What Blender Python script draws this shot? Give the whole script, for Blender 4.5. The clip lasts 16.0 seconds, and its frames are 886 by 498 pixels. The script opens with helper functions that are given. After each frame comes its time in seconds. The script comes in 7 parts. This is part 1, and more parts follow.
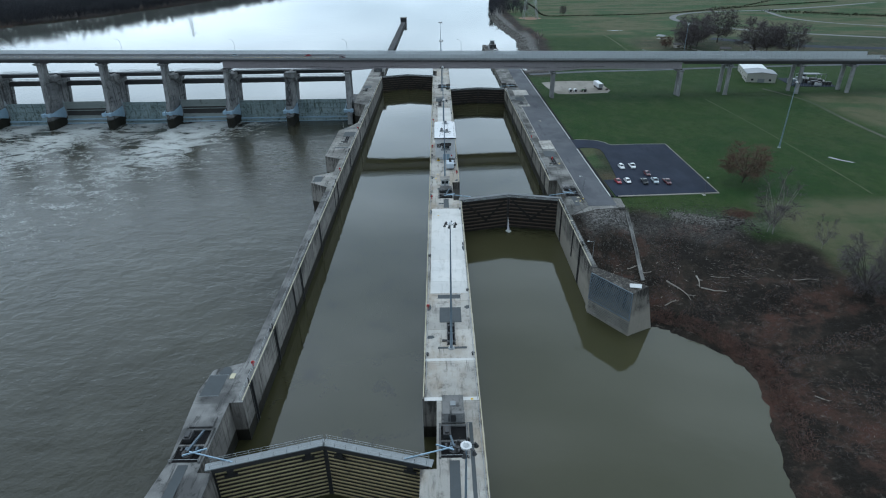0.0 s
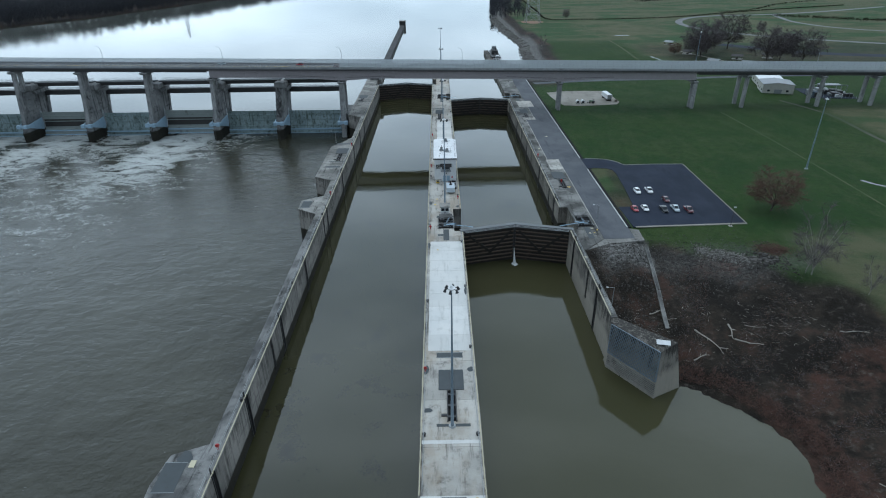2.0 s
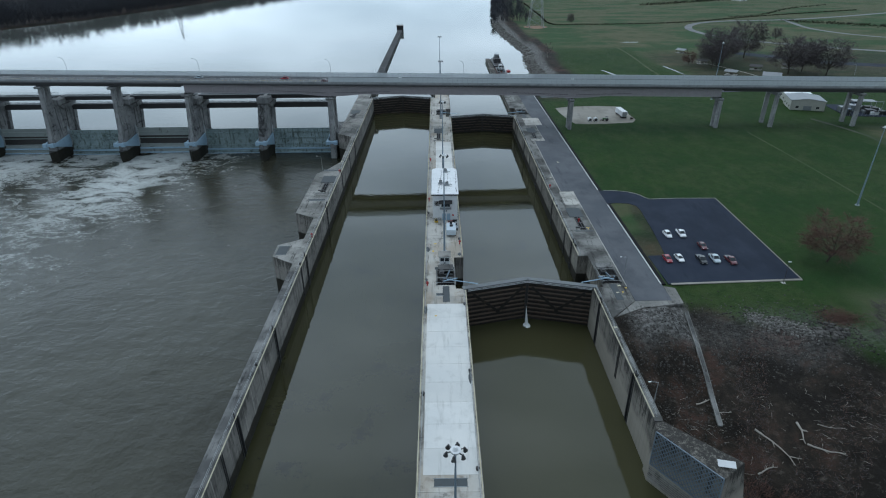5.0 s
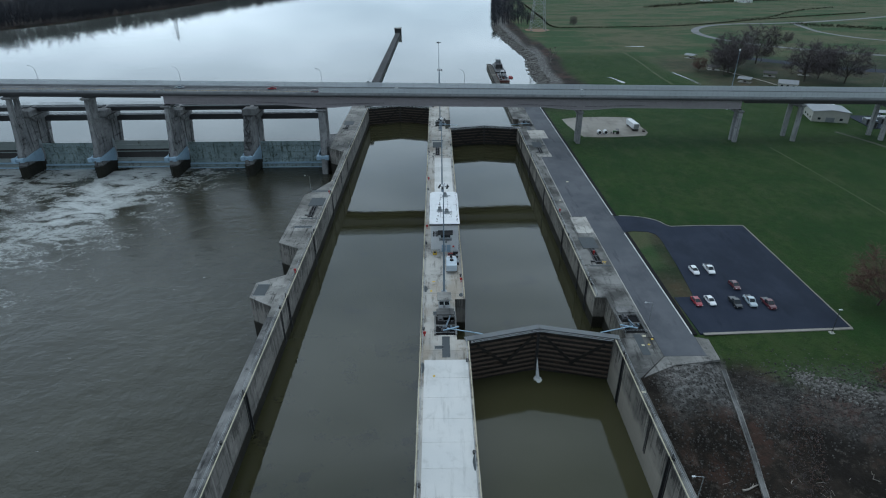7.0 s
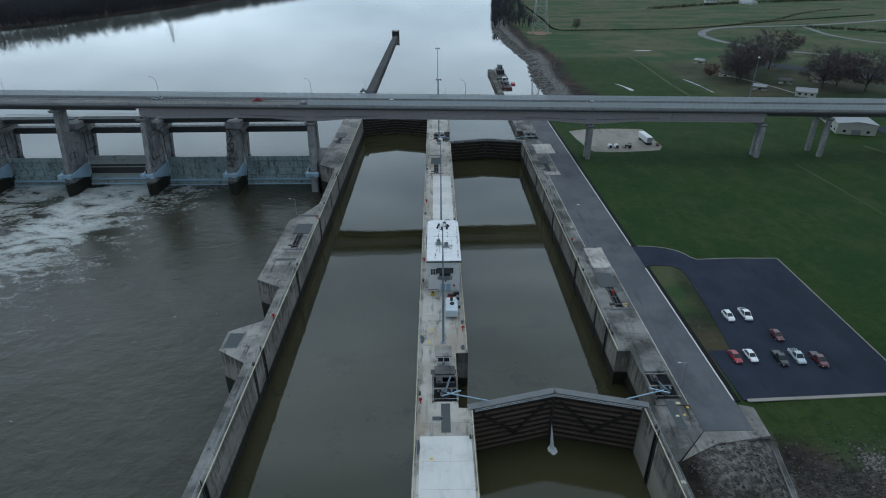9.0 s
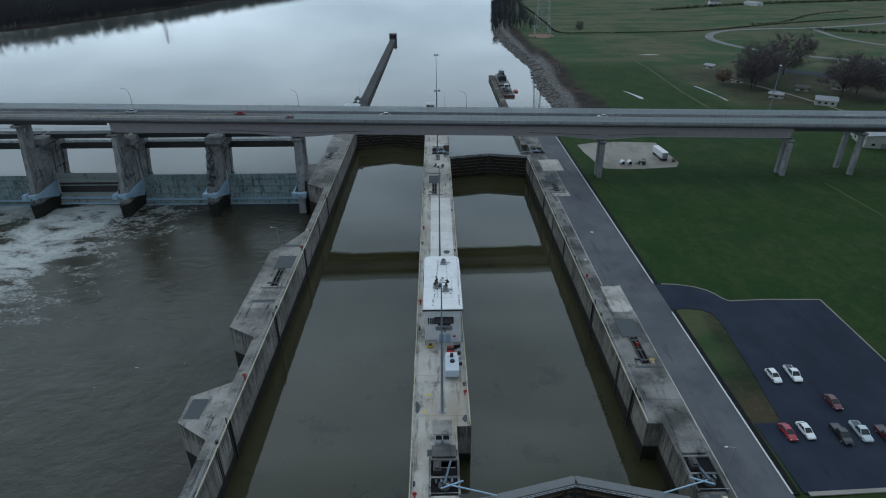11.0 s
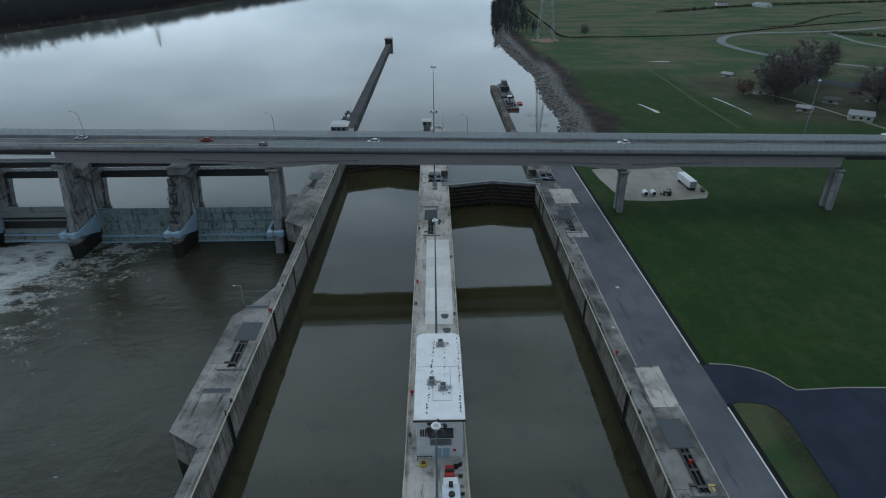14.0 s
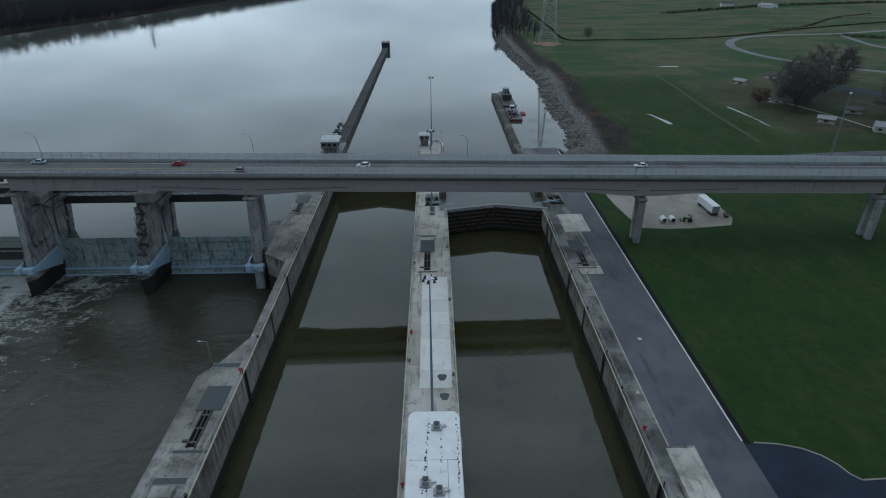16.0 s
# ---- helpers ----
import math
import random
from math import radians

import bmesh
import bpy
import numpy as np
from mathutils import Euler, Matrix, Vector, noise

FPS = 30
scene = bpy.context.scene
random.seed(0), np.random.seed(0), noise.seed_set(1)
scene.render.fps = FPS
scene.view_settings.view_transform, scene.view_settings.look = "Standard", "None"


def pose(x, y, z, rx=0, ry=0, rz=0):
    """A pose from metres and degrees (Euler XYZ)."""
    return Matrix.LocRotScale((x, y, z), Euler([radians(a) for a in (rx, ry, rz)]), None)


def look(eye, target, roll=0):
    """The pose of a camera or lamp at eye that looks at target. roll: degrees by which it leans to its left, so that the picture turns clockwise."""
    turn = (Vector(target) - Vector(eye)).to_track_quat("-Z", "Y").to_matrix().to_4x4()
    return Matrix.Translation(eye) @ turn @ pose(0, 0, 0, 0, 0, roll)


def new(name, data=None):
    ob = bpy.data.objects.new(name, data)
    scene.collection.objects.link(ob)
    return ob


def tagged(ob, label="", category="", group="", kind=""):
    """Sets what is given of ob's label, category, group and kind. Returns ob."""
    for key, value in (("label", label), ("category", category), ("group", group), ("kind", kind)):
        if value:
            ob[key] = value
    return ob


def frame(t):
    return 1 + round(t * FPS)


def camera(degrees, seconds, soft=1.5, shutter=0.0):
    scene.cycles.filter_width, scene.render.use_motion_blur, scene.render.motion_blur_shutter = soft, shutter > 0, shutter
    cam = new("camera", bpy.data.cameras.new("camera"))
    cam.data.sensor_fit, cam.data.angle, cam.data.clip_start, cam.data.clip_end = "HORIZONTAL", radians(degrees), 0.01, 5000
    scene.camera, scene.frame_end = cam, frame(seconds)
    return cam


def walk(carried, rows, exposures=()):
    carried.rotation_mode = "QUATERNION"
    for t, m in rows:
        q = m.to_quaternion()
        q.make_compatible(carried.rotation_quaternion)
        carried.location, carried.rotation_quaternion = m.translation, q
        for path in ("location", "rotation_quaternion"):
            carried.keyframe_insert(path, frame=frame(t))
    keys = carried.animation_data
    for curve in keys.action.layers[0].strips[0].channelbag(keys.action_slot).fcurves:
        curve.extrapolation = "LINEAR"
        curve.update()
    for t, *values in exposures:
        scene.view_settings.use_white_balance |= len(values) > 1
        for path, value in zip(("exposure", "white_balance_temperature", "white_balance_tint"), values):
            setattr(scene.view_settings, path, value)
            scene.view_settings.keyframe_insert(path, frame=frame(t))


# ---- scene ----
cam = camera(76.0, 16.0, soft=1.1)
# seconds, eye x, y, z, yaw, pitch, roll
PATH = [
    (0, -1.346, 1.738, 78.029, -0.118, -27.854, -0.937),
    (1, -1.297, 12.612, 78.737, -0.159, -27.840, -0.825),
    (2, -1.262, 23.533, 79.287, -0.207, -27.824, -0.724),
    (3, -1.233, 34.496, 79.700, -0.259, -27.807, -0.633),
    (4, -1.205, 45.495, 79.996, -0.315, -27.789, -0.554),
    (5, -1.170, 56.527, 80.197, -0.373, -27.772, -0.485),
    (6, -1.122, 67.585, 80.323, -0.433, -27.755, -0.427),
    (7, -1.054, 78.666, 80.394, -0.492, -27.741, -0.380),
    (8, -0.960, 89.764, 80.432, -0.550, -27.728, -0.344),
    (9, -0.833, 100.874, 80.456, -0.605, -27.719, -0.319),
    (10, -0.667, 111.991, 80.489, -0.656, -27.713, -0.304),
    (11, -0.456, 123.110, 80.549, -0.702, -27.712, -0.301),
    (12, -0.191, 134.227, 80.659, -0.742, -27.715, -0.308),
    (13, 0.132, 145.337, 80.839, -0.774, -27.725, -0.326),
    (14, 0.522, 156.434, 81.109, -0.797, -27.740, -0.354),
    (15, 0.983, 167.514, 81.490, -0.809, -27.763, -0.394),
    (16, 1.523, 178.571, 82.003, -0.810, -27.793, -0.445),
]
walk(cam, [(t, pose(x, y, z, 90 + pitch, 0, yaw) @ pose(0, 0, 0, 0, 0, roll)) for t, x, y, z, yaw, pitch, roll in PATH],
     exposures=[(0, 0.16, 5600, 5), (16, -0.58, 5600, 5)])

# ---- world and sun: overcast winter evening ----
SUN_EL, SUN_AZ = 74.0, -10.0
world = bpy.data.worlds.new("world")
scene.world = world
world.use_nodes = True
wn, wl = world.node_tree.nodes, world.node_tree.links
wn.clear()
w_out = wn.new("ShaderNodeOutputWorld")
w_bg = wn.new("ShaderNodeBackground")
w_sky = wn.new("ShaderNodeTexSky")
w_sky.sky_type = "NISHITA"
w_sky.sun_disc = False
w_sky.sun_elevation = radians(SUN_EL)
w_sky.sun_rotation = radians(SUN_AZ)
w_sky.air_density, w_sky.dust_density = 1.0, 3.0
w_co = wn.new("ShaderNodeTexCoord")
w_map = wn.new("ShaderNodeMapping")
w_map.inputs["Scale"].default_value = (1.0, 1.6, 4.5)
w_noise = wn.new("ShaderNodeTexNoise")
w_noise.inputs["Scale"].default_value = 1.7
w_noise.inputs["Detail"].default_value = 6
w_noise.inputs["Roughness"].default_value = 0.5
w_ramp = wn.new("ShaderNodeValToRGB")
w_ramp.color_ramp.elements[0].position = 0.33
w_ramp.color_ramp.elements[0].color = (3.1, 3.55, 3.85, 1)
w_ramp.color_ramp.elements[1].position = 0.70
w_ramp.color_ramp.elements[1].color = (6.7, 7.2, 7.4, 1)
w_sep = wn.new("ShaderNodeSeparateXYZ")
w_el = wn.new("ShaderNodeMapRange")
w_el.interpolation_type = "SMOOTHSTEP"
w_el.inputs["From Min"].default_value, w_el.inputs["From Max"].default_value = -0.05, 1.1
w_el.inputs["To Min"].default_value, w_el.inputs["To Max"].default_value = 2.45, 1.45
w_side = wn.new("ShaderNodeMapRange")
w_side.interpolation_type = "SMOOTHSTEP"
w_side.inputs["From Min"].default_value, w_side.inputs["From Max"].default_value = -1.0, 1.0
w_side.inputs["To Min"].default_value, w_side.inputs["To Max"].default_value = 0.55, 1.25
w_both = wn.new("ShaderNodeMath")
w_both.operation = "MULTIPLY"
w_scale = wn.new("ShaderNodeVectorMath")
w_scale.operation = "SCALE"
w_mix = wn.new("ShaderNodeMix")
w_mix.data_type = "RGBA"
w_mix.inputs["Factor"].default_value = 0.88
wl.new(w_co.outputs["Generated"], w_map.inputs["Vector"])
wl.new(w_map.outputs["Vector"], w_noise.inputs["Vector"])
wl.new(w_noise.outputs["Fac"], w_ramp.inputs["Fac"])
wl.new(w_co.outputs["Generated"], w_sep.inputs["Vector"])
wl.new(w_sep.outputs["Z"], w_el.inputs["Value"])
wl.new(w_ramp.outputs["Color"], w_scale.inputs[0])
wl.new(w_sep.outputs["Y"], w_side.inputs["Value"])
wl.new(w_el.outputs["Result"], w_both.inputs[0])
wl.new(w_side.outputs["Result"], w_both.inputs[1])
wl.new(w_both.outputs["Value"], w_scale.inputs["Scale"])
wl.new(w_sky.outputs["Color"], w_mix.inputs["A"])
wl.new(w_scale.outputs["Vector"], w_mix.inputs["B"])
wl.new(w_mix.outputs["Result"], w_bg.inputs["Color"])
w_bg.inputs["Strength"].default_value = 0.1
wl.new(w_bg.outputs["Background"], w_out.inputs["Surface"])

sun = new("sun", bpy.data.lights.new("sun", "SUN"))
sun.data.energy, sun.data.angle, sun.data.color = 0.6, radians(30), (1.0, 0.96, 0.9)
sun.matrix_world = look((0, 0, 300), (-300 * math.sin(radians(SUN_AZ)), -300 * math.cos(radians(SUN_AZ)), 300 - 300 * math.tan(radians(SUN_EL))))


# ---- materials ----
class Nodes:
    def __init__(self, name):
        self.mat = bpy.data.materials.new(name)
        self.mat.use_nodes = True
        self.tree = self.mat.node_tree
        self.bsdf = self.tree.nodes["Principled BSDF"]
        self.obj = self.add("ShaderNodeTexCoord").outputs["Object"]
        self.pos = self.add("ShaderNodeNewGeometry").outputs["Position"]

    def add(self, kind):
        return self.tree.nodes.new(kind)

    def link(self, a, b):
        self.tree.links.new(a, b)

    def noise(self, scale, detail=4, rough=0.55, stretch=(1, 1, 1), at=None, distort=0.0):
        m = self.add("ShaderNodeMapping")
        m.inputs["Scale"].default_value = stretch
        self.link(at or self.pos, m.inputs["Vector"])
        n = self.add("ShaderNodeTexNoise")
        n.inputs["Scale"].default_value, n.inputs["Detail"].default_value = scale, detail
        n.inputs["Roughness"].default_value, n.inputs["Distortion"].default_value = rough, distort
        self.link(m.outputs["Vector"], n.inputs["Vector"])
        return n.outputs["Fac"]

    def ramp(self, fac, lo, hi, a=0.0, b=1.0):
        r = self.add("ShaderNodeMapRange")
        r.interpolation_type = "SMOOTHSTEP"
        for key, v in (("From Min", lo), ("From Max", hi), ("To Min", a), ("To Max", b)):
            r.inputs[key].default_value = v
        self.link(fac, r.inputs["Value"])
        return r.outputs["Result"]

    def mix(self, fac, a, b):
        m = self.add("ShaderNodeMix")
        m.data_type = "RGBA"
        for key, v in (("A", a), ("B", b)):
            if isinstance(v, tuple):
                m.inputs[key].default_value = (*v, 1)
            else:
                self.link(v, m.inputs[key])
        if isinstance(fac, float):
            m.inputs["Factor"].default_value = fac
        else:
            self.link(fac, m.inputs["Factor"])
        return m.outputs["Result"]

    def math(self, op, a, b):
        m = self.add("ShaderNodeMath")
        m.operation = op
        for i, v in enumerate((a, b)):
            if isinstance(v, (int, float)):
                m.inputs[i].default_value = v
            else:
                self.link(v, m.inputs[i])
        return m.outputs[0]

    def attr(self, name):
        a = self.add("ShaderNodeAttribute")
        a.attribute_name = name
        return a.outputs["Fac"]

    def random(self):
        return self.add("ShaderNodeObjectInfo").outputs["Random"]

    def bump(self, height, strength, distance=0.05):
        b = self.add("ShaderNodeBump")
        b.inputs["Strength"].default_value, b.inputs["Distance"].default_value = strength, distance
        self.link(height, b.inputs["Height"])
        self.link(b.outputs["Normal"], self.bsdf.inputs["Normal"])

    def done(self, color=None, rough=0.8, metal=0.0):
        if isinstance(color, tuple):
            self.bsdf.inputs["Base Color"].default_value = (*color, 1)
        elif color is not None:
            self.link(color, self.bsdf.inputs["Base Color"])
        if isinstance(rough, (int, float)):
            self.bsdf.inputs["Roughness"].default_value = rough
        else:
            self.link(rough, self.bsdf.inputs["Roughness"])
        self.bsdf.inputs["Metallic"].default_value = metal
        if isinstance(rough, (int, float)) and rough >= 0.8:
            self.bsdf.inputs["Specular IOR Level"].default_value = 0.15
        return self.mat


def concrete(name, base, dark, light, streaks=0.6, stain=0.5, tide=None, drips=0.0, edges=None, silt=None, rust=0.0):
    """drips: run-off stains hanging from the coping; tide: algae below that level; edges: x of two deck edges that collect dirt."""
    n = Nodes(name)
    k = n.mix(n.ramp(n.noise(0.13, 5), 0.35, 0.65), base, light)
    k = n.mix(n.math("MULTIPLY", n.ramp(n.noise(0.35, 8, 0.7), 0.52, 0.72), stain), k, dark)
    k = n.mix(n.math("MULTIPLY", n.ramp(n.noise(1.1, 4, 0.6, (1, 1, 0.06)), 0.5, 0.7), streaks), k, dark)
    k = n.mix(n.math("MULTIPLY", n.ramp(n.noise(0.8, 6, 0.7, (1, 0.12, 1)), 0.52, 0.7), stain), k, dark)
    k = n.mix(n.math("MULTIPLY", n.ramp(n.noise(0.09, 6, 0.7), 0.54, 0.7), stain * 0.7), k, dark)
    k = n.mix(n.math("MULTIPLY", n.random(), 0.3), k, dark)
    k = n.mix(n.math("MULTIPLY", n.noise(6.0, 3), 0.3), k, dark)
    sep = n.add("ShaderNodeSeparateXYZ")
    n.link(n.pos, sep.inputs["Vector"])
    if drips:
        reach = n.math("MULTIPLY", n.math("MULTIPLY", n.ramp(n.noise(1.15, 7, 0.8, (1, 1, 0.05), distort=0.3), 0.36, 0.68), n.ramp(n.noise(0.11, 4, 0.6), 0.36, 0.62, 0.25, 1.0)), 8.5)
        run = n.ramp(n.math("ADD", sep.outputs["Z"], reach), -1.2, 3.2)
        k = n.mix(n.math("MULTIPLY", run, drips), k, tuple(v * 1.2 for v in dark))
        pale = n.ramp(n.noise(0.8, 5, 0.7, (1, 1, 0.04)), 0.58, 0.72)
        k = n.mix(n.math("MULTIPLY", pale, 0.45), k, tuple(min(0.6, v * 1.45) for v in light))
    if rust:
        k = n.mix(n.math("MULTIPLY", n.ramp(n.noise(0.075, 6, 0.68, (1, 0.5, 1)), 0.46, 0.64), rust), k, (0.30, 0.245, 0.18))
    if silt is not None:
        # pale dried silt on the lower face
        zs = n.math("ADD", sep.outputs["Z"], n.math("MULTIPLY", n.noise(0.25, 6, 0.7, (1, 1, 0.3)), 5.0))
        k = n.mix(n.ramp(zs, silt, silt + 2.5, 0.75, 0.0), k, (0.33, 0.303, 0.256))
    if edges is not None:
        off = n.math("ABSOLUTE", n.math("SUBTRACT", sep.outputs["X"], sum(edges) / 2), 0.0)
        rim = n.math("ADD", off, n.math("MULTIPLY", n.math("SUBTRACT", n.noise(0.28, 8, 0.72, (1, 0.5, 1)), 0.5), 7.0))
        half = (edges[1] - edges[0]) / 2
        k = n.mix(n.ramp(rim, half - 0.9, half + 0.5, 0.0, 0.85), k, tuple(v * 0.7 for v in dark))
    if tide is not None:
        # algae below the high-water line of the lock
        z = n.math("ADD", sep.outputs["Z"], n.math("MULTIPLY", n.noise(0.5, 5, 0.6), 0.7))
        k = n.mix(n.ramp(z, tide, tide + 0.6, 0.93, 0.0), k, (0.016, 0.015, 0.010))
    n.bump(n.noise(9.0, 5), 0.25, 0.04)
    return n.done(k, 0.88)


def paint(name, color, rough=0.5, metal=0.0, wear=(0.10, 0.075, 0.055), amount=0.35, scale=1.2):
    n = Nodes(name)
    dull = tuple(c * 0.72 for c in color)
    k = n.mix(n.noise(0.6, 4), color, dull)
    k = n.mix(n.math("MULTIPLY", n.ramp(n.noise(scale, 7, 0.7), 0.56, 0.7), amount), k, wear)
    n.bump(n.noise(12.0, 3), 0.1, 0.02)
    return n.done(k, rough, metal)


def glass_dark(name, color=(0.02, 0.025, 0.03)):
    return Nodes(name).done(color, 0.06)


def water(name, deep, shallow, rough, waves, patches=None, foam=False, ior=1.33):
    n = Nodes(name)
    k = n.mix(n.ramp(n.noise(0.02, 4), 0.35, 0.65), deep, shallow)
    if patches:
        k = n.mix(n.math("MULTIPLY", n.ramp(n.noise(0.10, 7, 0.7), 0.54, 0.70), 0.85), k, patches)
    h = n.math("MULTIPLY", n.noise(waves[0], 5, 0.62, (1, waves[2], 1)), 1.0)
    h = n.math("ADD", h, n.math("MULTIPLY", n.noise(waves[0] * 0.25, 4, 0.55, (0.8, waves[2], 1), distort=0.25), 2.7))
    h = n.math("ADD", h, n.math("MULTIPLY", n.noise(waves[0] * 3.0, 3, 0.6, (1, 0.7, 1)), 0.16))
    r = rough
    if foam:
        f = n.attr("foam")
        veins = n.noise(0.15, 10, 0.72, (0.7, 1.0, 1), distort=0.7)
        ridge = n.math("SUBTRACT", 1.0, n.math("MULTIPLY", n.math("ABSOLUTE", n.math("SUBTRACT", n.noise(0.10, 9, 0.66, (0.6, 1.0, 1), distort=0.5), 0.5), 0.0), 5.0))
        fine = n.noise(1.1, 8, 0.78, (0.7, 1.1, 1), distort=0.6)
        edge = n.math("SUBTRACT", 0.775, n.math("MULTIPLY", f, 0.41))
        lo = n.math("ADD", n.math("MULTIPLY", veins, 0.34), n.math("ADD", n.math("MULTIPLY", fine, 0.42), n.math("MULTIPLY", ridge, 0.24)))
        d = n.math("MULTIPLY", n.math("SUBTRACT", lo, edge), 5.0)
        cl = n.add("ShaderNodeClamp")
        n.link(d, cl.inputs["Value"])
        # short flecks of foam carried down the river
        fleck = n.ramp(n.noise(0.42, 6, 0.72, (0.45, 1.6, 1), distort=0.4), 0.70, 0.735)
        m = n.math("MAXIMUM", cl.outputs["Result"], n.math("MULTIPLY", fleck, 0.75))
        k = n.mix(n.math("MULTIPLY", n.ramp(n.noise(0.05, 6, 0.65, (1, 0.8, 1), distort=0.6), 0.4, 0.7), 0.5), k, (0.058, 0.057, 0.042))
        k = n.mix(n.math("MULTIPLY", m, 0.72), k, (0.66, 0.69, 0.68))
        r = n.math("ADD", n.math("MULTIPLY", m, 0.5), rough)
    n.bump(h, waves[1], 0.4)
    n.bsdf.inputs["IOR"].default_value = ior
    return n.done(k, r)


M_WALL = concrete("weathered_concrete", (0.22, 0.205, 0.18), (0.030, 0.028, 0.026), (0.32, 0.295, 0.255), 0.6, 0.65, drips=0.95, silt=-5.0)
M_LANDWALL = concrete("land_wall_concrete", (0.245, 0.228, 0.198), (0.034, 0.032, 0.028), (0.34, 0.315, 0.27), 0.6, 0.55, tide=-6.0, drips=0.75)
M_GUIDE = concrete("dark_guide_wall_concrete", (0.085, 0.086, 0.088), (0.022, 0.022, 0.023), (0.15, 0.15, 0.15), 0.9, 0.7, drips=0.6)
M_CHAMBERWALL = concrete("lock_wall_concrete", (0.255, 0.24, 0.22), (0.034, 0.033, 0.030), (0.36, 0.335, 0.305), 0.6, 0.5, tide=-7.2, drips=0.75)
M_DECK = concrete("pale_concrete", (0.45, 0.435, 0.40), (0.10, 0.096, 0.088), (0.60, 0.575, 0.53), 0.0, 0.8)
M_CENTREDECK = concrete("centre_wall_concrete", (0.45, 0.435, 0.40), (0.085, 0.08, 0.072), (0.60, 0.575, 0.53), 0.0, 0.85, edges=(-5.7, 5.8), rust=0.55)
M_LANDDECK = concrete("dark_mottled_concrete", (0.095, 0.094, 0.089), (0.026, 0.025, 0.023), (0.30, 0.295, 0.28), 0.0, 0.95)
M_NEWDECK = concrete("new_concrete", (0.64, 0.64, 0.625), (0.36, 0.355, 0.335), (0.70, 0.69, 0.665), 0.0, 0.45)
M_MUDDY = concrete("muddy_concrete", (0.105, 0.105, 0.104), (0.024, 0.024, 0.024), (0.29, 0.288, 0.28), 0.0, 0.95)
M_APRON = concrete("dark_concrete", (0.21, 0.205, 0.192), (0.036, 0.034, 0.031), (0.38, 0.37, 0.345), 0.2, 0.9)
M_PIER = concrete("pier_concrete", (0.20, 0.203, 0.205), (0.026, 0.027, 0.029), (0.31, 0.31, 0.305), 0.95, 0.75, tide=-7.4)
M_COL = concrete("column_concrete", (0.27, 0.272, 0.272), (0.07, 0.072, 0.074), (0.37, 0.37, 0.365), 0.7, 0.55)
M_BRIDGEDECK = concrete("bridge_concrete", (0.30, 0.308, 0.315), (0.11, 0.115, 0.12), (0.37, 0.375, 0.38), 0.3)
M_GIRDER = paint("girder_paint", (0.29, 0.265, 0.275), 0.55, 0.0, (0.15, 0.12, 0.11), 0.3, 0.5)
M_STEELD = paint("dark_steel", (0.045, 0.045, 0.047), 0.5, 0.2, (0.09, 0.05, 0.03), 0.4)
M_STEELG = paint("grey_steel", (0.24, 0.26, 0.27), 0.45, 0.3)
M_STEELB = paint("pale_blue_paint", (0.33, 0.46, 0.58), 0.5, 0.0, (0.16, 0.12, 0.09), 0.3)
M_MACH = paint("blue_grey_machinery", (0.10, 0.135, 0.17), 0.45, 0.2, (0.05, 0.055, 0.045), 0.5)
M_GALV = paint("galvanised", (0.36, 0.38, 0.39), 0.4, 0.5)
M_MAST = paint("mast_paint", (0.22, 0.28, 0.34), 0.45, 0.2)
M_GRATE = paint("steel_grating", (0.062, 0.072, 0.078), 0.78, 0.0, (0.05, 0.04, 0.03), 0.4)
# near-black that paints the shade inside pits, slots and ditches
M_SHADE = paint("hollow_shade_black", (0.012, 0.012, 0.013), 0.9)
M_EDGE = paint("worn_yellow_edge", (0.58, 0.53, 0.37), 0.6, 0.0, (0.26, 0.22, 0.16), 0.7, 0.5)
M_WHITE = paint("white_paint", (0.72, 0.73, 0.74), 0.5, 0.0, (0.35, 0.34, 0.32), 0.25)
M_WHITELINE = paint("road_line", (0.62, 0.62, 0.6), 0.7, 0.0, (0.2, 0.2, 0.2), 0.5, 0.7)
M_YELLOW = paint("yellow_paint", (0.62, 0.42, 0.03), 0.5)
M_RED = paint("red_paint", (0.42, 0.03, 0.03), 0.4, 0.0, (0.1, 0.05, 0.04), 0.2)
M_ROOFW = paint("white_roof", (0.78, 0.79, 0.80), 0.55, 0.0, (0.30, 0.30, 0.29), 0.55, 0.35)
M_BLACK = paint("black_rubber", (0.015, 0.015, 0.016), 0.7)
M_TIMBER = paint("weathered_timber", (0.50, 0.42, 0.24), 0.8, 0.0, (0.10, 0.085, 0.06), 0.6, 0.4)
M_GATERIB = paint("rusty_gate_rib", (0.135, 0.098, 0.074), 0.7, 0.1, (0.022, 0.018, 0.016), 0.95, 1.1)
# dark wet gate steel; also paints the slot shade on the raised dam gates
M_GATEDARK = paint("wet_gate_and_slot_shade", (0.022, 0.02, 0.018), 0.55, 0.1, (0.075, 0.05, 0.035), 0.7, 0.35)
M_LATTICE = paint("lattice_steel", (0.19, 0.235, 0.28), 0.5, 0.2, (0.10, 0.09, 0.08), 0.5)
M_GLASS = glass_dark("window_glass")


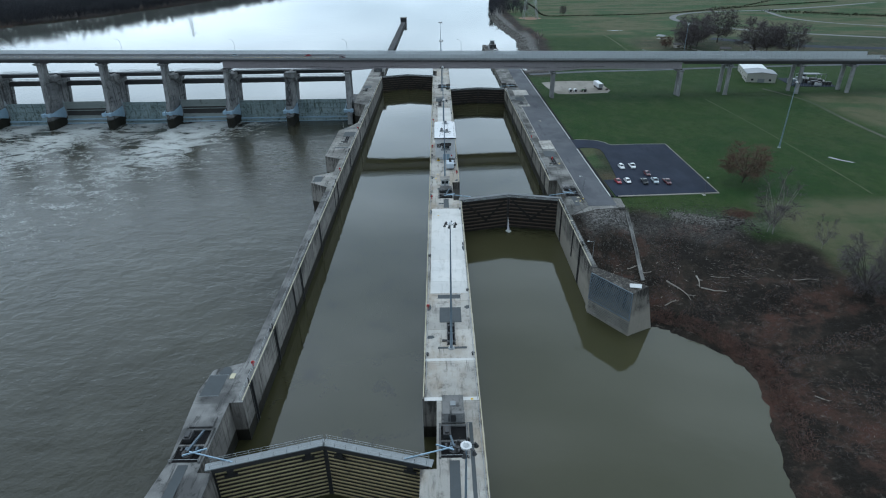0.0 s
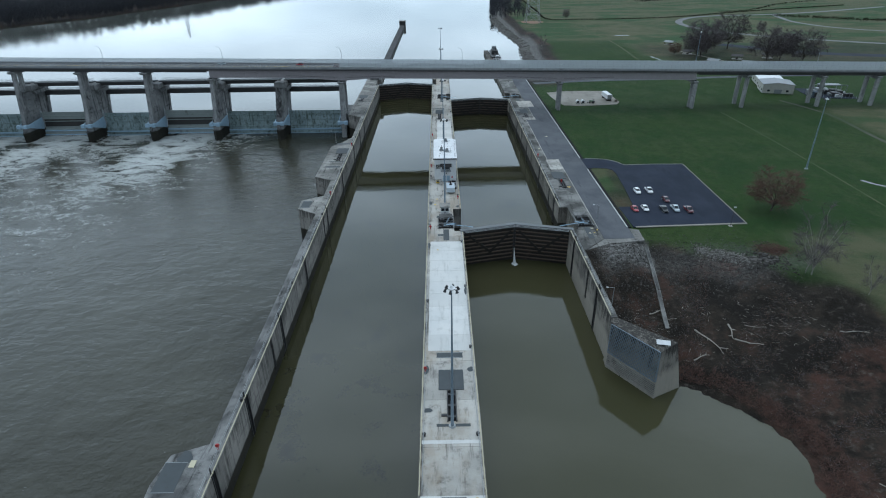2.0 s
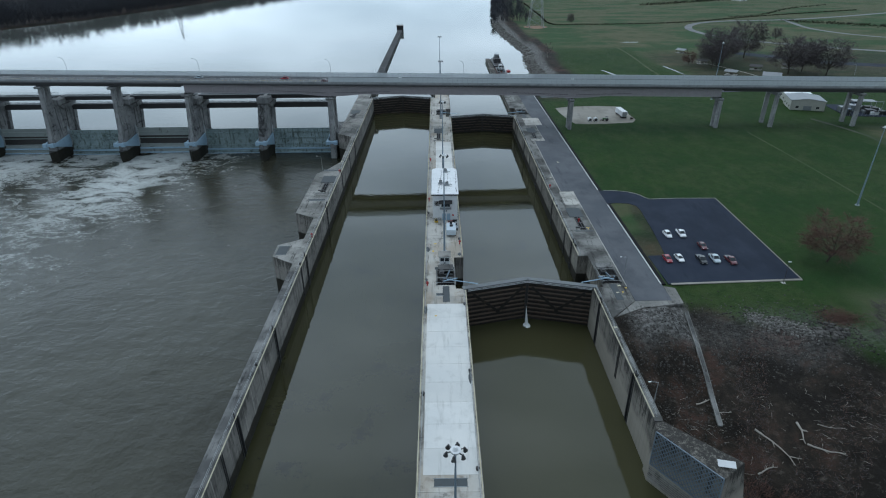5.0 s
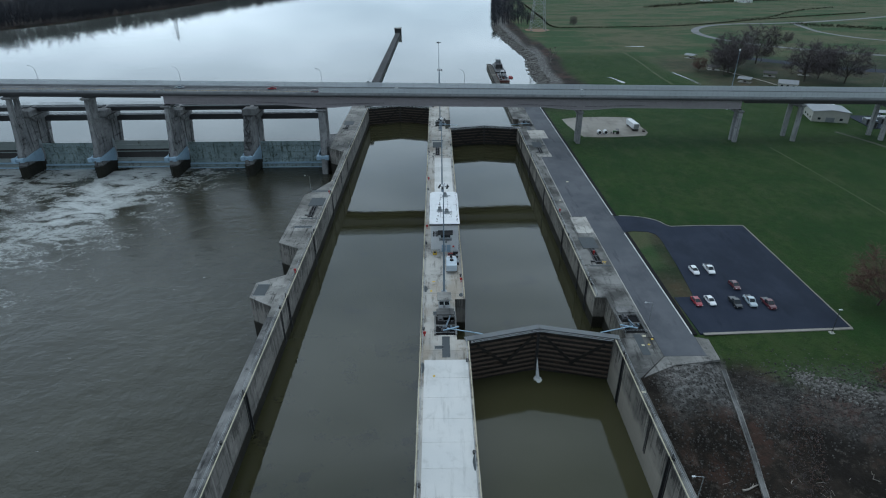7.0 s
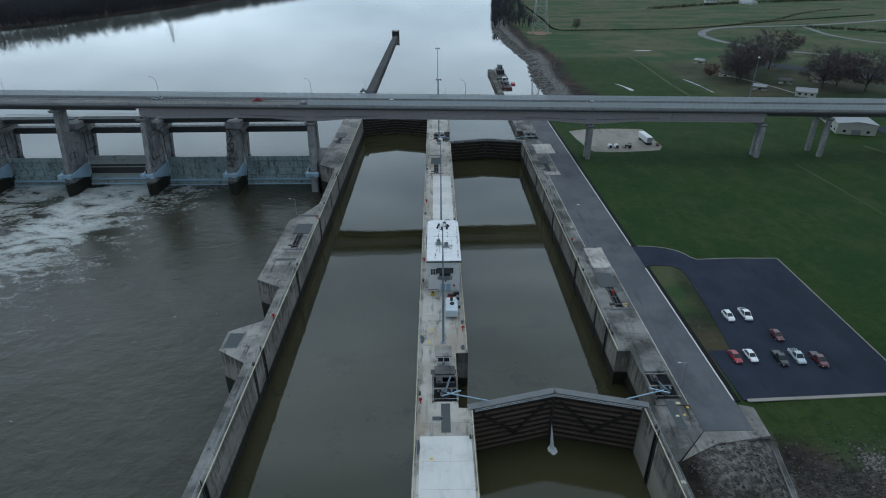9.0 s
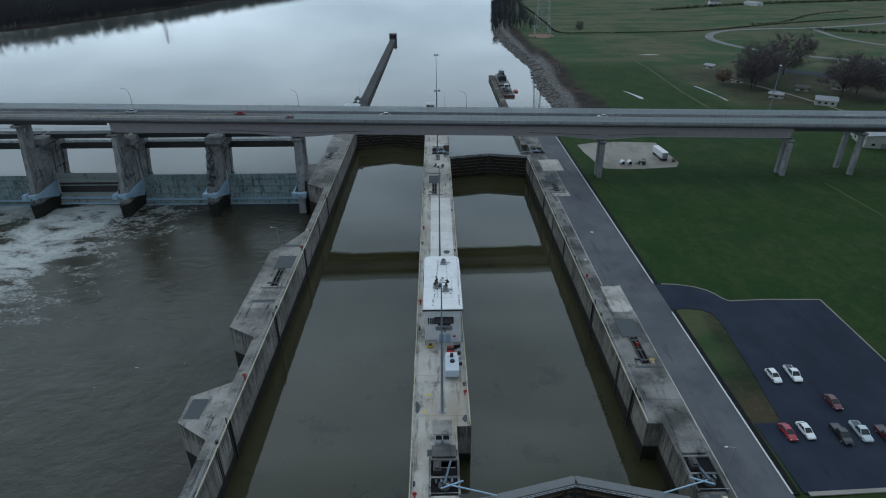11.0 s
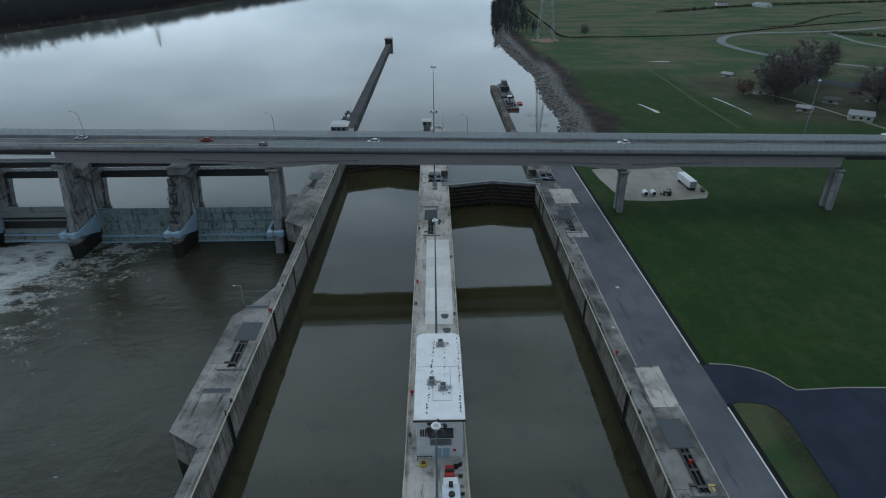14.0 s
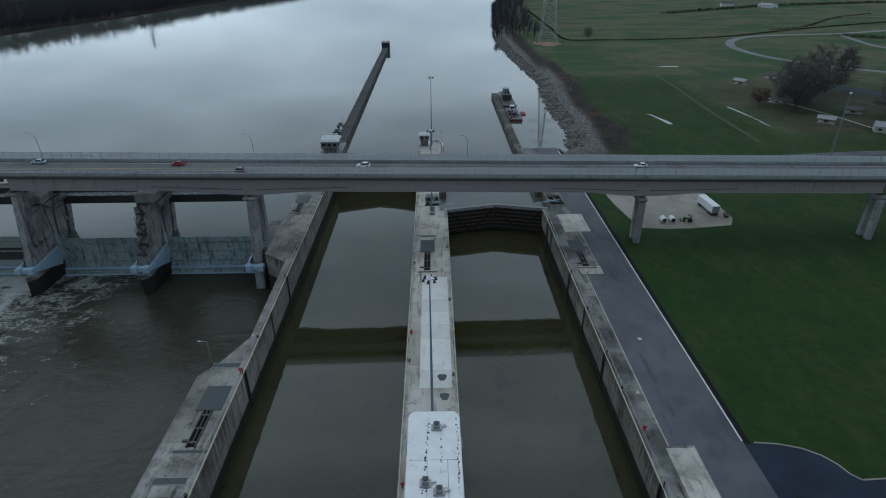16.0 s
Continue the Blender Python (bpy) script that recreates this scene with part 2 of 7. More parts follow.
def asphalt(name, a, b, patch):
    n = Nodes(name)
    k = n.mix(n.ramp(n.noise(0.08, 5), 0.35, 0.65), a, b)
    k = n.mix(n.math("MULTIPLY", n.ramp(n.noise(0.035, 7, 0.68, (1, 0.6, 1)), 0.5, 0.64), 0.6), k, patch)
    k = n.mix(n.math("MULTIPLY", n.ramp(n.noise(0.3, 7, 0.68, (1, 0.16, 1)), 0.54, 0.7), 0.75), k, patch)
    k = n.mix(n.math("MULTIPLY", n.noise(8.0, 3), 0.25), k, patch)
    n.bump(n.noise(30.0, 3), 0.3, 0.01)
    return n.done(k, 0.85)


M_ROAD = asphalt("old_asphalt", (0.088, 0.094, 0.106), (0.122, 0.127, 0.139), (0.052, 0.055, 0.064))
M_LOT = asphalt("fresh_asphalt", (0.020, 0.026, 0.043), (0.028, 0.035, 0.054), (0.013, 0.017, 0.028))
M_FARROAD = asphalt("far_road", (0.17, 0.17, 0.178), (0.2, 0.2, 0.205), (0.13, 0.13, 0.135))
M_GRAVEL = asphalt("gravel", (0.25, 0.235, 0.205), (0.31, 0.29, 0.26), (0.16, 0.15, 0.13))


def ground_material():
    n = Nodes("grass_and_soil")
    lawn = n.mix(n.ramp(n.noise(0.035, 5), 0.35, 0.65), (0.015, 0.045, 0.008), (0.028, 0.058, 0.011))
    lawn = n.mix(n.math("MULTIPLY", n.ramp(n.noise(0.018, 8, 0.7, distort=0.8), 0.48, 0.7), 0.6), lawn, (0.062, 0.074, 0.026))
    lawn = n.mix(n.math("MULTIPLY", n.ramp(n.noise(0.35, 8, 0.8), 0.42, 0.62), 0.8), lawn, (0.016, 0.034, 0.008))
    lawn = n.mix(n.math("MULTIPLY", n.ramp(n.noise(0.12, 8, 0.8, (1, 0.5, 1)), 0.46, 0.68), 0.65), lawn, (0.054, 0.066, 0.026))
    lawn = n.mix(n.math("MULTIPLY", n.noise(1.8, 4, 0.7), 0.5), lawn, (0.014, 0.034, 0.006))
    rough = n.mix(n.ramp(n.noise(0.012, 6, 0.65, (1, 1.8, 1)), 0.4, 0.56), (0.030, 0.066, 0.022), (0.084, 0.086, 0.046))
    rough = n.mix(n.math("MULTIPLY", n.ramp(n.noise(0.05, 8, 0.75), 0.45, 0.65), 0.75), rough, (0.038, 0.058, 0.022))
    k = n.mix(n.attr("rough"), lawn, rough)
    soil = n.mix(n.ramp(n.noise(0.09, 7, 0.7), 0.4, 0.62), (0.013, 0.0108, 0.0088), (0.032, 0.026, 0.020))
    soil = n.mix(n.ramp(n.noise(0.045, 8, 0.72, (1.0, 1.0, 1)), 0.5, 0.66), soil, (0.062, 0.032, 0.024))
    soil = n.mix(n.math("MULTIPLY", n.ramp(n.noise(0.5, 8, 0.82), 0.52, 0.70), 0.7), soil, (0.12, 0.105, 0.088))
    k = n.mix(n.attr("bank"), k, soil)
    stone = n.mix(n.ramp(n.noise(0.9, 6, 0.75), 0.4, 0.65), (0.06, 0.058, 0.055), (0.24, 0.235, 0.225))
    k = n.mix(n.attr("stone"), k, stone)
    n.bump(n.noise(1.6, 8, 0.7), 0.7, 0.5)
    return n.done(k, 0.95)


M_GROUND = ground_material()
M_RIVER = water("tail_water", (0.031, 0.030, 0.020), (0.041, 0.040, 0.028), 0.12, (0.33, 0.62, 1.15), foam=True, ior=1.35)
M_CHAMBER = water("chamber_water", (0.032, 0.031, 0.014), (0.038, 0.037, 0.018), 0.02, (0.5, 0.02, 1.0), patches=(0.011, 0.010, 0.007), ior=1.6)
M_POOL = water("upper_pool", (0.07, 0.075, 0.065), (0.08, 0.085, 0.075), 0.03, (0.35, 0.022, 0.8))
M_APPROACH = water("approach_water", (0.047, 0.046, 0.022), (0.054, 0.052, 0.027), 0.02, (0.5, 0.035, 1.0), ior=1.45)


# ---- mesh helpers ----
class Geo:
    """Collects verts and faces of one mesh."""

    def __init__(self):
        self.v, self.f = [], []

    def put(self, verts, faces):
        o = len(self.v)
        self.v += [tuple(p) for p in verts]
        self.f += [tuple(i + o for i in f) for f in faces]
        return self

    def box(self, x0, x1, y0, y1, z0, z1):
        p = [(x0, y0, z0), (x1, y0, z0), (x1, y1, z0), (x0, y1, z0), (x0, y0, z1), (x1, y0, z1), (x1, y1, z1), (x0, y1, z1)]
        return self.put(p, [(3, 2, 1, 0), (4, 5, 6, 7), (0, 1, 5, 4), (1, 2, 6, 5), (2, 3, 7, 6), (3, 0, 4, 7)])

    def prism(self, poly, z0, z1, top=None):
        """poly: counter-clockwise; top: another ring for battered sides."""
        top, k = top or poly, len(poly)
        self.put([(x, y, z0) for x, y in poly] + [(x, y, z1) for x, y in top],
                 [tuple(range(k - 1, -1, -1)), tuple(range(k, 2 * k))] + [(i, (i + 1) % k, k + (i + 1) % k, k + i) for i in range(k)])
        return self

    def side(self, poly, x0, x1):
        """A profile in y, z drawn out along x."""
        k = len(poly)
        self.put([(x0, y, z) for y, z in poly] + [(x1, y, z) for y, z in poly],
                 [tuple(range(k - 1, -1, -1)), tuple(range(k, 2 * k))] + [(i, (i + 1) % k, k + (i + 1) % k, k + i) for i in range(k)])
        return self

    def tube(self, a, b, r0, r1=None, n=8, caps=True):
        a, b = Vector(a), Vector(b)
        r1 = r0 if r1 is None else r1
        ax = (b - a).normalized()
        u = ax.orthogonal().normalized()
        w = ax.cross(u)
        ring = [math.cos(2 * math.pi * i / n) * u + math.sin(2 * math.pi * i / n) * w for i in range(n)]
        self.put([a + r0 * d for d in ring] + [b + r1 * d for d in ring],
                 [(i, (i + 1) % n, n + (i + 1) % n, n + i) for i in range(n)]
                 + ([tuple(range(n - 1, -1, -1)), tuple(range(n, 2 * n))] if caps else []))
        return self

    def beam(self, a, b, w, h):
        """A bar of rectangular section from a to b, h along z as nearly as may be."""
        a, b = Vector(a), Vector(b)
        ax = (b - a).normalized()
        up = Vector((0, 0, 1)) if abs(ax.z) < 0.95 else Vector((0, 1, 0))
        s = ax.cross(up).normalized()
        up = s.cross(ax)
        p = [c + i * s * w / 2 + j * up * h / 2 for c in (a, b) for i, j in ((-1, -1), (1, -1), (1, 1), (-1, 1))]
        return self.put(p, [(3, 2, 1, 0), (4, 5, 6, 7), (0, 1, 5, 4), (1, 2, 6, 5), (2, 3, 7, 6), (3, 0, 4, 7)])

    def mesh(self, name, mat, bevel=0.0, smooth=False):
        me = bpy.data.meshes.new(name)
        me.from_pydata(self.v, [], self.f)
        if bevel:
            bm = bmesh.new()
            bm.from_mesh(me)
            bmesh.ops.recalc_face_normals(bm, faces=bm.faces)
            sharp = [e for e in bm.edges if len(e.link_faces) == 2 and e.calc_face_angle(0) > 0.6]
            bmesh.ops.bevel(bm, geom=sharp, offset=bevel, segments=1, affect="EDGES", clamp_overlap=True)
            bm.to_mesh(me)
            bm.free()
        me.materials.append(mat)
        if smooth:
            for p in me.polygons:
                p.use_smooth = True
        me.update()
        return me


def part(name, geo, mat, parent, label="", bevel=0.0, smooth=False, kind=""):
    me = geo if isinstance(geo, bpy.types.Mesh) else geo.mesh(name, mat, bevel, smooth)
    ob = new(name, me)
    ob.parent = parent
    return tagged(ob, label, kind=kind)


def thing(name, label, category, at=(0, 0, 0), rz=0.0, group="", kind=""):
    ob = new(name)
    ob.empty_display_size = 0.5
    ob.matrix_basis = pose(*at, 0, 0, rz)
    return tagged(ob, label, category, group, kind)


def solid(name, geo, mat, label, category, bevel=0.0, group="", kind="", smooth=False):
    return tagged(new(name, geo.mesh(name, mat, bevel, smooth)), label, category, group, kind)


# ---- levels and the plan ----
LOW, MAIN, AUX, UP = -12.75, -10.2, -9.5, -2.5
LW, CL, CR, RW = -41.0, -5.7, 5.8, 39.7     # faces of the river wall, both of the centre wall, the land wall
BED = -16.0


# ---- water ----
def sheet(name, xs, ys, z, mat, label, category="water", foam=None):
    nx, ny = len(xs), len(ys)
    g = Geo()
    g.v = [(x, y, z) for y in ys for x in xs]
    g.f = [(j * nx + i, j * nx + i + 1, (j + 1) * nx + i + 1, (j + 1) * nx + i) for j in range(ny - 1) for i in range(nx - 1)]
    ob = solid(name, g, mat, label, category, kind="structure")
    if foam:
        a = ob.data.attributes.new("foam", "FLOAT", "POINT")
        a.data.foreach_set("value", [foam(x, y) for x, y, _ in g.v])
    return ob


def foam_at(x, y):
    """Boil below the raised dam gates, thinning downstream."""
    d = 346 - y
    if d < 0:
        return 0.0
    boil = sum(w * math.exp(-(((x + d * 0.08) - c) / (10 + d * 0.12)) ** 2) for c, w in ((-142, 1.7), (-107, 0.2), (-177, 0.3), (-212, 1.2), (-247, 0.5), (-282, 1.1)))
    drift = 0.40 * math.exp(-d / 240.0) * (1 / (1 + math.exp((x + 95 + d * 0.12) / 14)))
    return min(0.9, boil * (1.05 * math.exp(-d / 24.0) + 0.30 * math.exp(-d / 80.0)) + drift + 0.16)


river_ys = [-900, -400, -150] + list(range(-60, 348, 4)) + [349]
river_xs = [-1400, -900, -600] + list(range(-480, -40, 5)) + [-41.0]
sheet("water", river_xs, river_ys, LOW, M_RIVER, "brown turbulent river water below the dam", foam=foam_at)
sheet("water", [-41.0, LW - 0.05, CL + 4, CR - 4, 70, 140, 1500], [-900, -200, 50, 72], LOW, M_APPROACH, "still green-brown water below the lock gates")

sheet("water", [LW - 0.05, -20.0, CL + 4], [72, 76], LOW, M_APPROACH, "still water against the main lower gate")


def gated(name, left, right, lo, hi, z, mat, label):
    """Water between two pairs of gates, or from a gate on to open water; lo and hi: (y at the heels, y at the mitre)."""
    mid = (left + right) / 2
    g = Geo()
    g.v = [(left, lo[0], z), (mid, lo[1], z), (right, lo[0], z), (right, hi[0], z), (mid, hi[1], z), (left, hi[0], z)]
    g.f = [(0, 1, 4, 5), (1, 2, 3, 4)]
    return solid(name, g, mat, label, "water", kind="structure")


gated("water", CR - 3.5, RW + 3.6, (72, 72), (186.0, 190.2), LOW, M_APPROACH, "still green-brown water in the lower approach")
sheet("water", [RW + 3.6, 60, 90], [72, 130, 184], LOW, M_APPROACH, "still water along the bank")
gated("water", LW - 3, CL + 3.5, (70.8, 75.8), (409.0, 415.0), MAIN, M_CHAMBER, "smooth murky water in the main lock chamber")
gated("water", CR - 3.5, RW + 3.6, (186.6, 190.8), (364.0, 368.2), AUX, M_CHAMBER, "smooth murky water in the small lock chamber")
gated("water", LW - 8, CL + 5.7, (410.0, 416.0), (900, 900), UP, M_POOL, "calm grey water above the main lock")
gated("water", 0.0, 52.0, (364.8, 370.2), (900, 900), UP, M_POOL, "calm grey water above the small lock")
sheet("water", [-2500, -900, LW - 8], [349.4, 520, 900], UP, M_POOL, "calm grey river water above the dam")
sheet("water", [52, 300, 2500], [380, 520, 900], UP, M_POOL, "calm grey river water by the bank")
sheet("water", [-2500, -900, LW - 8, 0, 52, 300, 2500], [900, 2000, 6000], UP, M_POOL, "calm grey river water upstream")

# ---- ground: one sheet, with the banks ----
SHORE = [(20, -700), (44, -60), (55, 20), (64, 66), (67.5, 80), (71, 94), (74, 104), (73, 110), (67, 119), (60, 126.5), (54, 129), (46, 133), (40.5, 137)]
SHORE_UP = [(40.5, 433), (52, 434), (63, 437), (70, 466), (68, 500), (68.5, 532), (75, 588), (70, 660), (67, 726), (66, 820), (92, 1137), (230, 1900), (600, 3200), (900, 6000)]


def seg_dist(px, py, line):
    best = np.full(px.shape, 1e9)
    for (ax, ay), (bx, by) in zip(line, line[1:]):
        dx, dy = bx - ax, by - ay
        u = np.clip(((px - ax) * dx + (py - ay) * dy) / (dx * dx + dy * dy), 0, 1)
        best = np.minimum(best, np.hypot(px - ax - u * dx, py - ay - u * dy))
    return best


def inside(px, py, poly):
    hit = np.zeros(px.shape, bool)
    for (ax, ay), (bx, by) in zip(poly, poly[1:] + poly[:1]):
        cross = (ay > py) != (by > py)
        hit ^= cross & (px < (bx - ax) * (py - ay) / ((by - ay) or 1e-9) + ax)
    return hit


def smooth01(t):
    t = np.clip(t, 0, 1)
    return t * t * (3 - 2 * t)


def land_height(px, py, jitter=True):
    px, py = np.asarray(px, float), np.asarray(py, float)
    dn, du = seg_dist(px, py, SHORE), seg_dist(px, py, SHORE_UP)
    land = inside(px, py, SHORE + SHORE_UP + [(6000, 6000), (6000, -700)])
    rise = np.interp(dn, [0, 4, 12, 30, 48, 60], [-12.3, -10.6, -8.8, -5.0, -0.6, -0.12])
    zup = np.interp(du, [0, 6, 16, 24], [-2.9, -1.6, -0.3, -0.12])
    z = np.where(py < 300, rise, zup)
    wet = np.where(py < 300, np.interp(dn, [0, 10], [-12.3, -15]), np.interp(du, [0, 8], [-2.9, -6]))
    z = np.where(land, z, wet)
    # the fill between the land wall, the road's end and the bank
    fill = (px < 62) & (py > 130) & (py < 182)
    w = fill * (1 - smooth01((px - 55) / 7))
    z = z * (1 - w) + w * np.interp(py, [132, 150, 164, 171.5], [-12, -8, -2.2, -0.2])
    z = np.where((px < 48.5) & (py > 177) & (py < 433.5), -17.0, z)
    if jitter:
        wob = np.array([noise.noise(Vector((a * 0.11, b * 0.11, 0))) + 0.5 * noise.noise(Vector((a * 0.4, b * 0.4, 3))) for a, b in zip(px.ravel(), py.ravel())]).reshape(px.shape)
        slope = (z < -0.5) & (z > -13)
        z = z + np.where(slope, wob * 0.7, 0)
    return z, land, dn, du


def spread(a, b, step, out_lo, out_hi, grow=1.25):
    core = list(np.arange(a, b + 0.01, step))
    s, v, hi = step, b, []
    while v < out_hi:
        s *= grow
        v += s
        hi.append(v)
    s, v, lo = step, a, []
    while v > out_lo:
        s *= grow
        v -= s
        lo.append(v)
    return lo[::-1] + core + hi


gx = np.array(spread(41.5, 125, 1.4, 41.5, 6000, 1.09)[0:])
gy = np.array(spread(40, 185, 1.4, -700, 6000, 1.09))
PX, PY = np.meshgrid(gx, gy)
PZ, land, DN, DU = land_height(PX, PY)
g = Geo()
nx = len(gx)
g.v = list(zip(PX.ravel().tolist(), PY.ravel().tolist(), PZ.ravel().tolist()))
g.f = [(j * nx + i, j * nx + i + 1, (j + 1) * nx + i + 1, (j + 1) * nx + i) for j in range(len(gy) - 1) for i in range(nx - 1)]
ground = solid("ground", g, M_GROUND, "green winter grass with bare brown river banks", "ground", kind="structure", smooth=True)
wob = np.array([noise.noise(Vector((a * 0.06, b * 0.06, 7))) for a, b in zip(PX.ravel(), PY.ravel())]).reshape(PX.shape)
bank = np.where(PY < 300, 1 - smooth01((DN + wob * 10 - 46) / 6), 1 - smooth01((DU + wob * 8 - 26) / 6))
bank = np.where((PX < 62) & (PY > 110) & (PY < 178), 1.0, bank)
stone = np.where(PY > 300, 0.85 * (1 - smooth01((DU + wob * 6 - 14) / 5)), 0.28 * np.exp(-((PY - 166 - wob * 6 + (PX - 75) * 0.12) / 6.0) ** 2) * smooth01((PX - 60) / 5) * (1 - smooth01((PX - 100) / 8)))
apron = smooth01((PY - 163 - wob * 7 + (PX - 50) * 0.1) / 6) * (1 - smooth01((PY - 178) / 2)) * smooth01((PX - 44) / 4) * (1 - smooth01((PX - 60.5) / 2))
stone = np.maximum(stone, 0.75 * apron)
bank = np.maximum(bank, 0.55 * smooth01((PX - 172 - wob * 14) / 22) * smooth01((PY - 436 + wob * 12) / 25) * (1 - smooth01((PY - 560 - wob * 14) / 20)))
rough = smooth01((PY + wob * 3 - 603) / 5) + smooth01((PX - 203 - wob * 4) / 8) * (PY < 335)
rough = np.maximum(rough, smooth01((PX - 100) / 10) * (1 - smooth01((PY - 175) / 12)))
rough = np.maximum(rough, 0.95 * smooth01((PX - 166 - wob * 8) / 14) * smooth01((PY - 432 + wob * 10) / 25))
rough = np.maximum(rough, 0.85 * ((PX < 70) & (PY > 187) & (PY < 243)))
bank = np.maximum(bank, 0.6 * smooth01((wob + 0.15 + (PX - 62) * 0.08) / 0.35) * ((PX < 70) & (PX > 59) & (PY > 187) & (PY < 243)))
for key, val in (("bank", bank), ("stone", stone), ("rough", np.clip(rough, 0, 1))):
    ground.data.attributes.new(key, "FLOAT", "POINT").data.foreach_set("value", np.clip(val, 0, 1).ravel().tolist())

# far side of the river
LEFT_SHORE = [(-900, 300), (-690, 520), (-560, 778), (-500, 900), (-478, 1000), (-450, 1100), (-415, 1312), (-300, 1800), (0, 2600), (250, 3300)]
g = Geo()
inner = [(x, y) for x, y in LEFT_SHORE]
for back, z in ((-6, -4.0), (0, -2.4), (8, -0.5), (60, 0.2), (6000, 0.5)):
    g.v += [(x - back, y + back * 0.4, z) for x, y in inner]
k = len(inner)
g.f = [(r * k + i, r * k + i + 1, (r + 1) * k + i + 1, (r + 1) * k + i) for r in range(4) for i in range(k - 1)]
far_ground = solid("ground", g, M_GROUND, "far wooded river bank", "ground", kind="structure")
for key, val in (("bank", 1.0), ("stone", 0.0), ("rough", 1.0)):
    far_ground.data.attributes.new(key, "FLOAT", "POINT").data.foreach_set("value", [val if key != "bank" or i < 4 * k else 0.4 for i in range(5 * k)])


# ---- lock walls: monoliths with open joints ----
def at_y(line, y):
    for (y0, x0), (y1, x1) in zip(line, line[1:]):
        if y0 <= y <= y1:
            return x0 + (x1 - x0) * (y - y0) / (y1 - y0 or 1)
    return line[-1][1] if y > line[-1][0] else line[0][1]


def lock_wall(name, label, left, right, y0, y1, step, mat, top_mat, z1=0.0, gap=0.05):
    """left and right: outlines as (y, x)."""
    wall = thing(name, label, "lock wall", kind="structure")
    ks = sorted({round(v, 3) for v in [y0 + step * i for i in range(int((y1 - y0) / step) + 1)] + [y1]})
    for a, b in zip(ks, ks[1:]):
        if b - a < 0.5:
            continue
        inner = [v for v in sorted({p[0] for p in left + right}) if a + 0.02 < v < b - 0.02]
        stops = [a + gap / 2] + inner + [b - gap / 2]
        poly = [(at_y(right, y), y) for y in stops] + [(at_y(left, y), y) for y in reversed(stops)]
        part("monolith", Geo().prism(poly, BED, z1 - 0.12), mat, wall)
        cap = [(x + (-0.0 if i < len(stops) else 0.0), y) for i, (x, y) in enumerate(poly)]
        part("deck_slab", Geo().prism(cap, z1 - 0.115, z1), M_MUDDY if top_mat is M_APRON and b < 205 and poly[0][0] < 0 else top_mat, wall)
    return wall


river_l = [(-60, -50.5), (64, -50.5), (72, -49.5), (90, -51), (96.4, -50), (98.8, -44.0), (200.8, -44.0), (205.4, -51), (212.6, -51.2), (217, -44.0), (232.8, -44.0), (237, -51), (276, -51), (281, -47.5), (290, -43.4), (327.5, -43.6), (333, -51), (446, -51)]
river_r = [(-60, LW), (69.4, LW), (69.5, -43.6), (86.4, -43.6), (86.5, LW), (408.4, LW), (408.5, -43.4), (425.9, -43.4), (426, LW), (446, LW)]
lock_wall("wall_river", "weathered concrete river wall of the main lock", river_l, river_r, -60, 446, 12.2, M_CHAMBERWALL, M_APRON)
centre_l = [(-60, CL), (69.4, CL), (69.5, -2.9), (86.4, -2.9), (86.5, CL), (408.4, CL), (408.5, -3.0), (425.9, -3.0), (426, CL), (440, CL), (447, -2.5)]
centre_r = [(-60, CR), (185.9, CR), (186, 3.0), (203.4, 3.0), (203.5, CR), (363.4, CR), (363.5, 3.0), (380.9, 3.0), (381, CR), (440, CR), (447, 2.8)]
lock_wall("wall_centre", "pale concrete centre wall between the two locks", centre_l, centre_r, -60, 447, 12.1, M_CHAMBERWALL, M_CENTREDECK)
land_l = [(137, RW), (185.9, RW), (186, 42.6), (203.4, 42.6), (203.5, RW), (363.4, RW), (363.5, 42.6), (380.9, 42.6), (381, RW), (434, RW)]
land_r = [(137, 41.4), (171.9, 41.4), (172, 41.8), (179, 49.0), (434, 49.0)]
lock_wall("wall_approach", "stained concrete approach wall below the small lock", land_l, land_r, 137, 185.9, 12.2, M_WALL, M_LANDDECK)
lock_wall("wall_land", "stained concrete land wall of the small lock", land_l, land_r, 185.9, 434, 12.0, M_LANDWALL, M_LANDDECK)

# prow of the land wall
prow = [(RW, 136.95), (39.2, 134.6), (47.2, 123.4), (52.2, 126.8), (47, 131.5), (41.4, 136.95)]
foot = [(39.2, 136.95), (39.0, 133.9), (47.1, 122.3), (55.2, 126.2), (50.5, 133), (41.6, 136.95)]
nose = thing("wall_prow", "angled concrete prow ending the land wall", "lock wall", kind="structure")
part("monolith", Geo().prism(foot, BED, 0.0, top=prow), M_WALL, nose, bevel=0.12)


# ---- yellow-edged coping, rails and posts along the faces ----
def edge_rail(label, x, y0, y1, side, posts, group):
    r = thing("edge_rail", label, "railing", group=group)
    part("coping", Geo().box(x - 0.075, x + 0.075, y0, y1, 0.004, 0.16), M_EDGE, r, "worn yellow-white painted edge")
    px = x + side * 0.5
    for z in (0.55, 1.05):
        part("rail", Geo().tube((px, y0, z), (px, y1, z), 0.035, n=5), M_GALV, r)
    me = Geo().tube((0, 0, 0), (0, 0, 1.08), 0.05, n=5).mesh("post", M_GALV)
    k = int((y1 - y0) / posts)
    for i in range(k + 1):
        part("post", me, None, r).location = (px, y0 + (y1 - y0) * i / k, 0)
    return r


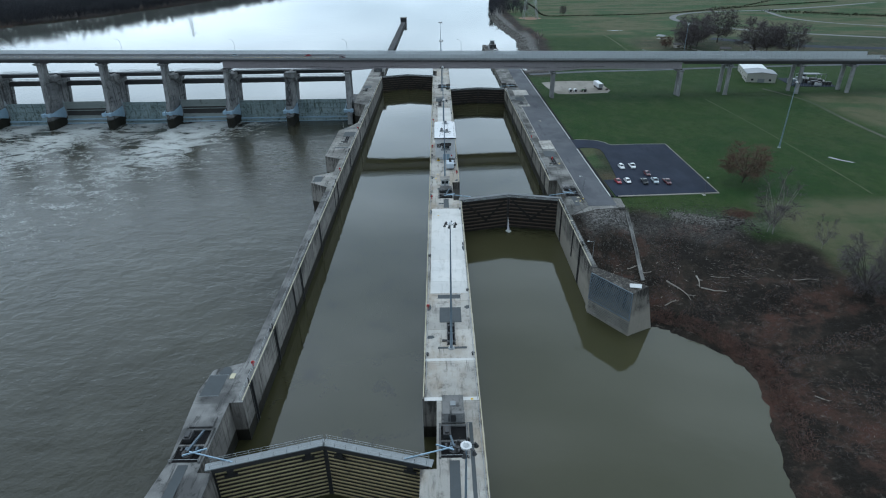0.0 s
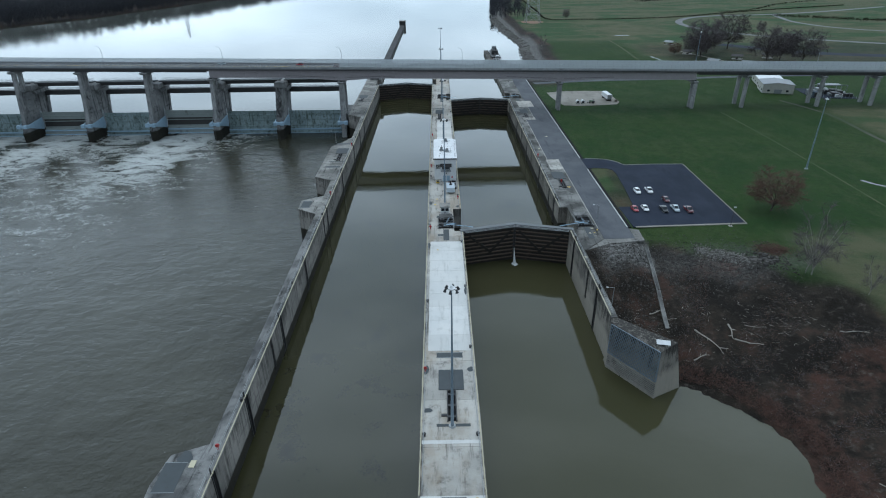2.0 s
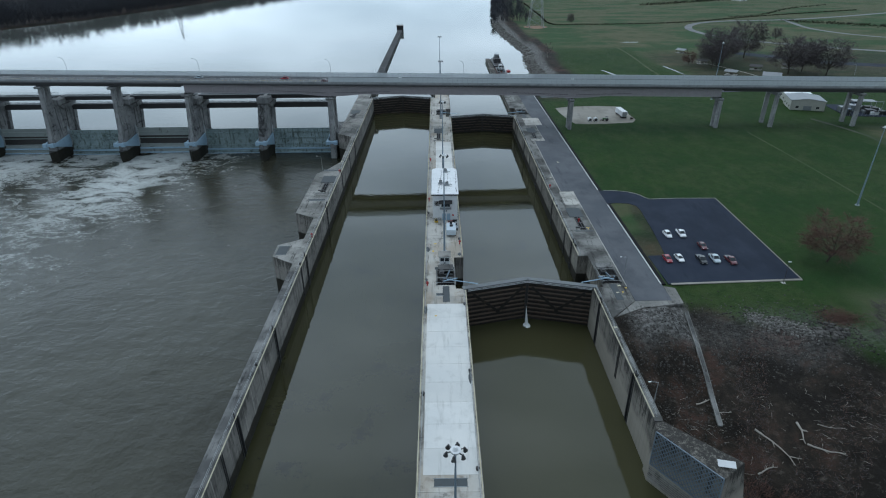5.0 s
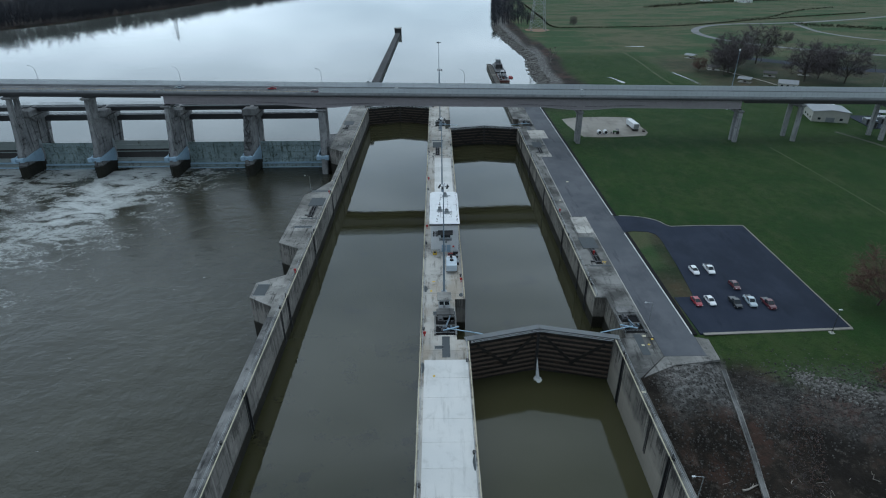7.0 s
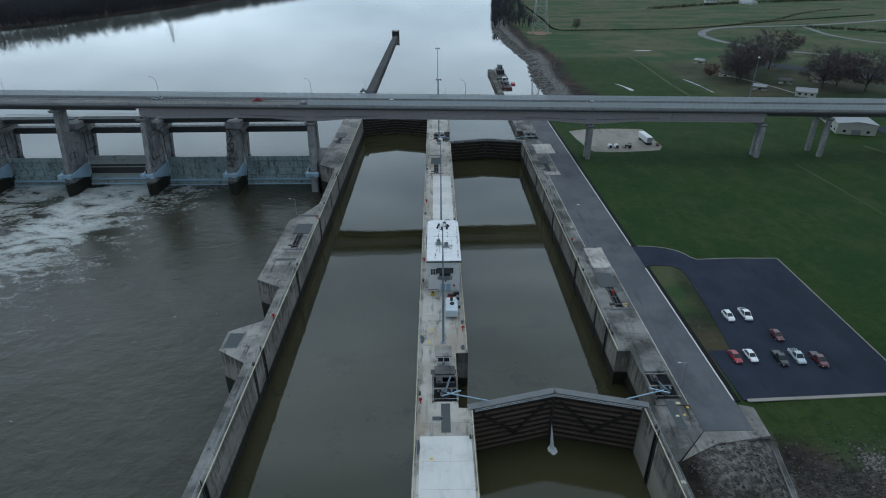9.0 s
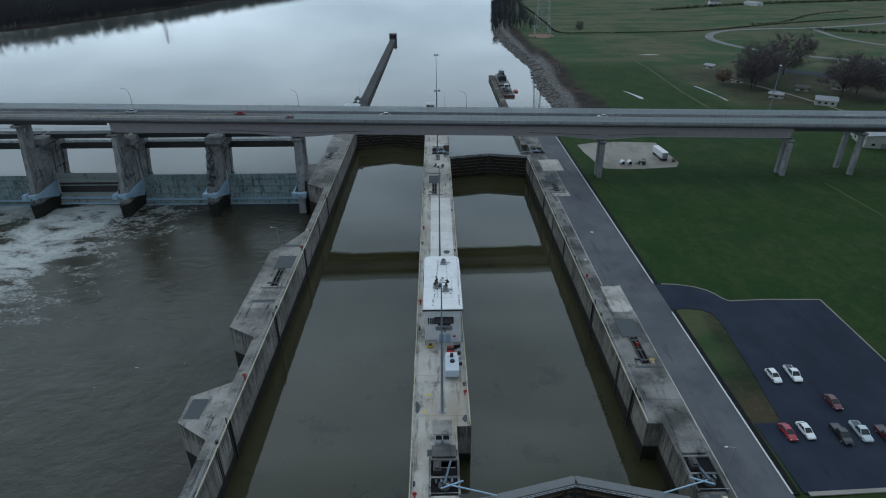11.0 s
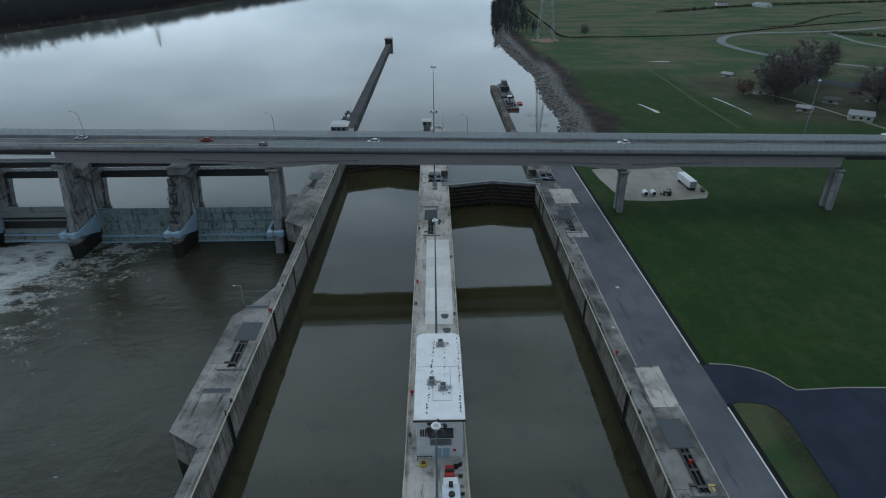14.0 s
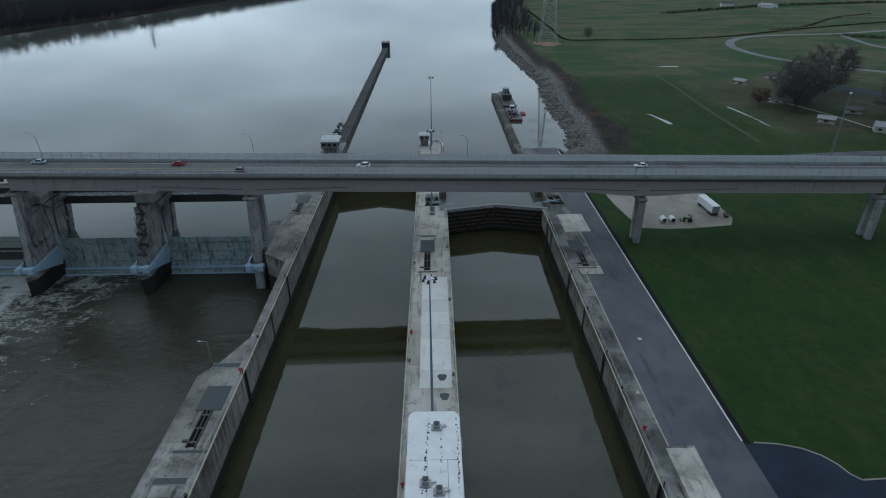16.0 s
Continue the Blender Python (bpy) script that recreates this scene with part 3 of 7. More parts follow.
edge_rail("white-yellow edge and pipe rail on the river wall", LW - 0.2, 87, 408, -1, 4.0, "edge rails")
edge_rail("white-yellow edge and pipe rail on the centre wall", CL + 0.2, 87, 408, 1, 4.0, "edge rails")
edge_rail("white-yellow edge and pipe rail on the centre wall", CR - 0.2, 204, 363, -1, 4.0, "edge rails")
edge_rail("white-yellow edge and pipe rail on the centre wall", CR - 0.2, -30, 185, -1, 4.0, "edge rails")
edge_rail("white-yellow edge and pipe rail on the land wall", RW + 0.2, 204, 363, 1, 4.0, "edge rails")
edge_rail("white-yellow edge and pipe rail on the approach wall", RW + 0.2, 138, 185, 1, 4.0, "edge rails")

# ---- upstream guide walls ----
gw = thing("guide_wall", "long dark concrete guide wall reaching upstream", "guide wall", kind="structure")
for i in range(26):
    y = 446.2 + i * 11.9
    part("monolith", Geo().box(-46.4, -41.2, y, y + 11.8, BED, 0.0), M_GUIDE, gw, bevel=0.1)
for y in (470, 520, 570, 620, 680):
    part("lamp_post", Geo().tube((-45.8, y, 0), (-45.8, y, 9), 0.09, 0.05, 6), M_GALV, gw)
head = thing("guide_wall_tower", "square dark concrete tower ending the guide wall", "tower")
part("shaft", Geo().box(-47.4, -40.2, 748, 757, -6, 4.2), M_GUIDE, head, bevel=0.2)
part("cap", Geo().box(-47.8, -39.8, 747.6, 757.4, 4.2, 4.6), M_APRON, head)
part("beacon_post", Geo().tube((-45.6, 753, 4.6), (-45.6, 753, 9), 0.12, 0.08, 6), M_GALV, head)
part("beacon_post", Geo().tube((-42, 754, 4.6), (-42, 754, 8), 0.12, 0.08, 6), M_GALV, head)
gr = thing("guide_wall", "short concrete guide wall above the small lock", "guide wall", kind="structure")
for i in range(10):
    y = 434.2 + i * 11.5
    part("monolith", Geo().box(38.9, 42.4, y, y + 11.4, BED, 0.0), M_WALL, gr, bevel=0.1)

# ---- service road, lot and paths ----
solid("road", Geo().box(49.05, 58.6, 179, 434, -0.6, 0.02), M_ROAD, "grey asphalt service road along the land wall", "road", kind="structure")
solid("road_end", Geo().prism([(49.05, 178.9), (42.2, 172), (50, 175.8), (61, 177.6), (61.5, 185), (58.7, 186), (58.6, 178.95)], -0.6, 0.0), M_APRON, "worn concrete edge at the end of the road", "pavement", kind="structure")
line = Geo()
for a, b in ((187, 241), (255, 430)):
    line.box(58.3, 58.6, a, b, 0.02, 0.12)
solid("kerb", line, M_WHITELINE, "white painted kerb along the service road", "kerb", kind="structure")
solid("road", Geo().box(44.4, 49.05, 254.2, 317.2, 0.003, 0.02), M_ROAD, "asphalt strip widening the road to the wall", "road", kind="structure")
solid("kerb", Geo().box(48.8, 49.05, 186, 254, 0.002, 0.08).box(44.15, 44.4, 254, 317, 0.002, 0.08).box(48.8, 49.05, 317.4, 346, 0.002, 0.08), M_DECK, "pale concrete joint between wall and road", "kerb", kind="structure")
# shade along the road's grass edge, painted as flat black strips
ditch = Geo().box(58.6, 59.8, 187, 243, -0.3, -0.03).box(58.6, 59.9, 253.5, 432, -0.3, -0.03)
solid("kerb", ditch, M_SHADE, "flat dark strip painting the shade beside the service road", "gutter", kind="structure")
solid("parking_lot", Geo().prism([(58.62, 254.2), (58.62, 242)] + [(62, 242.6), (66.3, 242.0), (68.3, 240), (68.6, 236), (67.4, 220), (65.6, 204), (64.6, 203.2), (60.2, 203.0), (60.6, 187.2), (97.4, 188.8), (98.7, 245.7), (85.6, 246.1), (75.1, 245.6), (73.8, 246.9), (72.9, 249.1), (71.3, 251.1), (68.7, 252.8), (64.7, 254.0), (60.6, 254.4)], -0.4, 0.0), M_LOT, "fresh dark asphalt parking lot", "parking lot", kind="structure")
border = Geo()
rim = [(60.6, 254.6), (64.7, 254.15), (68.7, 252.95), (71.3, 251.25), (72.9, 249.25), (73.8, 247.05), (75.1, 245.75), (85.6, 246.25), (98.9, 245.9), (97.6, 188.6), (61.3, 187.0)]
for a, b in zip(rim, rim[1:]):
    border.beam((*a, -0.02), (*b, -0.02), 0.3 if a[1] > 190 else 0.8, 0.2)
solid("kerb", border, M_GRAVEL, "pale gravel edge round the parking lot", "kerb", kind="structure")
solid("gravel_yard", Geo().prism([(65.8, 380), (66.4, 368), (68.5, 353), (70.2, 347.2), (78, 346.2), (86, 346.4), (93, 347.4), (100.5, 348.4), (103.6, 354), (103.2, 368), (103.4, 382), (88, 384), (74, 383)], -0.3, -0.02), M_GRAVEL, "pale gravel yard under the bridge", "gravel yard", kind="structure")


def ribbon(pts, width, z, mat, label, category="road", name="road"):
    g = Geo()
    for i, (x, y) in enumerate(pts):
        a, b = pts[max(0, i - 1)], pts[min(len(pts) - 1, i + 1)]
        d = Vector((b[0] - a[0], b[1] - a[1])).normalized()
        g.v += [(x - d.y * width / 2, y + d.x * width / 2, z), (x + d.y * width / 2, y - d.x * width / 2, z)]
    g.f = [(2 * i, 2 * i + 1, 2 * i + 3, 2 * i + 2) for i in range(len(pts) - 1)]
    return solid(name, g, mat, label, category, kind="structure")


def curve_pts(ctrl, k=8):
    out = []
    for i in range(len(ctrl) - 1):
        p0, p1, p2, p3 = ctrl[max(0, i - 1)], ctrl[i], ctrl[i + 1], ctrl[min(len(ctrl) - 1, i + 2)]
        for s in range(k):
            t = s / k
            out.append(tuple(0.5 * (2 * b + (c - a) * t + (2 * a - 5 * b + 4 * c - d) * t * t + (3 * b - a - 3 * c + d) * t ** 3) for a, b, c, d in zip(p0, p1, p2, p3)))
    return out + [ctrl[-1]]


M_TRACK = asphalt("worn_grass_track", (0.045, 0.062, 0.022), (0.085, 0.09, 0.045), (0.035, 0.058, 0.016))
M_TRACK2 = asphalt("ditch_grass", (0.06, 0.065, 0.045), (0.09, 0.09, 0.068), (0.03, 0.05, 0.018))
ribbon(curve_pts([(640, 900), (520, 845), (434, 816), (360, 808), (318, 790), (290, 755), (280, 712), (291, 660), (330, 610), (400, 560), (520, 500)]), 8, 0.02, M_FARROAD, "pale country road bending through the fields")
ribbon(curve_pts([(434, 812), (425, 780), (416, 720), (440, 660), (520, 600)]), 6, 0.03, M_FARROAD, "pale lane between the fields")
ribbon(curve_pts([(62, 408), (104, 414.7), (153, 416.7), (202, 421), (300, 424), (500, 420)]), 5.5, 0.0, M_ROAD, "grey access road beneath the bridge")
ribbon(curve_pts([(256, 566), (274, 548), (292, 528), (330, 505), (420, 480)]), 15, -0.03, M_LOT, "dark paved lot among the trees", "parking lot", "parking_lot")
ribbon(curve_pts([(170, 746), (163, 661), (164, 578), (158.5, 498), (157, 440)]), 1.9, -0.05, M_TRACK, "faint worn track through the meadow", "path", "path")
ribbon(curve_pts([(151, 328), (152, 288), (152, 250), (151, 200), (150, 185)]), 0.8, -0.05, M_TRACK, "faint worn track across the lawn", "path", "path")
ribbon(curve_pts([(196, 352), (203, 330), (205, 313), (201, 272), (199, 200)]), 2.2, -0.05, M_TRACK2, "grey grass-grown ditch beside the field", "ditch", "ditch")
ribbon(curve_pts([(206, 530), (213, 510), (222, 480), (228, 446), (232, 420)]), 1.6, 0.0, M_GRAVEL, "narrow pale path between the pavilions", "path", "path")


# ---- mitre gates ----
def gate_leaf(a, b, top, bottom, reach, kind_label, group, ribs, mats, thick=0.3, rails=True):
    """A leaf from its heel a to its mitre end b (x, y); ribs on the downstream side."""
    a, b = Vector((*a, 0)), Vector((*b, 0))
    d = (b - a)
    length = d.length
    leaf = thing("mitre_gate_leaf", kind_label, "lock gate", at=(a.x, a.y, top), rz=math.degrees(math.atan2(d.y, d.x)), group=group)
    s = -1.0 if d.x > 0 else 1.0           # local y of the downstream side
    h = top - bottom
    m_skin, m_rib, m_walk = mats
    lo, hi = sorted((0.0, -s * 0.7))
    part("skin_plate", Geo().box(0, length, lo, hi, -h, -0.1), m_skin, leaf, bevel=0.04)
    w0, w1 = sorted((s * 0.85, -s * 0.72))
    part("walkway", Geo().box(-0.8, length + 0.05, w0, w1, -0.1, 0.12), m_walk, leaf, "grey-green steel walkway plate")
    r0, r1 = sorted((0.0, s * reach))
    for i in range(ribs):
        z = -0.95 - i * (h - 1.4) / ribs
        part("rib", Geo().box(0.25, length - 0.35, r0, r1, z - (0.22 if m_rib is M_TIMBER else thick), z), m_rib, leaf)
    for x in (0.05, length - 0.42):
        part("quoin_post", Geo().box(x, x + 0.38, r0, r1, -h, -0.1), M_STEELD, leaf)
    part("top_girder", Geo().box(0.2, length - 0.2, *sorted((s * 0.62, s * 0.84)), -1.0, -0.12), M_STEELD, leaf)
    if m_rib is M_GATERIB:
        trim = Geo().box(0.4, length - 0.3, *sorted((s * 0.85, s * 0.92)), -0.72, -0.62).box(0.4, length - 0.3, *sorted((s * 0.85, s * 0.92)), -0.28, -0.20)
        for i in range(int(length / 0.8)):
            trim.beam((0.5 + i * 0.8, s * 0.89, -0.66 if i % 2 else -0.24), (1.3 + i * 0.8, s * 0.89, -0.24 if i % 2 else -0.66), 0.09, 0.06)
        part("edge_lattice", trim, M_WHITE, leaf, "pale lattice strip under the walkway")
        part("brace", Geo().beam((length * 0.12, s * (reach + 0.04), -2.2), (length * 0.55, s * (reach + 0.04), -h * 0.62), 0.12, 0.75), M_GATEDARK, leaf)
        part("brace", Geo().beam((length * 0.92, s * (reach + 0.04), -2.2), (length * 0.5, s * (reach + 0.04), -h * 0.62), 0.12, 0.75), M_GATEDARK, leaf)
    for u in (0.16, 0.84) if m_rib is not M_GATERIB else ():
        x = length * u
        g = Geo().box(x - 0.55, x + 0.55, *sorted((s * 0.7, s * 1.0)), -2.1, -1.0).box(x - 1.1, x + 1.1, *sorted((s * 0.7, s * 0.95)), -2.6, -2.0)
        part("bumper", g, M_BLACK, leaf, "black rubber bumper block")
    for side in ((s * 0.78, -s * 0.65) if rails else ()):
        for z in (0.65, 1.15):
            part("rail", Geo().tube((0, side, z), (length - 0.1, side, z), 0.03, n=5), M_GALV, leaf)
        for i in range(10):
            x = 0.1 + i * (length - 0.3) / 9
            part("post", Geo().tube((x, side, 0.12), (x, side, 1.15), 0.04, n=5), M_GALV, leaf)
    return leaf


M_WALK = paint("worn_walkway_plate", (0.145, 0.155, 0.16), 0.6, 0.1, (0.06, 0.055, 0.05), 0.5)
GATE_AUX = (M_GATEDARK, M_GATERIB, M_WALK)


def gate_pair(x0, x1, y, rise, top, bottom, label, group, ribs, mats, reach=0.5):
    mid = (x0 + x1) / 2
    gate_leaf((x0, y), (mid - 0.03, y + rise), top, bottom, reach, label, group, ribs, mats, rails=mats is GATE_MAIN)
    gate_leaf((x1, y), (mid + 0.03, y + rise), top, bottom, reach, label, group, ribs, mats, rails=mats is GATE_MAIN)


GATE_MAIN = (M_GATEDARK, M_TIMBER, M_STEELG)
gate_pair(-41.6, -4.3, 70.4, 5.0, 0.5, LOW - 2, "closed mitre gate leaf with pale timber-faced ribs", "main lower gate", 15, GATE_MAIN, 0.2)
gate_pair(5.6, 40.2, 186.2, 4.4, 0.1, LOW - 2, "closed dark wet mitre gate leaf with horizontal ribs", "small lower gate", 10, GATE_AUX, 0.45)
gate_pair(5.4, 41.2, 364.4, 4.2, 0.0, BED, "closed dark upper mitre gate leaf", "small upper gate", 10, GATE_AUX)
gate_pair(-41.4, -4.8, 409.4, 6.0, 0.0, BED, "closed dark upper mitre gate leaf of the main lock", "main upper gate", 10, GATE_AUX)

# water jets leaking at the mitre of the small gate
M_FOAM = Nodes("white_water").done((0.7, 0.72, 0.72), 0.5)
g = Geo()
random.seed(5)
for i in range(26):
    y, x = 189.2 - i * 0.05, 22.9 + random.uniform(-0.12, 0.12)
    g.tube((22.9, 189.5, -8.2), (x + random.uniform(-0.35, 0.35), 187.3 - random.uniform(0, 1.0), LOW - 0.05), 0.025, 0.05, 5)
for i in range(60):
    a, r = random.uniform(0, 6.28), random.uniform(0, 1) ** 0.7 * 0.9
    x, y = 22.9 + r * math.cos(a), 186.6 + 1.3 * r * math.sin(a)
    g.prism([(x + random.uniform(0.1, 0.35) * math.cos(k * 1.05), y + random.uniform(0.1, 0.3) * math.sin(k * 1.05)) for k in range(6)], LOW - 0.05, LOW + random.uniform(0.02, 0.12))
solid("water_jet", g, M_FOAM, "white water leaking through the closed gate", "water jet", kind="stuff")


# ---- gate machinery on the walls ----
def gate_machine(at, sx, label):
    """Sector arm, strut and pit; sx: +1 where the lock lies towards +x. The strut leads to the gate."""
    m = thing("gate_machinery", label, "machinery", at=at, group="gate machinery")
    # the pit is not sunk: a black plate on the deck paints its shade
    part("pit", Geo().box(-2.6, 2.6, -1.2, 6.4, 0.004, 0.05), M_SHADE, m, "flat black plate for the shade in the machinery pit")
    part("frame", Geo().box(-2.7, -2.3, -1.4, 6.6, 0.02, 0.45).box(2.3, 2.7, -1.4, 6.6, 0.02, 0.45).box(-2.3, 2.3, 2.1, 2.5, 0.02, 0.4).box(-2.3, 2.3, 5.9, 6.3, 0.02, 0.4), M_MUDDY, m, "dark concrete kerbs round the pit")
    part("sector_wheel", Geo().tube((0, 0.5, 0.2), (0, 0.5, 0.5), 1.1, 1.1, 18).tube((0, 0.5, 0.5), (0, 0.5, 1.0), 0.4, 0.3, 12), M_STEELD, m)
    part("arm", Geo().beam((0, 0.5, 0.9), (sx * 1.2, 5.4, 0.9), 0.34, 0.3), M_MACH, m, "blue-grey steel arm")
    part("strut", Geo().beam((0.2 * sx, 0.5, 0.8), (sx * 8.6, -1.9, 0.75), 0.19, 0.2), M_STEELB, m, "pale blue strut leading to the gate")
    part("strut_brace", Geo().beam((-0.6 * sx, -0.4, 0.8), (sx * 3.2, 1.1, 0.8), 0.22, 0.24), M_STEELB, m)
    part("hatch_plate", Geo().box(-0.9, 0.9, -9.5, -1.8, 0.004, 0.05), M_GRATE, m, "steel cover plates")
    part("motor_box", Geo().box(-1.9, -0.5, 3.0, 5.2, 0.05, 1.2).box(-1.6, -0.8, 3.3, 4.9, 1.2, 1.5), M_STEELD, m, bevel=0.08)
    part("slab", Geo().box(-2.2, 2.2, 6.7, 9.4, 0.02, 0.5), M_MUDDY, m, "dark concrete cover slab", bevel=0.06)
    part("rail", Geo().box(-2.6, 2.6, -1.5, -1.44, 0.98, 1.04).box(-2.6, -2.54, -1.5, -1.44, 0.05, 1.0).box(2.54, 2.6, -1.5, -1.44, 0.05, 1.0), M_GALV, m)
    for i in range(4):
        part("drive_gear", Geo().box(-1.6 + i * 0.9, -1.2 + i * 0.9, 0.9, 1.7, 0.05, 0.6 + 0.15 * (i % 2)), (M_STEELD, M_MACH)[i % 2], m, bevel=0.04)
    return m


gate_machine((0.2, 73, 0), -1, "blue-grey gate machinery on the centre wall")
gate_machine((-46.6, 73, 0), 1, "blue-grey gate machinery on the river wall")
gate_machine((0.4, 189, 0), 1, "blue-grey gate machinery beside the small lock")
gate_machine((45.4, 189, 0), -1, "blue-grey gate machinery on the land wall")
gate_machine((0.4, 369, 0), 1, "blue-grey upper gate machinery on the centre wall")
gate_machine((45.6, 369, 0), -1, "blue-grey upper gate machinery on the land wall")


def control_booth(at, w, d, h, label):
    b = thing("control_booth", label, "booth", at=at, group="control booths")
    part("wall", Geo().box(-w / 2, w / 2, -d / 2, d / 2, 0, h), M_WHITE, b, bevel=0.06)
    part("roof", Geo().box(-w / 2 - 0.35, w / 2 + 0.35, -d / 2 - 0.35, d / 2 + 0.35, h, h + 0.25), M_APRON, b, "flat weathered grey roof", bevel=0.08)
    for sx in (-1, 1):
        part("window", Geo().box(sx * w * 0.23 - w * 0.19, sx * w * 0.23 + w * 0.19, -d / 2 - 0.03, -d / 2 + 0.03, h * 0.45, h * 0.85), M_GLASS, b)
        part("window", Geo().box(sx * w / 2 - 0.03, sx * w / 2 + 0.03, -d * 0.35, d * 0.35, h * 0.45, h * 0.85), M_GLASS, b)
    part("air_conditioner", Geo().box(-0.3, 0.3, -d / 2 - 0.45, -d / 2 - 0.03, h * 0.2, h * 0.42), M_GALV, b, bevel=0.04)
    return b


bk = thing("machinery_house", "small grey concrete machinery house on the wall", "machinery house", at=(0.2, 82.0, 0))
part("wall", Geo().box(-1.7, 1.7, -2.2, 2.2, 0, 2.5), M_PIER, bk, bevel=0.08)
part("roof", Geo().box(-2.0, 2.0, -2.5, 2.5, 2.5, 2.8), M_MUDDY, bk, bevel=0.08)
part("door", Geo().box(-0.5, 0.5, -2.25, -2.17, 0.05, 2.1), M_STEELD, bk)
part("roof_hatch", Geo().box(-0.5, 0.5, -0.6, 0.6, 2.8, 3.0), M_STEELG, bk)
control_booth((0.2, 200.5, 0), 2.9, 3.0, 2.6, "small white control booth with dark windows")
booth = thing("operations_house", "grey concrete house on a raised pedestal", "house", at=(-45.6, 430, 0))
part("pedestal", Geo().box(-3, 3, -3.4, 3.4, 0, 3.4), M_PIER, booth, bevel=0.15)
part("cabin", Geo().box(-3.8, 3.8, -4.2, 4.2, 3.4, 6.6), M_PIER, booth, bevel=0.2)
for sx in (-2.4, 0, 2.4):
    part("window", Geo().box(sx - 0.8, sx + 0.8, -4.24, -4.16, 4.5, 5.8), M_GLASS, booth)
part("roof", Geo().prism([(-4.4, -4.8), (4.4, -4.8), (4.4, 4.8), (-4.4, 4.8)], 6.6, 7.5, top=[(-3.2, -3.6), (3.2, -3.6), (3.2, 3.6), (-3.2, 3.6)]), M_GALV, booth, "pale hipped metal roof")
b2 = thing("operations_house", "small grey tower house above the upper gate", "house", at=(-3.2, 440.2, 0))
part("pedestal", Geo().box(-1.7, 1.7, -1.9, 1.9, 0, 3.0), M_PIER, b2, bevel=0.12)
part("cabin", Geo().box(-2.2, 2.2, -2.4, 2.4, 3.0, 5.4), M_PIER, b2, bevel=0.12)
for sx in (-1.0, 1.0):
    part("window", Geo().box(sx - 0.6, sx + 0.6, -2.44, -2.36, 3.8, 4.9), M_GLASS, b2)
part("roof", Geo().prism([(-2.6, -2.8), (2.6, -2.8), (2.6, 2.8), (-2.6, 2.8)], 5.4, 6.0, top=[(-1.8, -2), (1.8, -2), (1.8, 2), (-1.8, 2)]), M_GALV, b2, "pale hipped metal roof")


# ---- high masts ----
def mast_meshes():
    pole = Geo()
    for i in range(5):
        pole.tube((0, 0, i * 6.0), (0, 0, i * 6.0 + 6.0), 0.32 - i * 0.045, 0.32 - (i + 1) * 0.045, 10, caps=i in (0, 4))
    return pole.mesh("pole", M_MAST, smooth=False)


POLE = mast_meshes()
LAMP = Geo().tube((0, 0, -0.30), (0, 0, 0.12), 0.29, 0.15, 10).tube((0, 0, 0.12), (0, 0, 0.3), 0.16, 0.12, 8).mesh("floodlight", M_STEELD)
RING = Geo().tube((0, 0, -0.12), (0, 0, 0.12), 0.62, 0.62, 14).tube((0, 0, 0.12), (0, 0, 0.55), 0.4, 0.15, 10).mesh("head_ring", M_WHITE)
ARM = Geo().beam((0, 0, 0), (0.95, 0, 0), 0.1, 0.1).mesh("arm", M_STEELD)


def high_mast(at, height=30.0, lamps=6, turn=0):
    m = thing("light_mast", "tall blue-grey light mast with floodlights", "light mast", at=at, group="light masts")
    p = part("pole", POLE, None, m)
    p.scale = (1, 1, height / 30)
    part("base_plate", Geo().tube((0, 0, 0), (0, 0, 0.25), 0.75, 0.6, 12), M_GALV, m)
    h = part("head_ring", RING, None, m, "white ring carrying the floodlights")
    h.location = (0, 0, height)
    for i in range(lamps):
        a = turn + math.pi * 2 * i / lamps
        r = part("arm", ARM, None, m)
        r.location, r.rotation_euler = (0, 0, height), (0, 0, a)
        q = part("floodlight", LAMP, None, m)
        q.location, q.rotation_euler = (1.12 * math.cos(a), 1.12 * math.sin(a), height - 0.15), (0.25 * math.sin(a), -0.25 * math.cos(a), 0)
    return m


for x, y, h in ((0.9, 46, 30.5), (0.35, 102.4, 30.4), (0.25, 207.4, 30.0), (0.35, 263.5, 31.5), (0.3, 362, 29.5), (0.25, 439.7, 31.6)):
    high_mast((x, y, 0), h, 6, 0.3)
high_mast((145.7, 238.5, -0.1), 27.7, 4, 0.5)
high_mast((163, 398, -0.1), 32.0, 4, 0.1)

# ---- operations building on the centre wall ----
ob = thing("operations_building", "white two-storey operations building with flat roof", "building", at=(0.75, 242.3, 0))
body = [(-4.1, -12.6), (4.1, -12.6), (4.1, 10.4), (3.3, 11.6), (-3.3, 11.6), (-4.1, 10.4)]
part("wall", Geo().prism(body, 0, 9.0), M_WHITE, ob, "white painted walls", bevel=0.05)
roof = [(-4.5, -12.9), (4.5, -12.9), (4.5, 10.6), (4.2, 11.5), (3.4, 12.1), (-3.4, 12.1), (-4.2, 11.5), (-4.5, 10.6)]
rf = part("roof", Geo().prism(roof, 9.0, 9.5), M_ROOFW, ob, "white membrane roof with dark stains", bevel=0.12)
part("roof_edge", Geo().prism([(-4.56, -13.0), (4.56, -13.0), (4.56, -12.85), (-4.56, -12.85)], 8.95, 9.35), M_STEELD, ob)
part("awning", Geo().side([(-12.6, 7.2), (-14.2, 6.6), (-14.2, 6.4), (-12.6, 6.4)], -1.9, 2.4), M_BLACK, ob, "black awning over the balcony")
bal = part("balcony", Geo().box(-1.7, 2.1, -14.0, -12.6, 4.4, 4.6), M_GALV, ob)
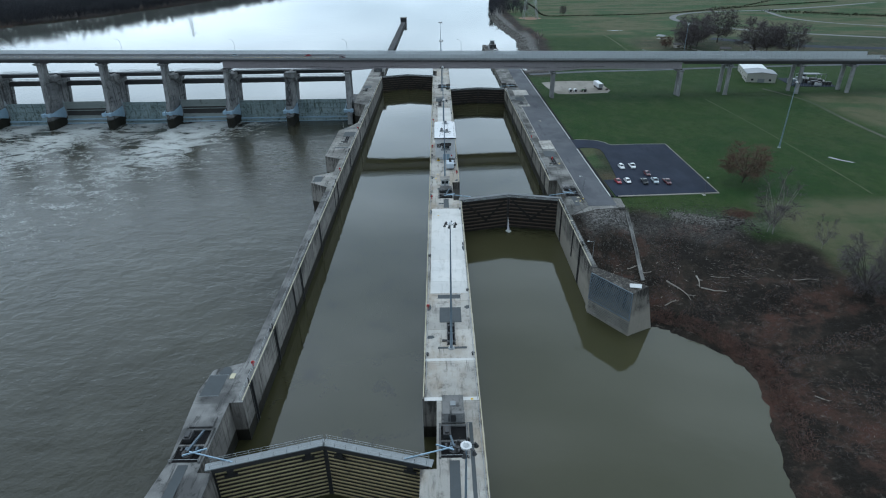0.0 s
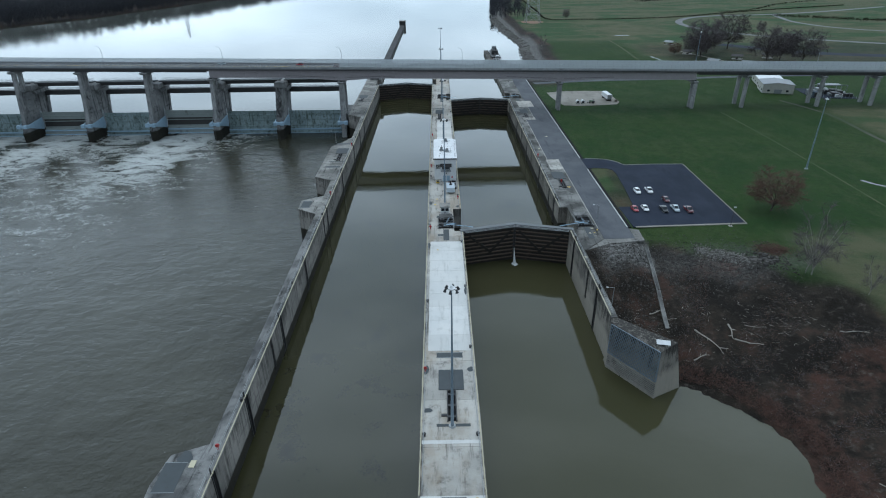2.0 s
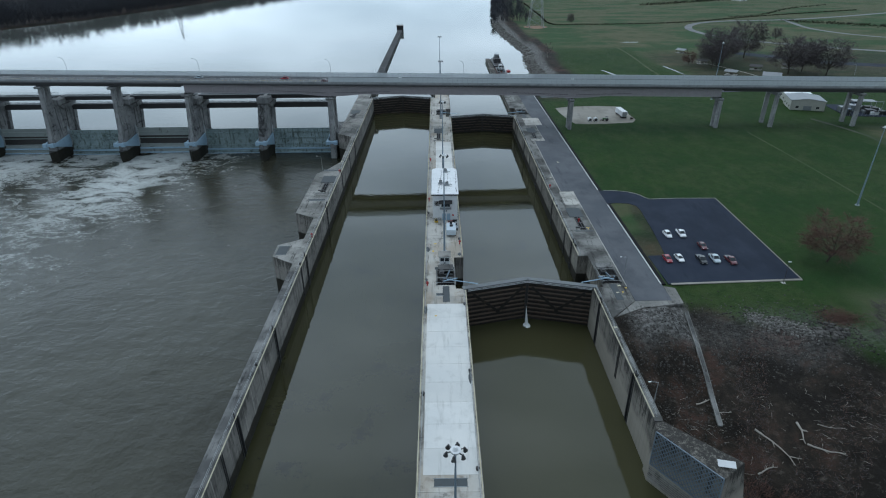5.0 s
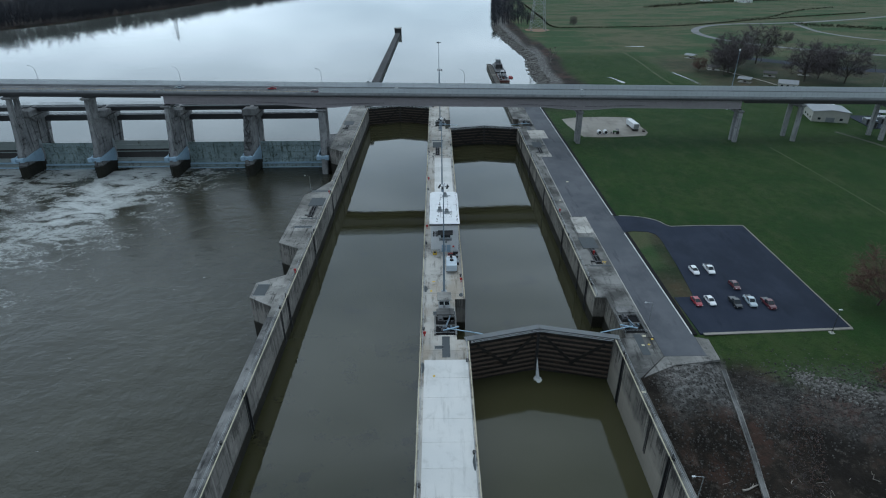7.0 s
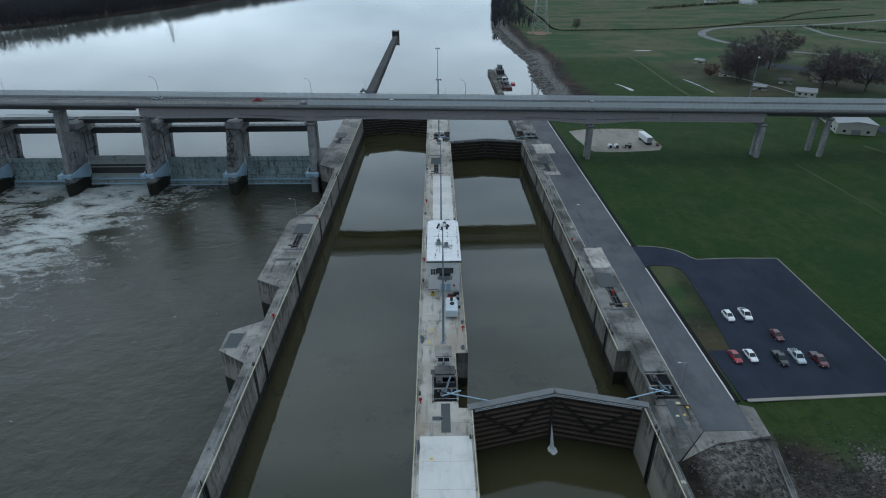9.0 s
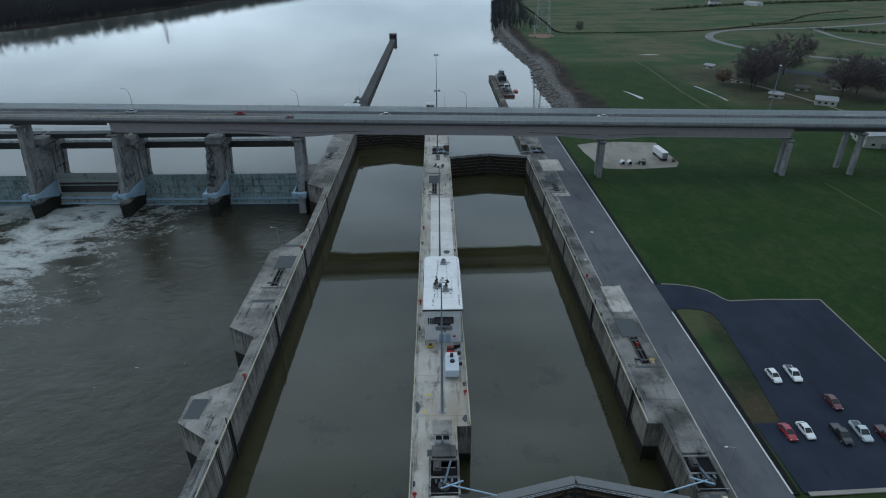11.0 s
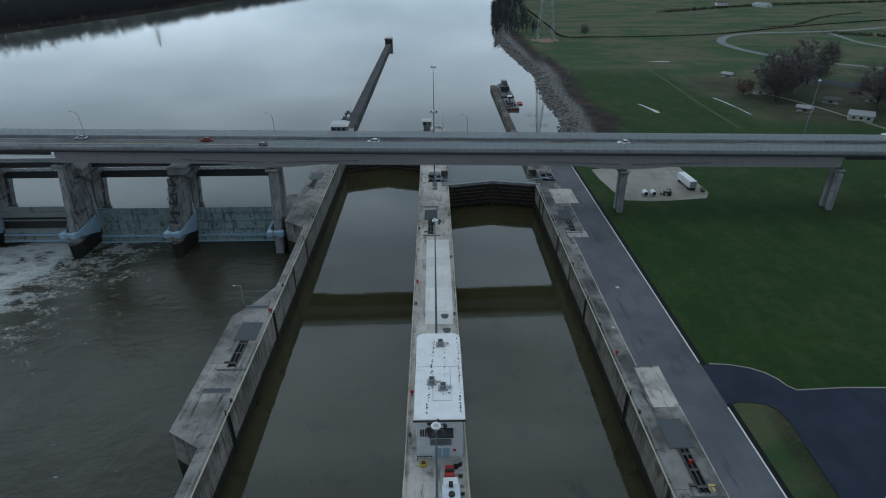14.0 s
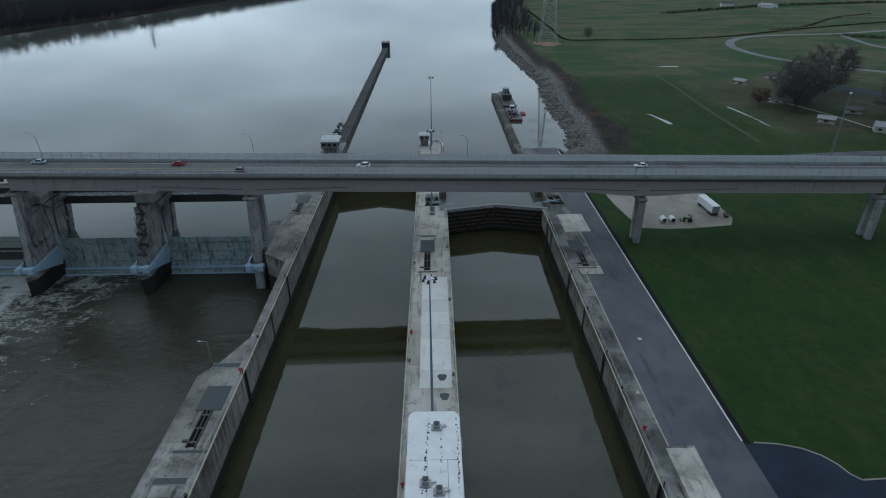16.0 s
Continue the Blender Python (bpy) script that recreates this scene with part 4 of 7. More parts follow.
for z in (5.0, 5.4):
    part("balcony_rail", Geo().box(-1.7, 2.1, -14.0, -13.94, z, z + 0.07), M_GALV, ob)
for x in (-1.7, 0.2, 2.04):
    part("balcony_post", Geo().box(x, x + 0.06, -14.0, -13.94, 4.6, 5.5), M_GALV, ob)
for i in range(4):
    part("louvre", Geo().box(-3.45 + i * 0.42, -3.15 + i * 0.42, -12.66, -12.55, 5.2, 6.9), M_STEELD, ob)
part("window", Geo().box(-1.2, 1.7, -12.66, -12.55, 4.8, 6.3), M_GLASS, ob)
for x in (-0.9, 0.55):
    part("door", Geo().box(x, x + 1.2, -12.67, -12.55, 0.05, 2.4), M_STEELB, ob, "pale blue double door")
part("wall_lamp", Geo().tube((0.4, -12.6, 3.5), (0.4, -13.0, 3.4), 0.22, 0.3, 10), M_STEELG, ob)
part("notice", Geo().box(2.35, 2.9, -12.66, -12.58, 1.5, 2.1), M_RED, ob)
part("railing", Geo().box(-4.1, -1.4, -13.3, -13.2, 0.95, 1.05).box(-4.1, -4.0, -13.3, -13.2, 0, 1.0).box(-1.5, -1.4, -13.3, -13.2, 0, 1.0), M_STEELD, ob)
for sx in (-1, 1):
    part("bay", Geo().box(sx * 4.1 - 0.75, sx * 4.1 + 0.75, 5.4, 8.0, 3.2, 7.4), M_STEELG, ob, bevel=0.08)
    part("bay_window", Geo().box(*sorted((sx * 4.87, sx * 4.83)), 5.6, 7.8, 4.6, 6.6), M_GLASS, ob)


def roof_unit(at, parts_label):
    u = thing("roof_ventilator", parts_label, "ventilator", at=at, group="roof ventilators")
    part("plinth", Geo().box(-0.9, 0.9, -0.7, 0.7, 0, 0.35), M_GALV, u, bevel=0.05)
    part("casing", Geo().box(-0.55, 0.55, -0.55, 0.55, 0.35, 1.15), M_STEELG, u, bevel=0.06)
    part("fan", Geo().tube((0, 0, 1.15), (0, 0, 1.3), 0.45, 0.4, 14), M_STEELD, u)
    part("pipe", Geo().tube((0.9, 0, 0.25), (1.7, 0.2, 0.25), 0.12, n=8), M_GALV, u)
    return u


roof_unit((1.2, 250.3, 9.5), "grey rooftop ventilator on the white roof")
roof_unit((1.5, 237.2, 9.5), "grey rooftop ventilator on the white roof")
roof_unit((-0.6, 238.8, 9.5), "grey rooftop ventilator on the white roof")
seam = Geo()
random.seed(11)


def blot(x, y, r):
    ring = [(x + r * random.uniform(0.4, 1.1) * math.cos(q * 1.047), y + r * random.uniform(0.5, 1.5) * math.sin(q * 1.047)) for q in range(6)]
    seam.prism(ring, 9.502, 9.512)


for x0, x1, y0, y1, step in ((-1.5, -0.6, 231, 244, 0.42), (-0.6, -0.2, 244, 252.5, 0.5), (4.5, 4.75, 231, 253, 0.4), (1.9, 1.95, 241, 249, 0.7)):
    y = y0
    while y < y1:
        u = (y - y0) / (y1 - y0)
        if random.random() < 0.75:
            blot(x0 + (x1 - x0) * u + random.uniform(-0.16, 0.16), y, random.uniform(0.07, 0.26))
        y += step * random.uniform(0.5, 1.5)
for cx, cy in ((1.2, 250.3), (1.5, 237.2), (-0.6, 238.8)):
    for i in range(7):
        blot(cx + random.uniform(-1.5, 1.5), cy + random.uniform(-1.6, 1.2), random.uniform(0.08, 0.22))
for x0, x1, y0, y1 in ((-3.2, 4.6, 243.4, 243.46), (-0.4, -0.34, 234, 243.4), (2.9, 2.96, 234, 243.4), (-0.4, 2.96, 234, 234.06)):
    seam.box(x0, x1, y0, y1, 9.502, 9.51)
solid("roof_seams", seam, M_STEELD, "dark peeling seams on the white roof", "roof seam", kind="stuff")

# ---- work boat trailer and small things before the building ----
M_PALEBODY = paint("pale_sheet_metal", (0.56, 0.63, 0.69), 0.45, 0.0, (0.3, 0.28, 0.25), 0.25)
tr = thing("service_trailer", "pale blue-white service trailer with a spare wheel", "trailer", at=(2.5, 220.2, 0))
part("body", Geo().box(-1.5, 1.5, -3.6, 1.6, 0.7, 2.6), M_PALEBODY, tr, "pale blue-white sheet-metal body", bevel=0.12)
part("hood", Geo().box(-1.3, 1.3, 1.6, 3.6, 0.7, 1.9), M_WHITE, tr, bevel=0.15)
part("spare_wheel", Geo().tube((0.1, -0.6, 2.6), (0.1, -0.6, 2.95), 0.55, 0.5, 16), M_BLACK, tr)
part("hose_reel", Geo().tube((-0.35, 1.2, 2.9), (0.35, 1.2, 2.9), 0.5, 0.5, 14), M_BLACK, tr)
for sx in (-1.45, 1.2):
    for y in (-2.4, 2.2):
        part("wheel", Geo().tube((sx, y, 0.45), (sx + 0.25, y, 0.45), 0.45, 0.45, 14), M_BLACK, tr)
ax = thing("utility_cart", "small red utility cart with black seats", "cart", at=(2.4, 225.9, 0))
part("body", Geo().box(-0.8, 0.8, -1.2, 1.2, 0.45, 1.0), M_RED, ax, bevel=0.1)
part("seat", Geo().box(-0.7, 0.7, -0.4, 0.3, 1.0, 1.3), M_BLACK, ax, bevel=0.08)
part("canopy_frame", Geo().box(-0.75, -0.68, -0.6, -0.53, 1, 2.0).box(0.68, 0.75, -0.6, -0.53, 1, 2.0).box(-0.75, 0.75, -0.6, -0.53, 1.95, 2.02), M_STEELD, ax)
for sx in (-0.85, 0.65):
    for y in (-0.8, 0.8):
        part("wheel", Geo().tube((sx, y, 0.33), (sx + 0.2, y, 0.33), 0.33, 0.33, 12), M_BLACK, ax)
bl = thing("pump_unit", "yellow portable pump unit", "pump", at=(-2.2, 227.9, 0))
part("frame", Geo().box(-0.6, 0.6, -0.45, 0.45, 0.15, 0.6), M_YELLOW, bl, bevel=0.06)
part("motor", Geo().tube((-0.35, 0, 0.85), (0.35, 0, 0.85), 0.28, 0.28, 12), M_STEELD, bl)
part("hoop", Geo().box(-0.6, -0.52, -0.05, 0.05, 0.6, 1.3).box(0.52, 0.6, -0.05, 0.05, 0.6, 1.3).box(-0.6, 0.6, -0.05, 0.05, 1.25, 1.33), M_YELLOW, bl)
for sx in (-0.5, 0.4):
    part("wheel", Geo().tube((sx, 0.3, 0.18), (sx + 0.1, 0.3, 0.18), 0.18, 0.18, 10), M_BLACK, bl)
dr = thing("drum", "black steel drum beside the cart", "drum", at=(4.2, 228.0, 0))
part("shell", Geo().tube((0, 0, 0), (0, 0, 1.0), 0.5, 0.5, 16), M_BLACK, dr)
part("lid", Geo().tube((0, 0, 1.0), (0, 0, 1.06), 0.46, 0.46, 16), M_STEELG, dr)


# ---- covers, pits and hatches on the walls ----
def valve_pit(at, rz, label, cover=(5.6, 6.2), pit=9.5):
    v = thing("valve_pit", label, "valve pit", at=at, rz=rz, group="valve pits")
    cw, cd = cover
    part("cover_plate", Geo().box(-cw / 2, cw / 2, 0, cd, 0.004, 0.14), M_GRATE, v, "grey steel cover plate", bevel=0.03)
    # slot depth is only painted: a black plate laid on the deck
    part("pit", Geo().box(-0.75, 0.75, -pit, -0.1, 0.004, 0.03), M_SHADE, v, "flat black plate for the shade in the slot")
    for sx in (-0.95, 0.75):
        part("frame", Geo().box(sx, sx + 0.2, -pit - 0.2, -0.05, 0.01, 0.35), M_STEELD, v)
    for k in range(3):
        y = -1.5 - k * (pit - 2.5) / 2
        part("crosshead", Geo().box(-0.72, 0.72, y - 0.25, y + 0.25, 0.03, 0.3), M_STEELD, v)
    part("valve_rod", Geo().beam((0, -0.4, 0.28), (0, -pit + 0.5, 0.22), 0.22, 0.2), M_STEELD, v)
    part("bracket", Geo().box(-2.1, -0.95, -pit + 1.2, -pit + 1.7, 0.004, 0.3), M_STEELD, v)
    part("channel", Geo().box(-cw / 2 - 0.4, cw / 2 + 0.8, -pit - 1.4, -pit - 0.7, 0.004, 0.04), M_GRATE, v)
    return v


valve_pit((-1.1, 332.2, 0), 0, "steel-covered valve pit on the centre wall", (4.4, 8.0), 11.0)
valve_pit((-44.9, 265.6, 0), 0, "steel-covered valve pit on the river wall", (5.2, 7.2), 9.6)
valve_pit((45.3, 331.2, 0), 0, "steel-covered valve pit on the land wall", (4.2, 7.8), 9.0)
valve_pit((45.3, 230.8, 0), 0, "steel-covered valve pit on the land wall", (4.8, 7.4), 9.6)
valve_pit((-47.6, 372, 0), 0, "steel-covered valve pit on the river wall", (5.0, 7.0), 8.0)
valve_pit((0.4, 112.2, 0), 0, "steel-grated valve pit on the centre wall", (5.2, 6.2), 8.6)


def plate(x0, x1, y0, y1, mat=None, label="flush steel cover plate in the deck", z=0.05):
    t = thing("cover_plate", label, "cover plate", group="cover plates")
    part("plate", Geo().box(x0, x1, y0, y1, 0.004, z), mat or M_GRATE, t)
    part("rim", Geo().box(x0 - 0.12, x1 + 0.12, y0 - 0.12, y0, 0.004, z + 0.02).box(x0 - 0.12, x1 + 0.12, y1, y1 + 0.12, 0.004, z + 0.02), M_STEELG, t)
    return t


plate(-2.6, 2.9, 196.2, 197.6)
plate(-0.8, 2.4, 193.6, 195.8)
plate(-2.2, -0.3, 182.6, 183.6)
plate(-3.6, 1.6, 342.6, 343.6)
plate(-2.6, 3.1, 122.6, 124.2)
plate(-48.6, -42.8, 247.6, 249.0)
plate(-48.8, -42.7, 279.0, 280.4)
plate(-50.4, -47.2, 206.2, 211.8)
plate(-50.2, -46.4, 88.4, 94.6, M_GRATE)
plate(3.05, 3.75, 60, 80)
plate(0.0, 1.6, 56, 61)
plate(-49.9, -47.8, 56, 63)
for x0, x1, y0, y1, m, lab in ((-5.3, 5.4, 98.0, 98.9, M_NEWDECK, "pale concrete strip across the deck"), (-5.3, 5.4, 85.9, 86.9, M_NEWDECK, "pale concrete strip across the deck"),
                               (-4.5, 5.1, 125, 178.6, M_NEWDECK, "fresh pale concrete deck panel"), (-2.4, 4.6, 271, 317, M_NEWDECK, "fresh pale concrete deck panel"),
                               (-1.0, 4.4, 258, 270.5, M_DECK, "repaired concrete deck panel"),
                               (43.6, 49.0, 241.4, 253.6, M_DECK, "pale concrete pad on the land wall"), 
                               (44, 52.5, 345, 359, M_DECK, "pale concrete pad by the upper gate"), (42.8, 49.4, 317.6, 322.0, M_DECK, "pale concrete pad round a pit")):
    n_slab = max(1, round((y1 - y0) / 6))
    t = thing("deck_panel", lab, "concrete panel", group="deck panels", kind="structure")
    for i in range(n_slab):
        a, b = y0 + (y1 - y0) * i / n_slab, y0 + (y1 - y0) * (i + 1) / n_slab
        part("slab", Geo().box(x0, x1, a + 0.02, b - 0.02, 0.001, 0.03 if x0 < 43 else 0.06), m, t)
for x, y in ((2.5, 274.4), (2.9, 268.4)):
    solid("stain_patch", Geo().prism([(x + (0.95 + 0.2 * math.sin(3 * a)) * math.cos(a), y + (1.3 + 0.25 * math.cos(2 * a)) * math.sin(a)) for a in [i * math.pi / 8 for i in range(16)]], 0.031, 0.038), M_GRATE, "dark round patch on the concrete deck", "patch", kind="structure")


for x, y, rx, ry in ((-4.75, 208.6, 0.55, 1.7), (4.7, 205.4, 0.5, 0.9), (-4.8, 118.5, 0.5, 1.6), (4.6, 118.6, 0.6, 0.9), (-4.3, 106.5, 0.8, 0.7), (4.7, 55.0, 0.7, 2.2), (-47.2, 95.8, 1.3, 1.5), (-4.9, 176.0, 0.4, 2.2), (5.0, 150.0, 0.35, 2.0)):
    solid("stain_patch", Geo().prism([(x + rx * (1 + 0.2 * math.sin(3 * a + x)) * math.cos(a), y + ry * (1 + 0.18 * math.cos(2 * a + y)) * math.sin(a)) for a in [i * math.pi / 9 for i in range(18)]], 0.031, 0.037), M_GRATE, "dark damp patch at the deck edge", "patch", kind="structure")


def crate(x, y, w, d, h, mat, label):
    c = thing("equipment_box", label, "equipment box", at=(x, y, 0), group="equipment by the trailer")
    part("body", Geo().box(-w / 2, w / 2, -d / 2, d / 2, 0.08, h), mat, c, bevel=0.04)
    part("lid", Geo().box(-w / 2 - 0.03, w / 2 + 0.03, -d / 2 - 0.03, d / 2 + 0.03, h, h + 0.06), M_STEELG, c)
    for sx in (-w / 2 + 0.08, w / 2 - 0.16):
        part("skid", Geo().box(sx, sx + 0.08, -d / 2, d / 2, 0, 0.08), M_STEELD, c)


crate(4.3, 225.6, 0.7, 1.1, 1.0, M_STEELD, "dark equipment box beside the trailer")
crate(4.5, 223.4, 0.6, 0.9, 0.8, M_WHITE, "white equipment box beside the trailer")
crate(4.5, 221.8, 0.6, 0.8, 0.9, M_STEELD, "dark equipment box beside the trailer")
crate(3.6, 227.4, 0.8, 0.7, 1.3, M_BLACK, "black generator box beside the building")


def small_things():
    """Line hooks, life-ring posts and boxes along the walls."""
    cap = Geo().tube((0, 0, 0), (0, 0, 0.5), 0.28, 0.25, 10).tube((0, 0, 0.5), (0, 0, 0.66), 0.38, 0.34, 10).mesh("bollard", M_STEELD)
    for x, ys in ((-41.6, range(110, 400, 45)), (-4.9, range(100, 400, 45)), (5.0, range(215, 360, 30)), (40.4, range(150, 360, 30)), (5.0, range(100, 180, 26))):
        for y in ys:
            b = tagged(new("bollard", cap), "black cast mooring bollard", "bollard", "mooring bollards")
            b.location = (x, y, 0)
    red = Geo().box(-0.14, 0.14, -0.1, 0.1, 0, 1.2).tube((0, -0.12, 1.0), (0, 0.12, 1.0), 0.38, 0.38, 12).mesh("life_ring_post", M_RED)
    for x, y in ((-4.6, 187.5), (-4.7, 290), (5.0, 212), (-41.7, 218), (-41.8, 277), (45.1, 227), (41.0, 258), (-4.8, 246), (-42.0, 97.5), (-5.0, 118)):
        b = tagged(new("life_ring_post", red), "red life ring on a short post", "life ring", "life rings")
        b.location = (x, y, 0)
    lad = Geo()
    for sx in (-0.35, 0.35):
        lad.box(sx - 0.05, sx + 0.05, -0.16, 0, -9, 0.4)
    for i in range(22):
        lad.box(-0.35, 0.35, -0.14, -0.06, -8.9 + i * 0.42, -8.84 + i * 0.42)
    lm = lad.mesh("ladder", M_STEELD)
    for x, y, rz in ((LW, 130, 90), (LW, 198, 90), (LW, 300, 90), (RW, 222, -90), (RW, 300, -90), (RW, 345, -90), (RW, 160, -90)):
        b = tagged(new("wall_ladder", lm), "dark steel ladder down the lock wall", "ladder", "wall ladders")
        b.matrix_basis = pose(x, y, 0, 0, 0, rz)
    # no hollow in the wall: a black strip on its face paints the recess shade
    slot = Geo().box(-0.55, 0.55, -0.06, 0.1, BED, 0.0).mesh("slot", M_SHADE)
    cheek = Geo().box(-0.12, 0.12, -0.16, 0.1, BED, 0.25).mesh("cheek", M_STEELD)
    post = Geo().tube((0, 0.35, 0), (0, 0.35, 1.5), 0.14, 0.12, 8).mesh("guide_post", M_STEELD)
    for x, ys, rz in ((LW, (92, 111, 139, 168, 205, 241, 277, 318), 90), (RW, (150, 178, 212, 245, 281, 318, 352), -90)):
        for y in ys:
            m = thing("mooring_recess", "floating-bitt recess, its shade a flat black strip", "mooring recess", at=(x, y, 0), rz=rz, group="mooring recesses")
            part("slot", slot, None, m)
            part("cheek", cheek, None, m).location = (-0.65, 0, 0)
            part("cheek", cheek, None, m).location = (0.65, 0, 0)
            part("guide_post", post, None, m)
    pole = Geo().tube((0, 0, 0), (0, 0, 5.6), 0.1, 0.07, 8).beam((0, 0, 5.6), (-1.5, 0, 5.8), 0.08, 0.08)
    for x, y in ((41.0, 141.5), (-49.5, 281), (50.0, 192)):
        s = thing("wall_lamp_post", "slim grey lamp post on the lock wall", "lamp post", at=(x, y, 0), group="wall lamp posts")
        part("pole", pole.mesh("pole", M_GALV), None, s)
        part("lamp", Geo().box(-1.95, -1.4, -0.14, 0.14, 5.7, 5.9), M_WHITE, s, bevel=0.04)


small_things()


# ---- highway bridge ----
SLOPE = -0.0175


def deck_z(x):
    return 22.6 + SLOPE * x


YN, YF = 336.8, 349.8
M_BRIDGEROAD = asphalt("bridge_roadway", (0.135, 0.138, 0.142), (0.165, 0.168, 0.172), (0.09, 0.092, 0.095))
bridge = thing("highway_bridge", "long grey highway bridge across dam and locks", "bridge")


def along(x0, x1, y0, y1, lo, hi):
    """A bar along the bridge that follows its slope, heights from the deck."""
    p = [(x, y, deck_z(x) + z) for x in (x0, x1) for y, z in ((y0, lo), (y1, lo), (y1, hi), (y0, hi))]
    return Geo().put(p, [(3, 2, 1, 0), (4, 5, 6, 7), (0, 1, 5, 4), (1, 2, 6, 5), (2, 3, 7, 6), (3, 0, 4, 7)])


JOINTS = [-360, -299, -264, -229, -194, -159, -125.2, -54, 5, 64.8, 139, 166.5, 208, 238, 300, 420]
for a, b in zip(JOINTS, JOINTS[1:]):
    part("deck", along(a + 0.03, b - 0.03, YN, YF, -0.45, 0.0), M_BRIDGEROAD, bridge)
    part("kerb", along(a + 0.03, b - 0.03, YN + 0.02, YN + 0.5, 0.004, 0.85), M_BRIDGEDECK, bridge, "pale concrete barrier")
    part("kerb", along(a + 0.03, b - 0.03, YF - 0.5, YF - 0.02, 0.004, 0.85), M_BRIDGEDECK, bridge, "pale concrete barrier")
    part("road_line", along(a, b, 343.22, 343.38, 0.004, 0.012), M_YELLOW, bridge)
    for y in (338.5, 347.9):
        part("road_line", along(a, b, y, y + 0.15, 0.004, 0.012), M_WHITELINE, bridge)
    # dark strip just below the near deck edge
    part("edge_strip", along(a, b, YN - 0.05, YN + 0.3, -1.0, -0.46), M_STEELD, bridge, "dark strip under the deck edge")


def girder(x0, x1, y, haunch):
    """A plate girder with a curved bottom edge, deeper over its supports."""
    g, k = Geo(), 40
    bot = []
    for i in range(k + 1):
        x = x0 + (x1 - x0) * i / k
        d = 4.5
        for c in haunch:
            d = max(d, 5.7 - 1.2 * min(1.0, abs(x - c) / 16.0) ** 1.6)
        bot.append((x, deck_z(x) - 0.5 - d + 0.0))
    for dy0, dy1, pick in ((-0.12, 0.12, 0), (-0.55, 0.55, 1)):
        verts = []
        for x, z in bot:
            top = deck_z(x) - 0.55
            z1, z0 = (top, z) if pick == 0 else (z + 0.22, z)
            verts += [(x, y + dy0, z0), (x, y + dy1, z0), (x, y + dy1, z1), (x, y + dy0, z1)]
        faces = [(i * 4 + j, i * 4 + (j + 1) % 4, i * 4 + 4 + (j + 1) % 4, i * 4 + 4 + j) for i in range(k) for j in range(4)]
        faces += [(3, 2, 1, 0), (k * 4, k * 4 + 1, k * 4 + 2, k * 4 + 3)]
        g.put(verts, faces)
    return g


for y in (338.2, 342.3, 346.4):
    part("girder", girder(-124.6, 5, y, (-54,)), M_GIRDER, bridge, "mauve-grey painted plate girder")
    part("girder", girder(5.05, 138.6, y, (64.8,)), M_GIRDER, bridge, "mauve-grey painted plate girder")
stiff = Geo().box(-0.05, 0.05, -0.28, -0.13, -4.4, 0).mesh("stiffener", M_GIRDER)
for i in range(42):
    x = -117 + i * 6.0
    part("stiffener", stiff, None, bridge).location = (x, 338.2, deck_z(x) - 0.6)
for a, b in ((-360, -264), (-264, -194), (-194, -125.6), (139.4, 208), (208, 300), (300, 420)):
    for y in (338.0, 341.2, 344.4, 347.4):
        part("stringer", along(a, b, y - 0.25, y + 0.25, -2.3, -0.46), M_STEELD, bridge)
# long stiffener lines on the haunches
for c in (-54, 64.8):
    for s in (-1, 1):
        for i in range(8):
            u0, u1 = 2 + i * 3.4, 2 + (i + 1) * 3.4
            x0, x1 = c + s * u0, c + s * u1
            part("web_stiffener", Geo().beam((x0, 338.00, deck_z(x0) - 4.6 + 0.03 * u0), (x1, 338.00, deck_z(x1) - 4.6 + 0.03 * u1), 0.14, 0.12), M_STEELD, bridge)

# fences: chain-link panels between posts
nm = Nodes("chain_link")
tp = nm.add("ShaderNodeBsdfTransparent")
mx = nm.add("ShaderNodeMixShader")
mx.inputs["Fac"].default_value = 0.6
nm.link(tp.outputs["BSDF"], mx.inputs[1])
nm.link(nm.bsdf.outputs["BSDF"], mx.inputs[2])
nm.link(mx.outputs["Shader"], nm.tree.nodes["Material Output"].inputs["Surface"])
M_LINK = nm.done((0.62, 0.66, 0.68), 0.5, 0.1)
POST = Geo().box(-0.08, 0.08, -0.08, 0.08, 0, 3.0).mesh("post", M_GALV)
LOWPOST = Geo().box(-0.06, 0.06, -0.06, 0.06, 0, 0.95).mesh("post", M_GALV)


def fence(y, x0, x1, step, label):
    f = thing("bridge_fence", label, "fence", group="bridge fences")
    k = int((x1 - x0) / step)
    for i in range(k + 1):
        x = x0 + i * step
        part("post", POST, None, f).location = (x, y, deck_z(x) + 0.05)
    for i in range(0, k, 4):
        a, b = x0 + i * step, x0 + min(k, i + 4) * step
        part("mesh_panel", along(a, b, y - 0.01, y + 0.01, 0.85, 3.0), M_LINK, f, "chain-link mesh panel")
    for z in (0.9, 1.95, 3.0):
        part("rail", along(x0, x1, y - 0.035, y + 0.035, z - 0.035, z + 0.035), M_GALV, f)


fence(YF - 0.25, -300, 252, 3.0, "tall chain-link fence along the far bridge edge")
fence(YN + 0.25, -54, 252, 2.4, "tall chain-link fence along the bridge edge over the locks")
gr = thing("guard_rail", "low steel guard rail on the bridge", "guard rail")
for i in range(82):
    x = -300 + i * 3.0
    part("post", LOWPOST, None, gr).location = (x, YN + 0.25, deck_z(x) + 0.05 + 0.8)
for z in (1.2, 1.75):
    part("rail", along(-300, -54, YN + 0.18, YN + 0.32, z - 0.05, z + 0.05), M_GALV, gr)


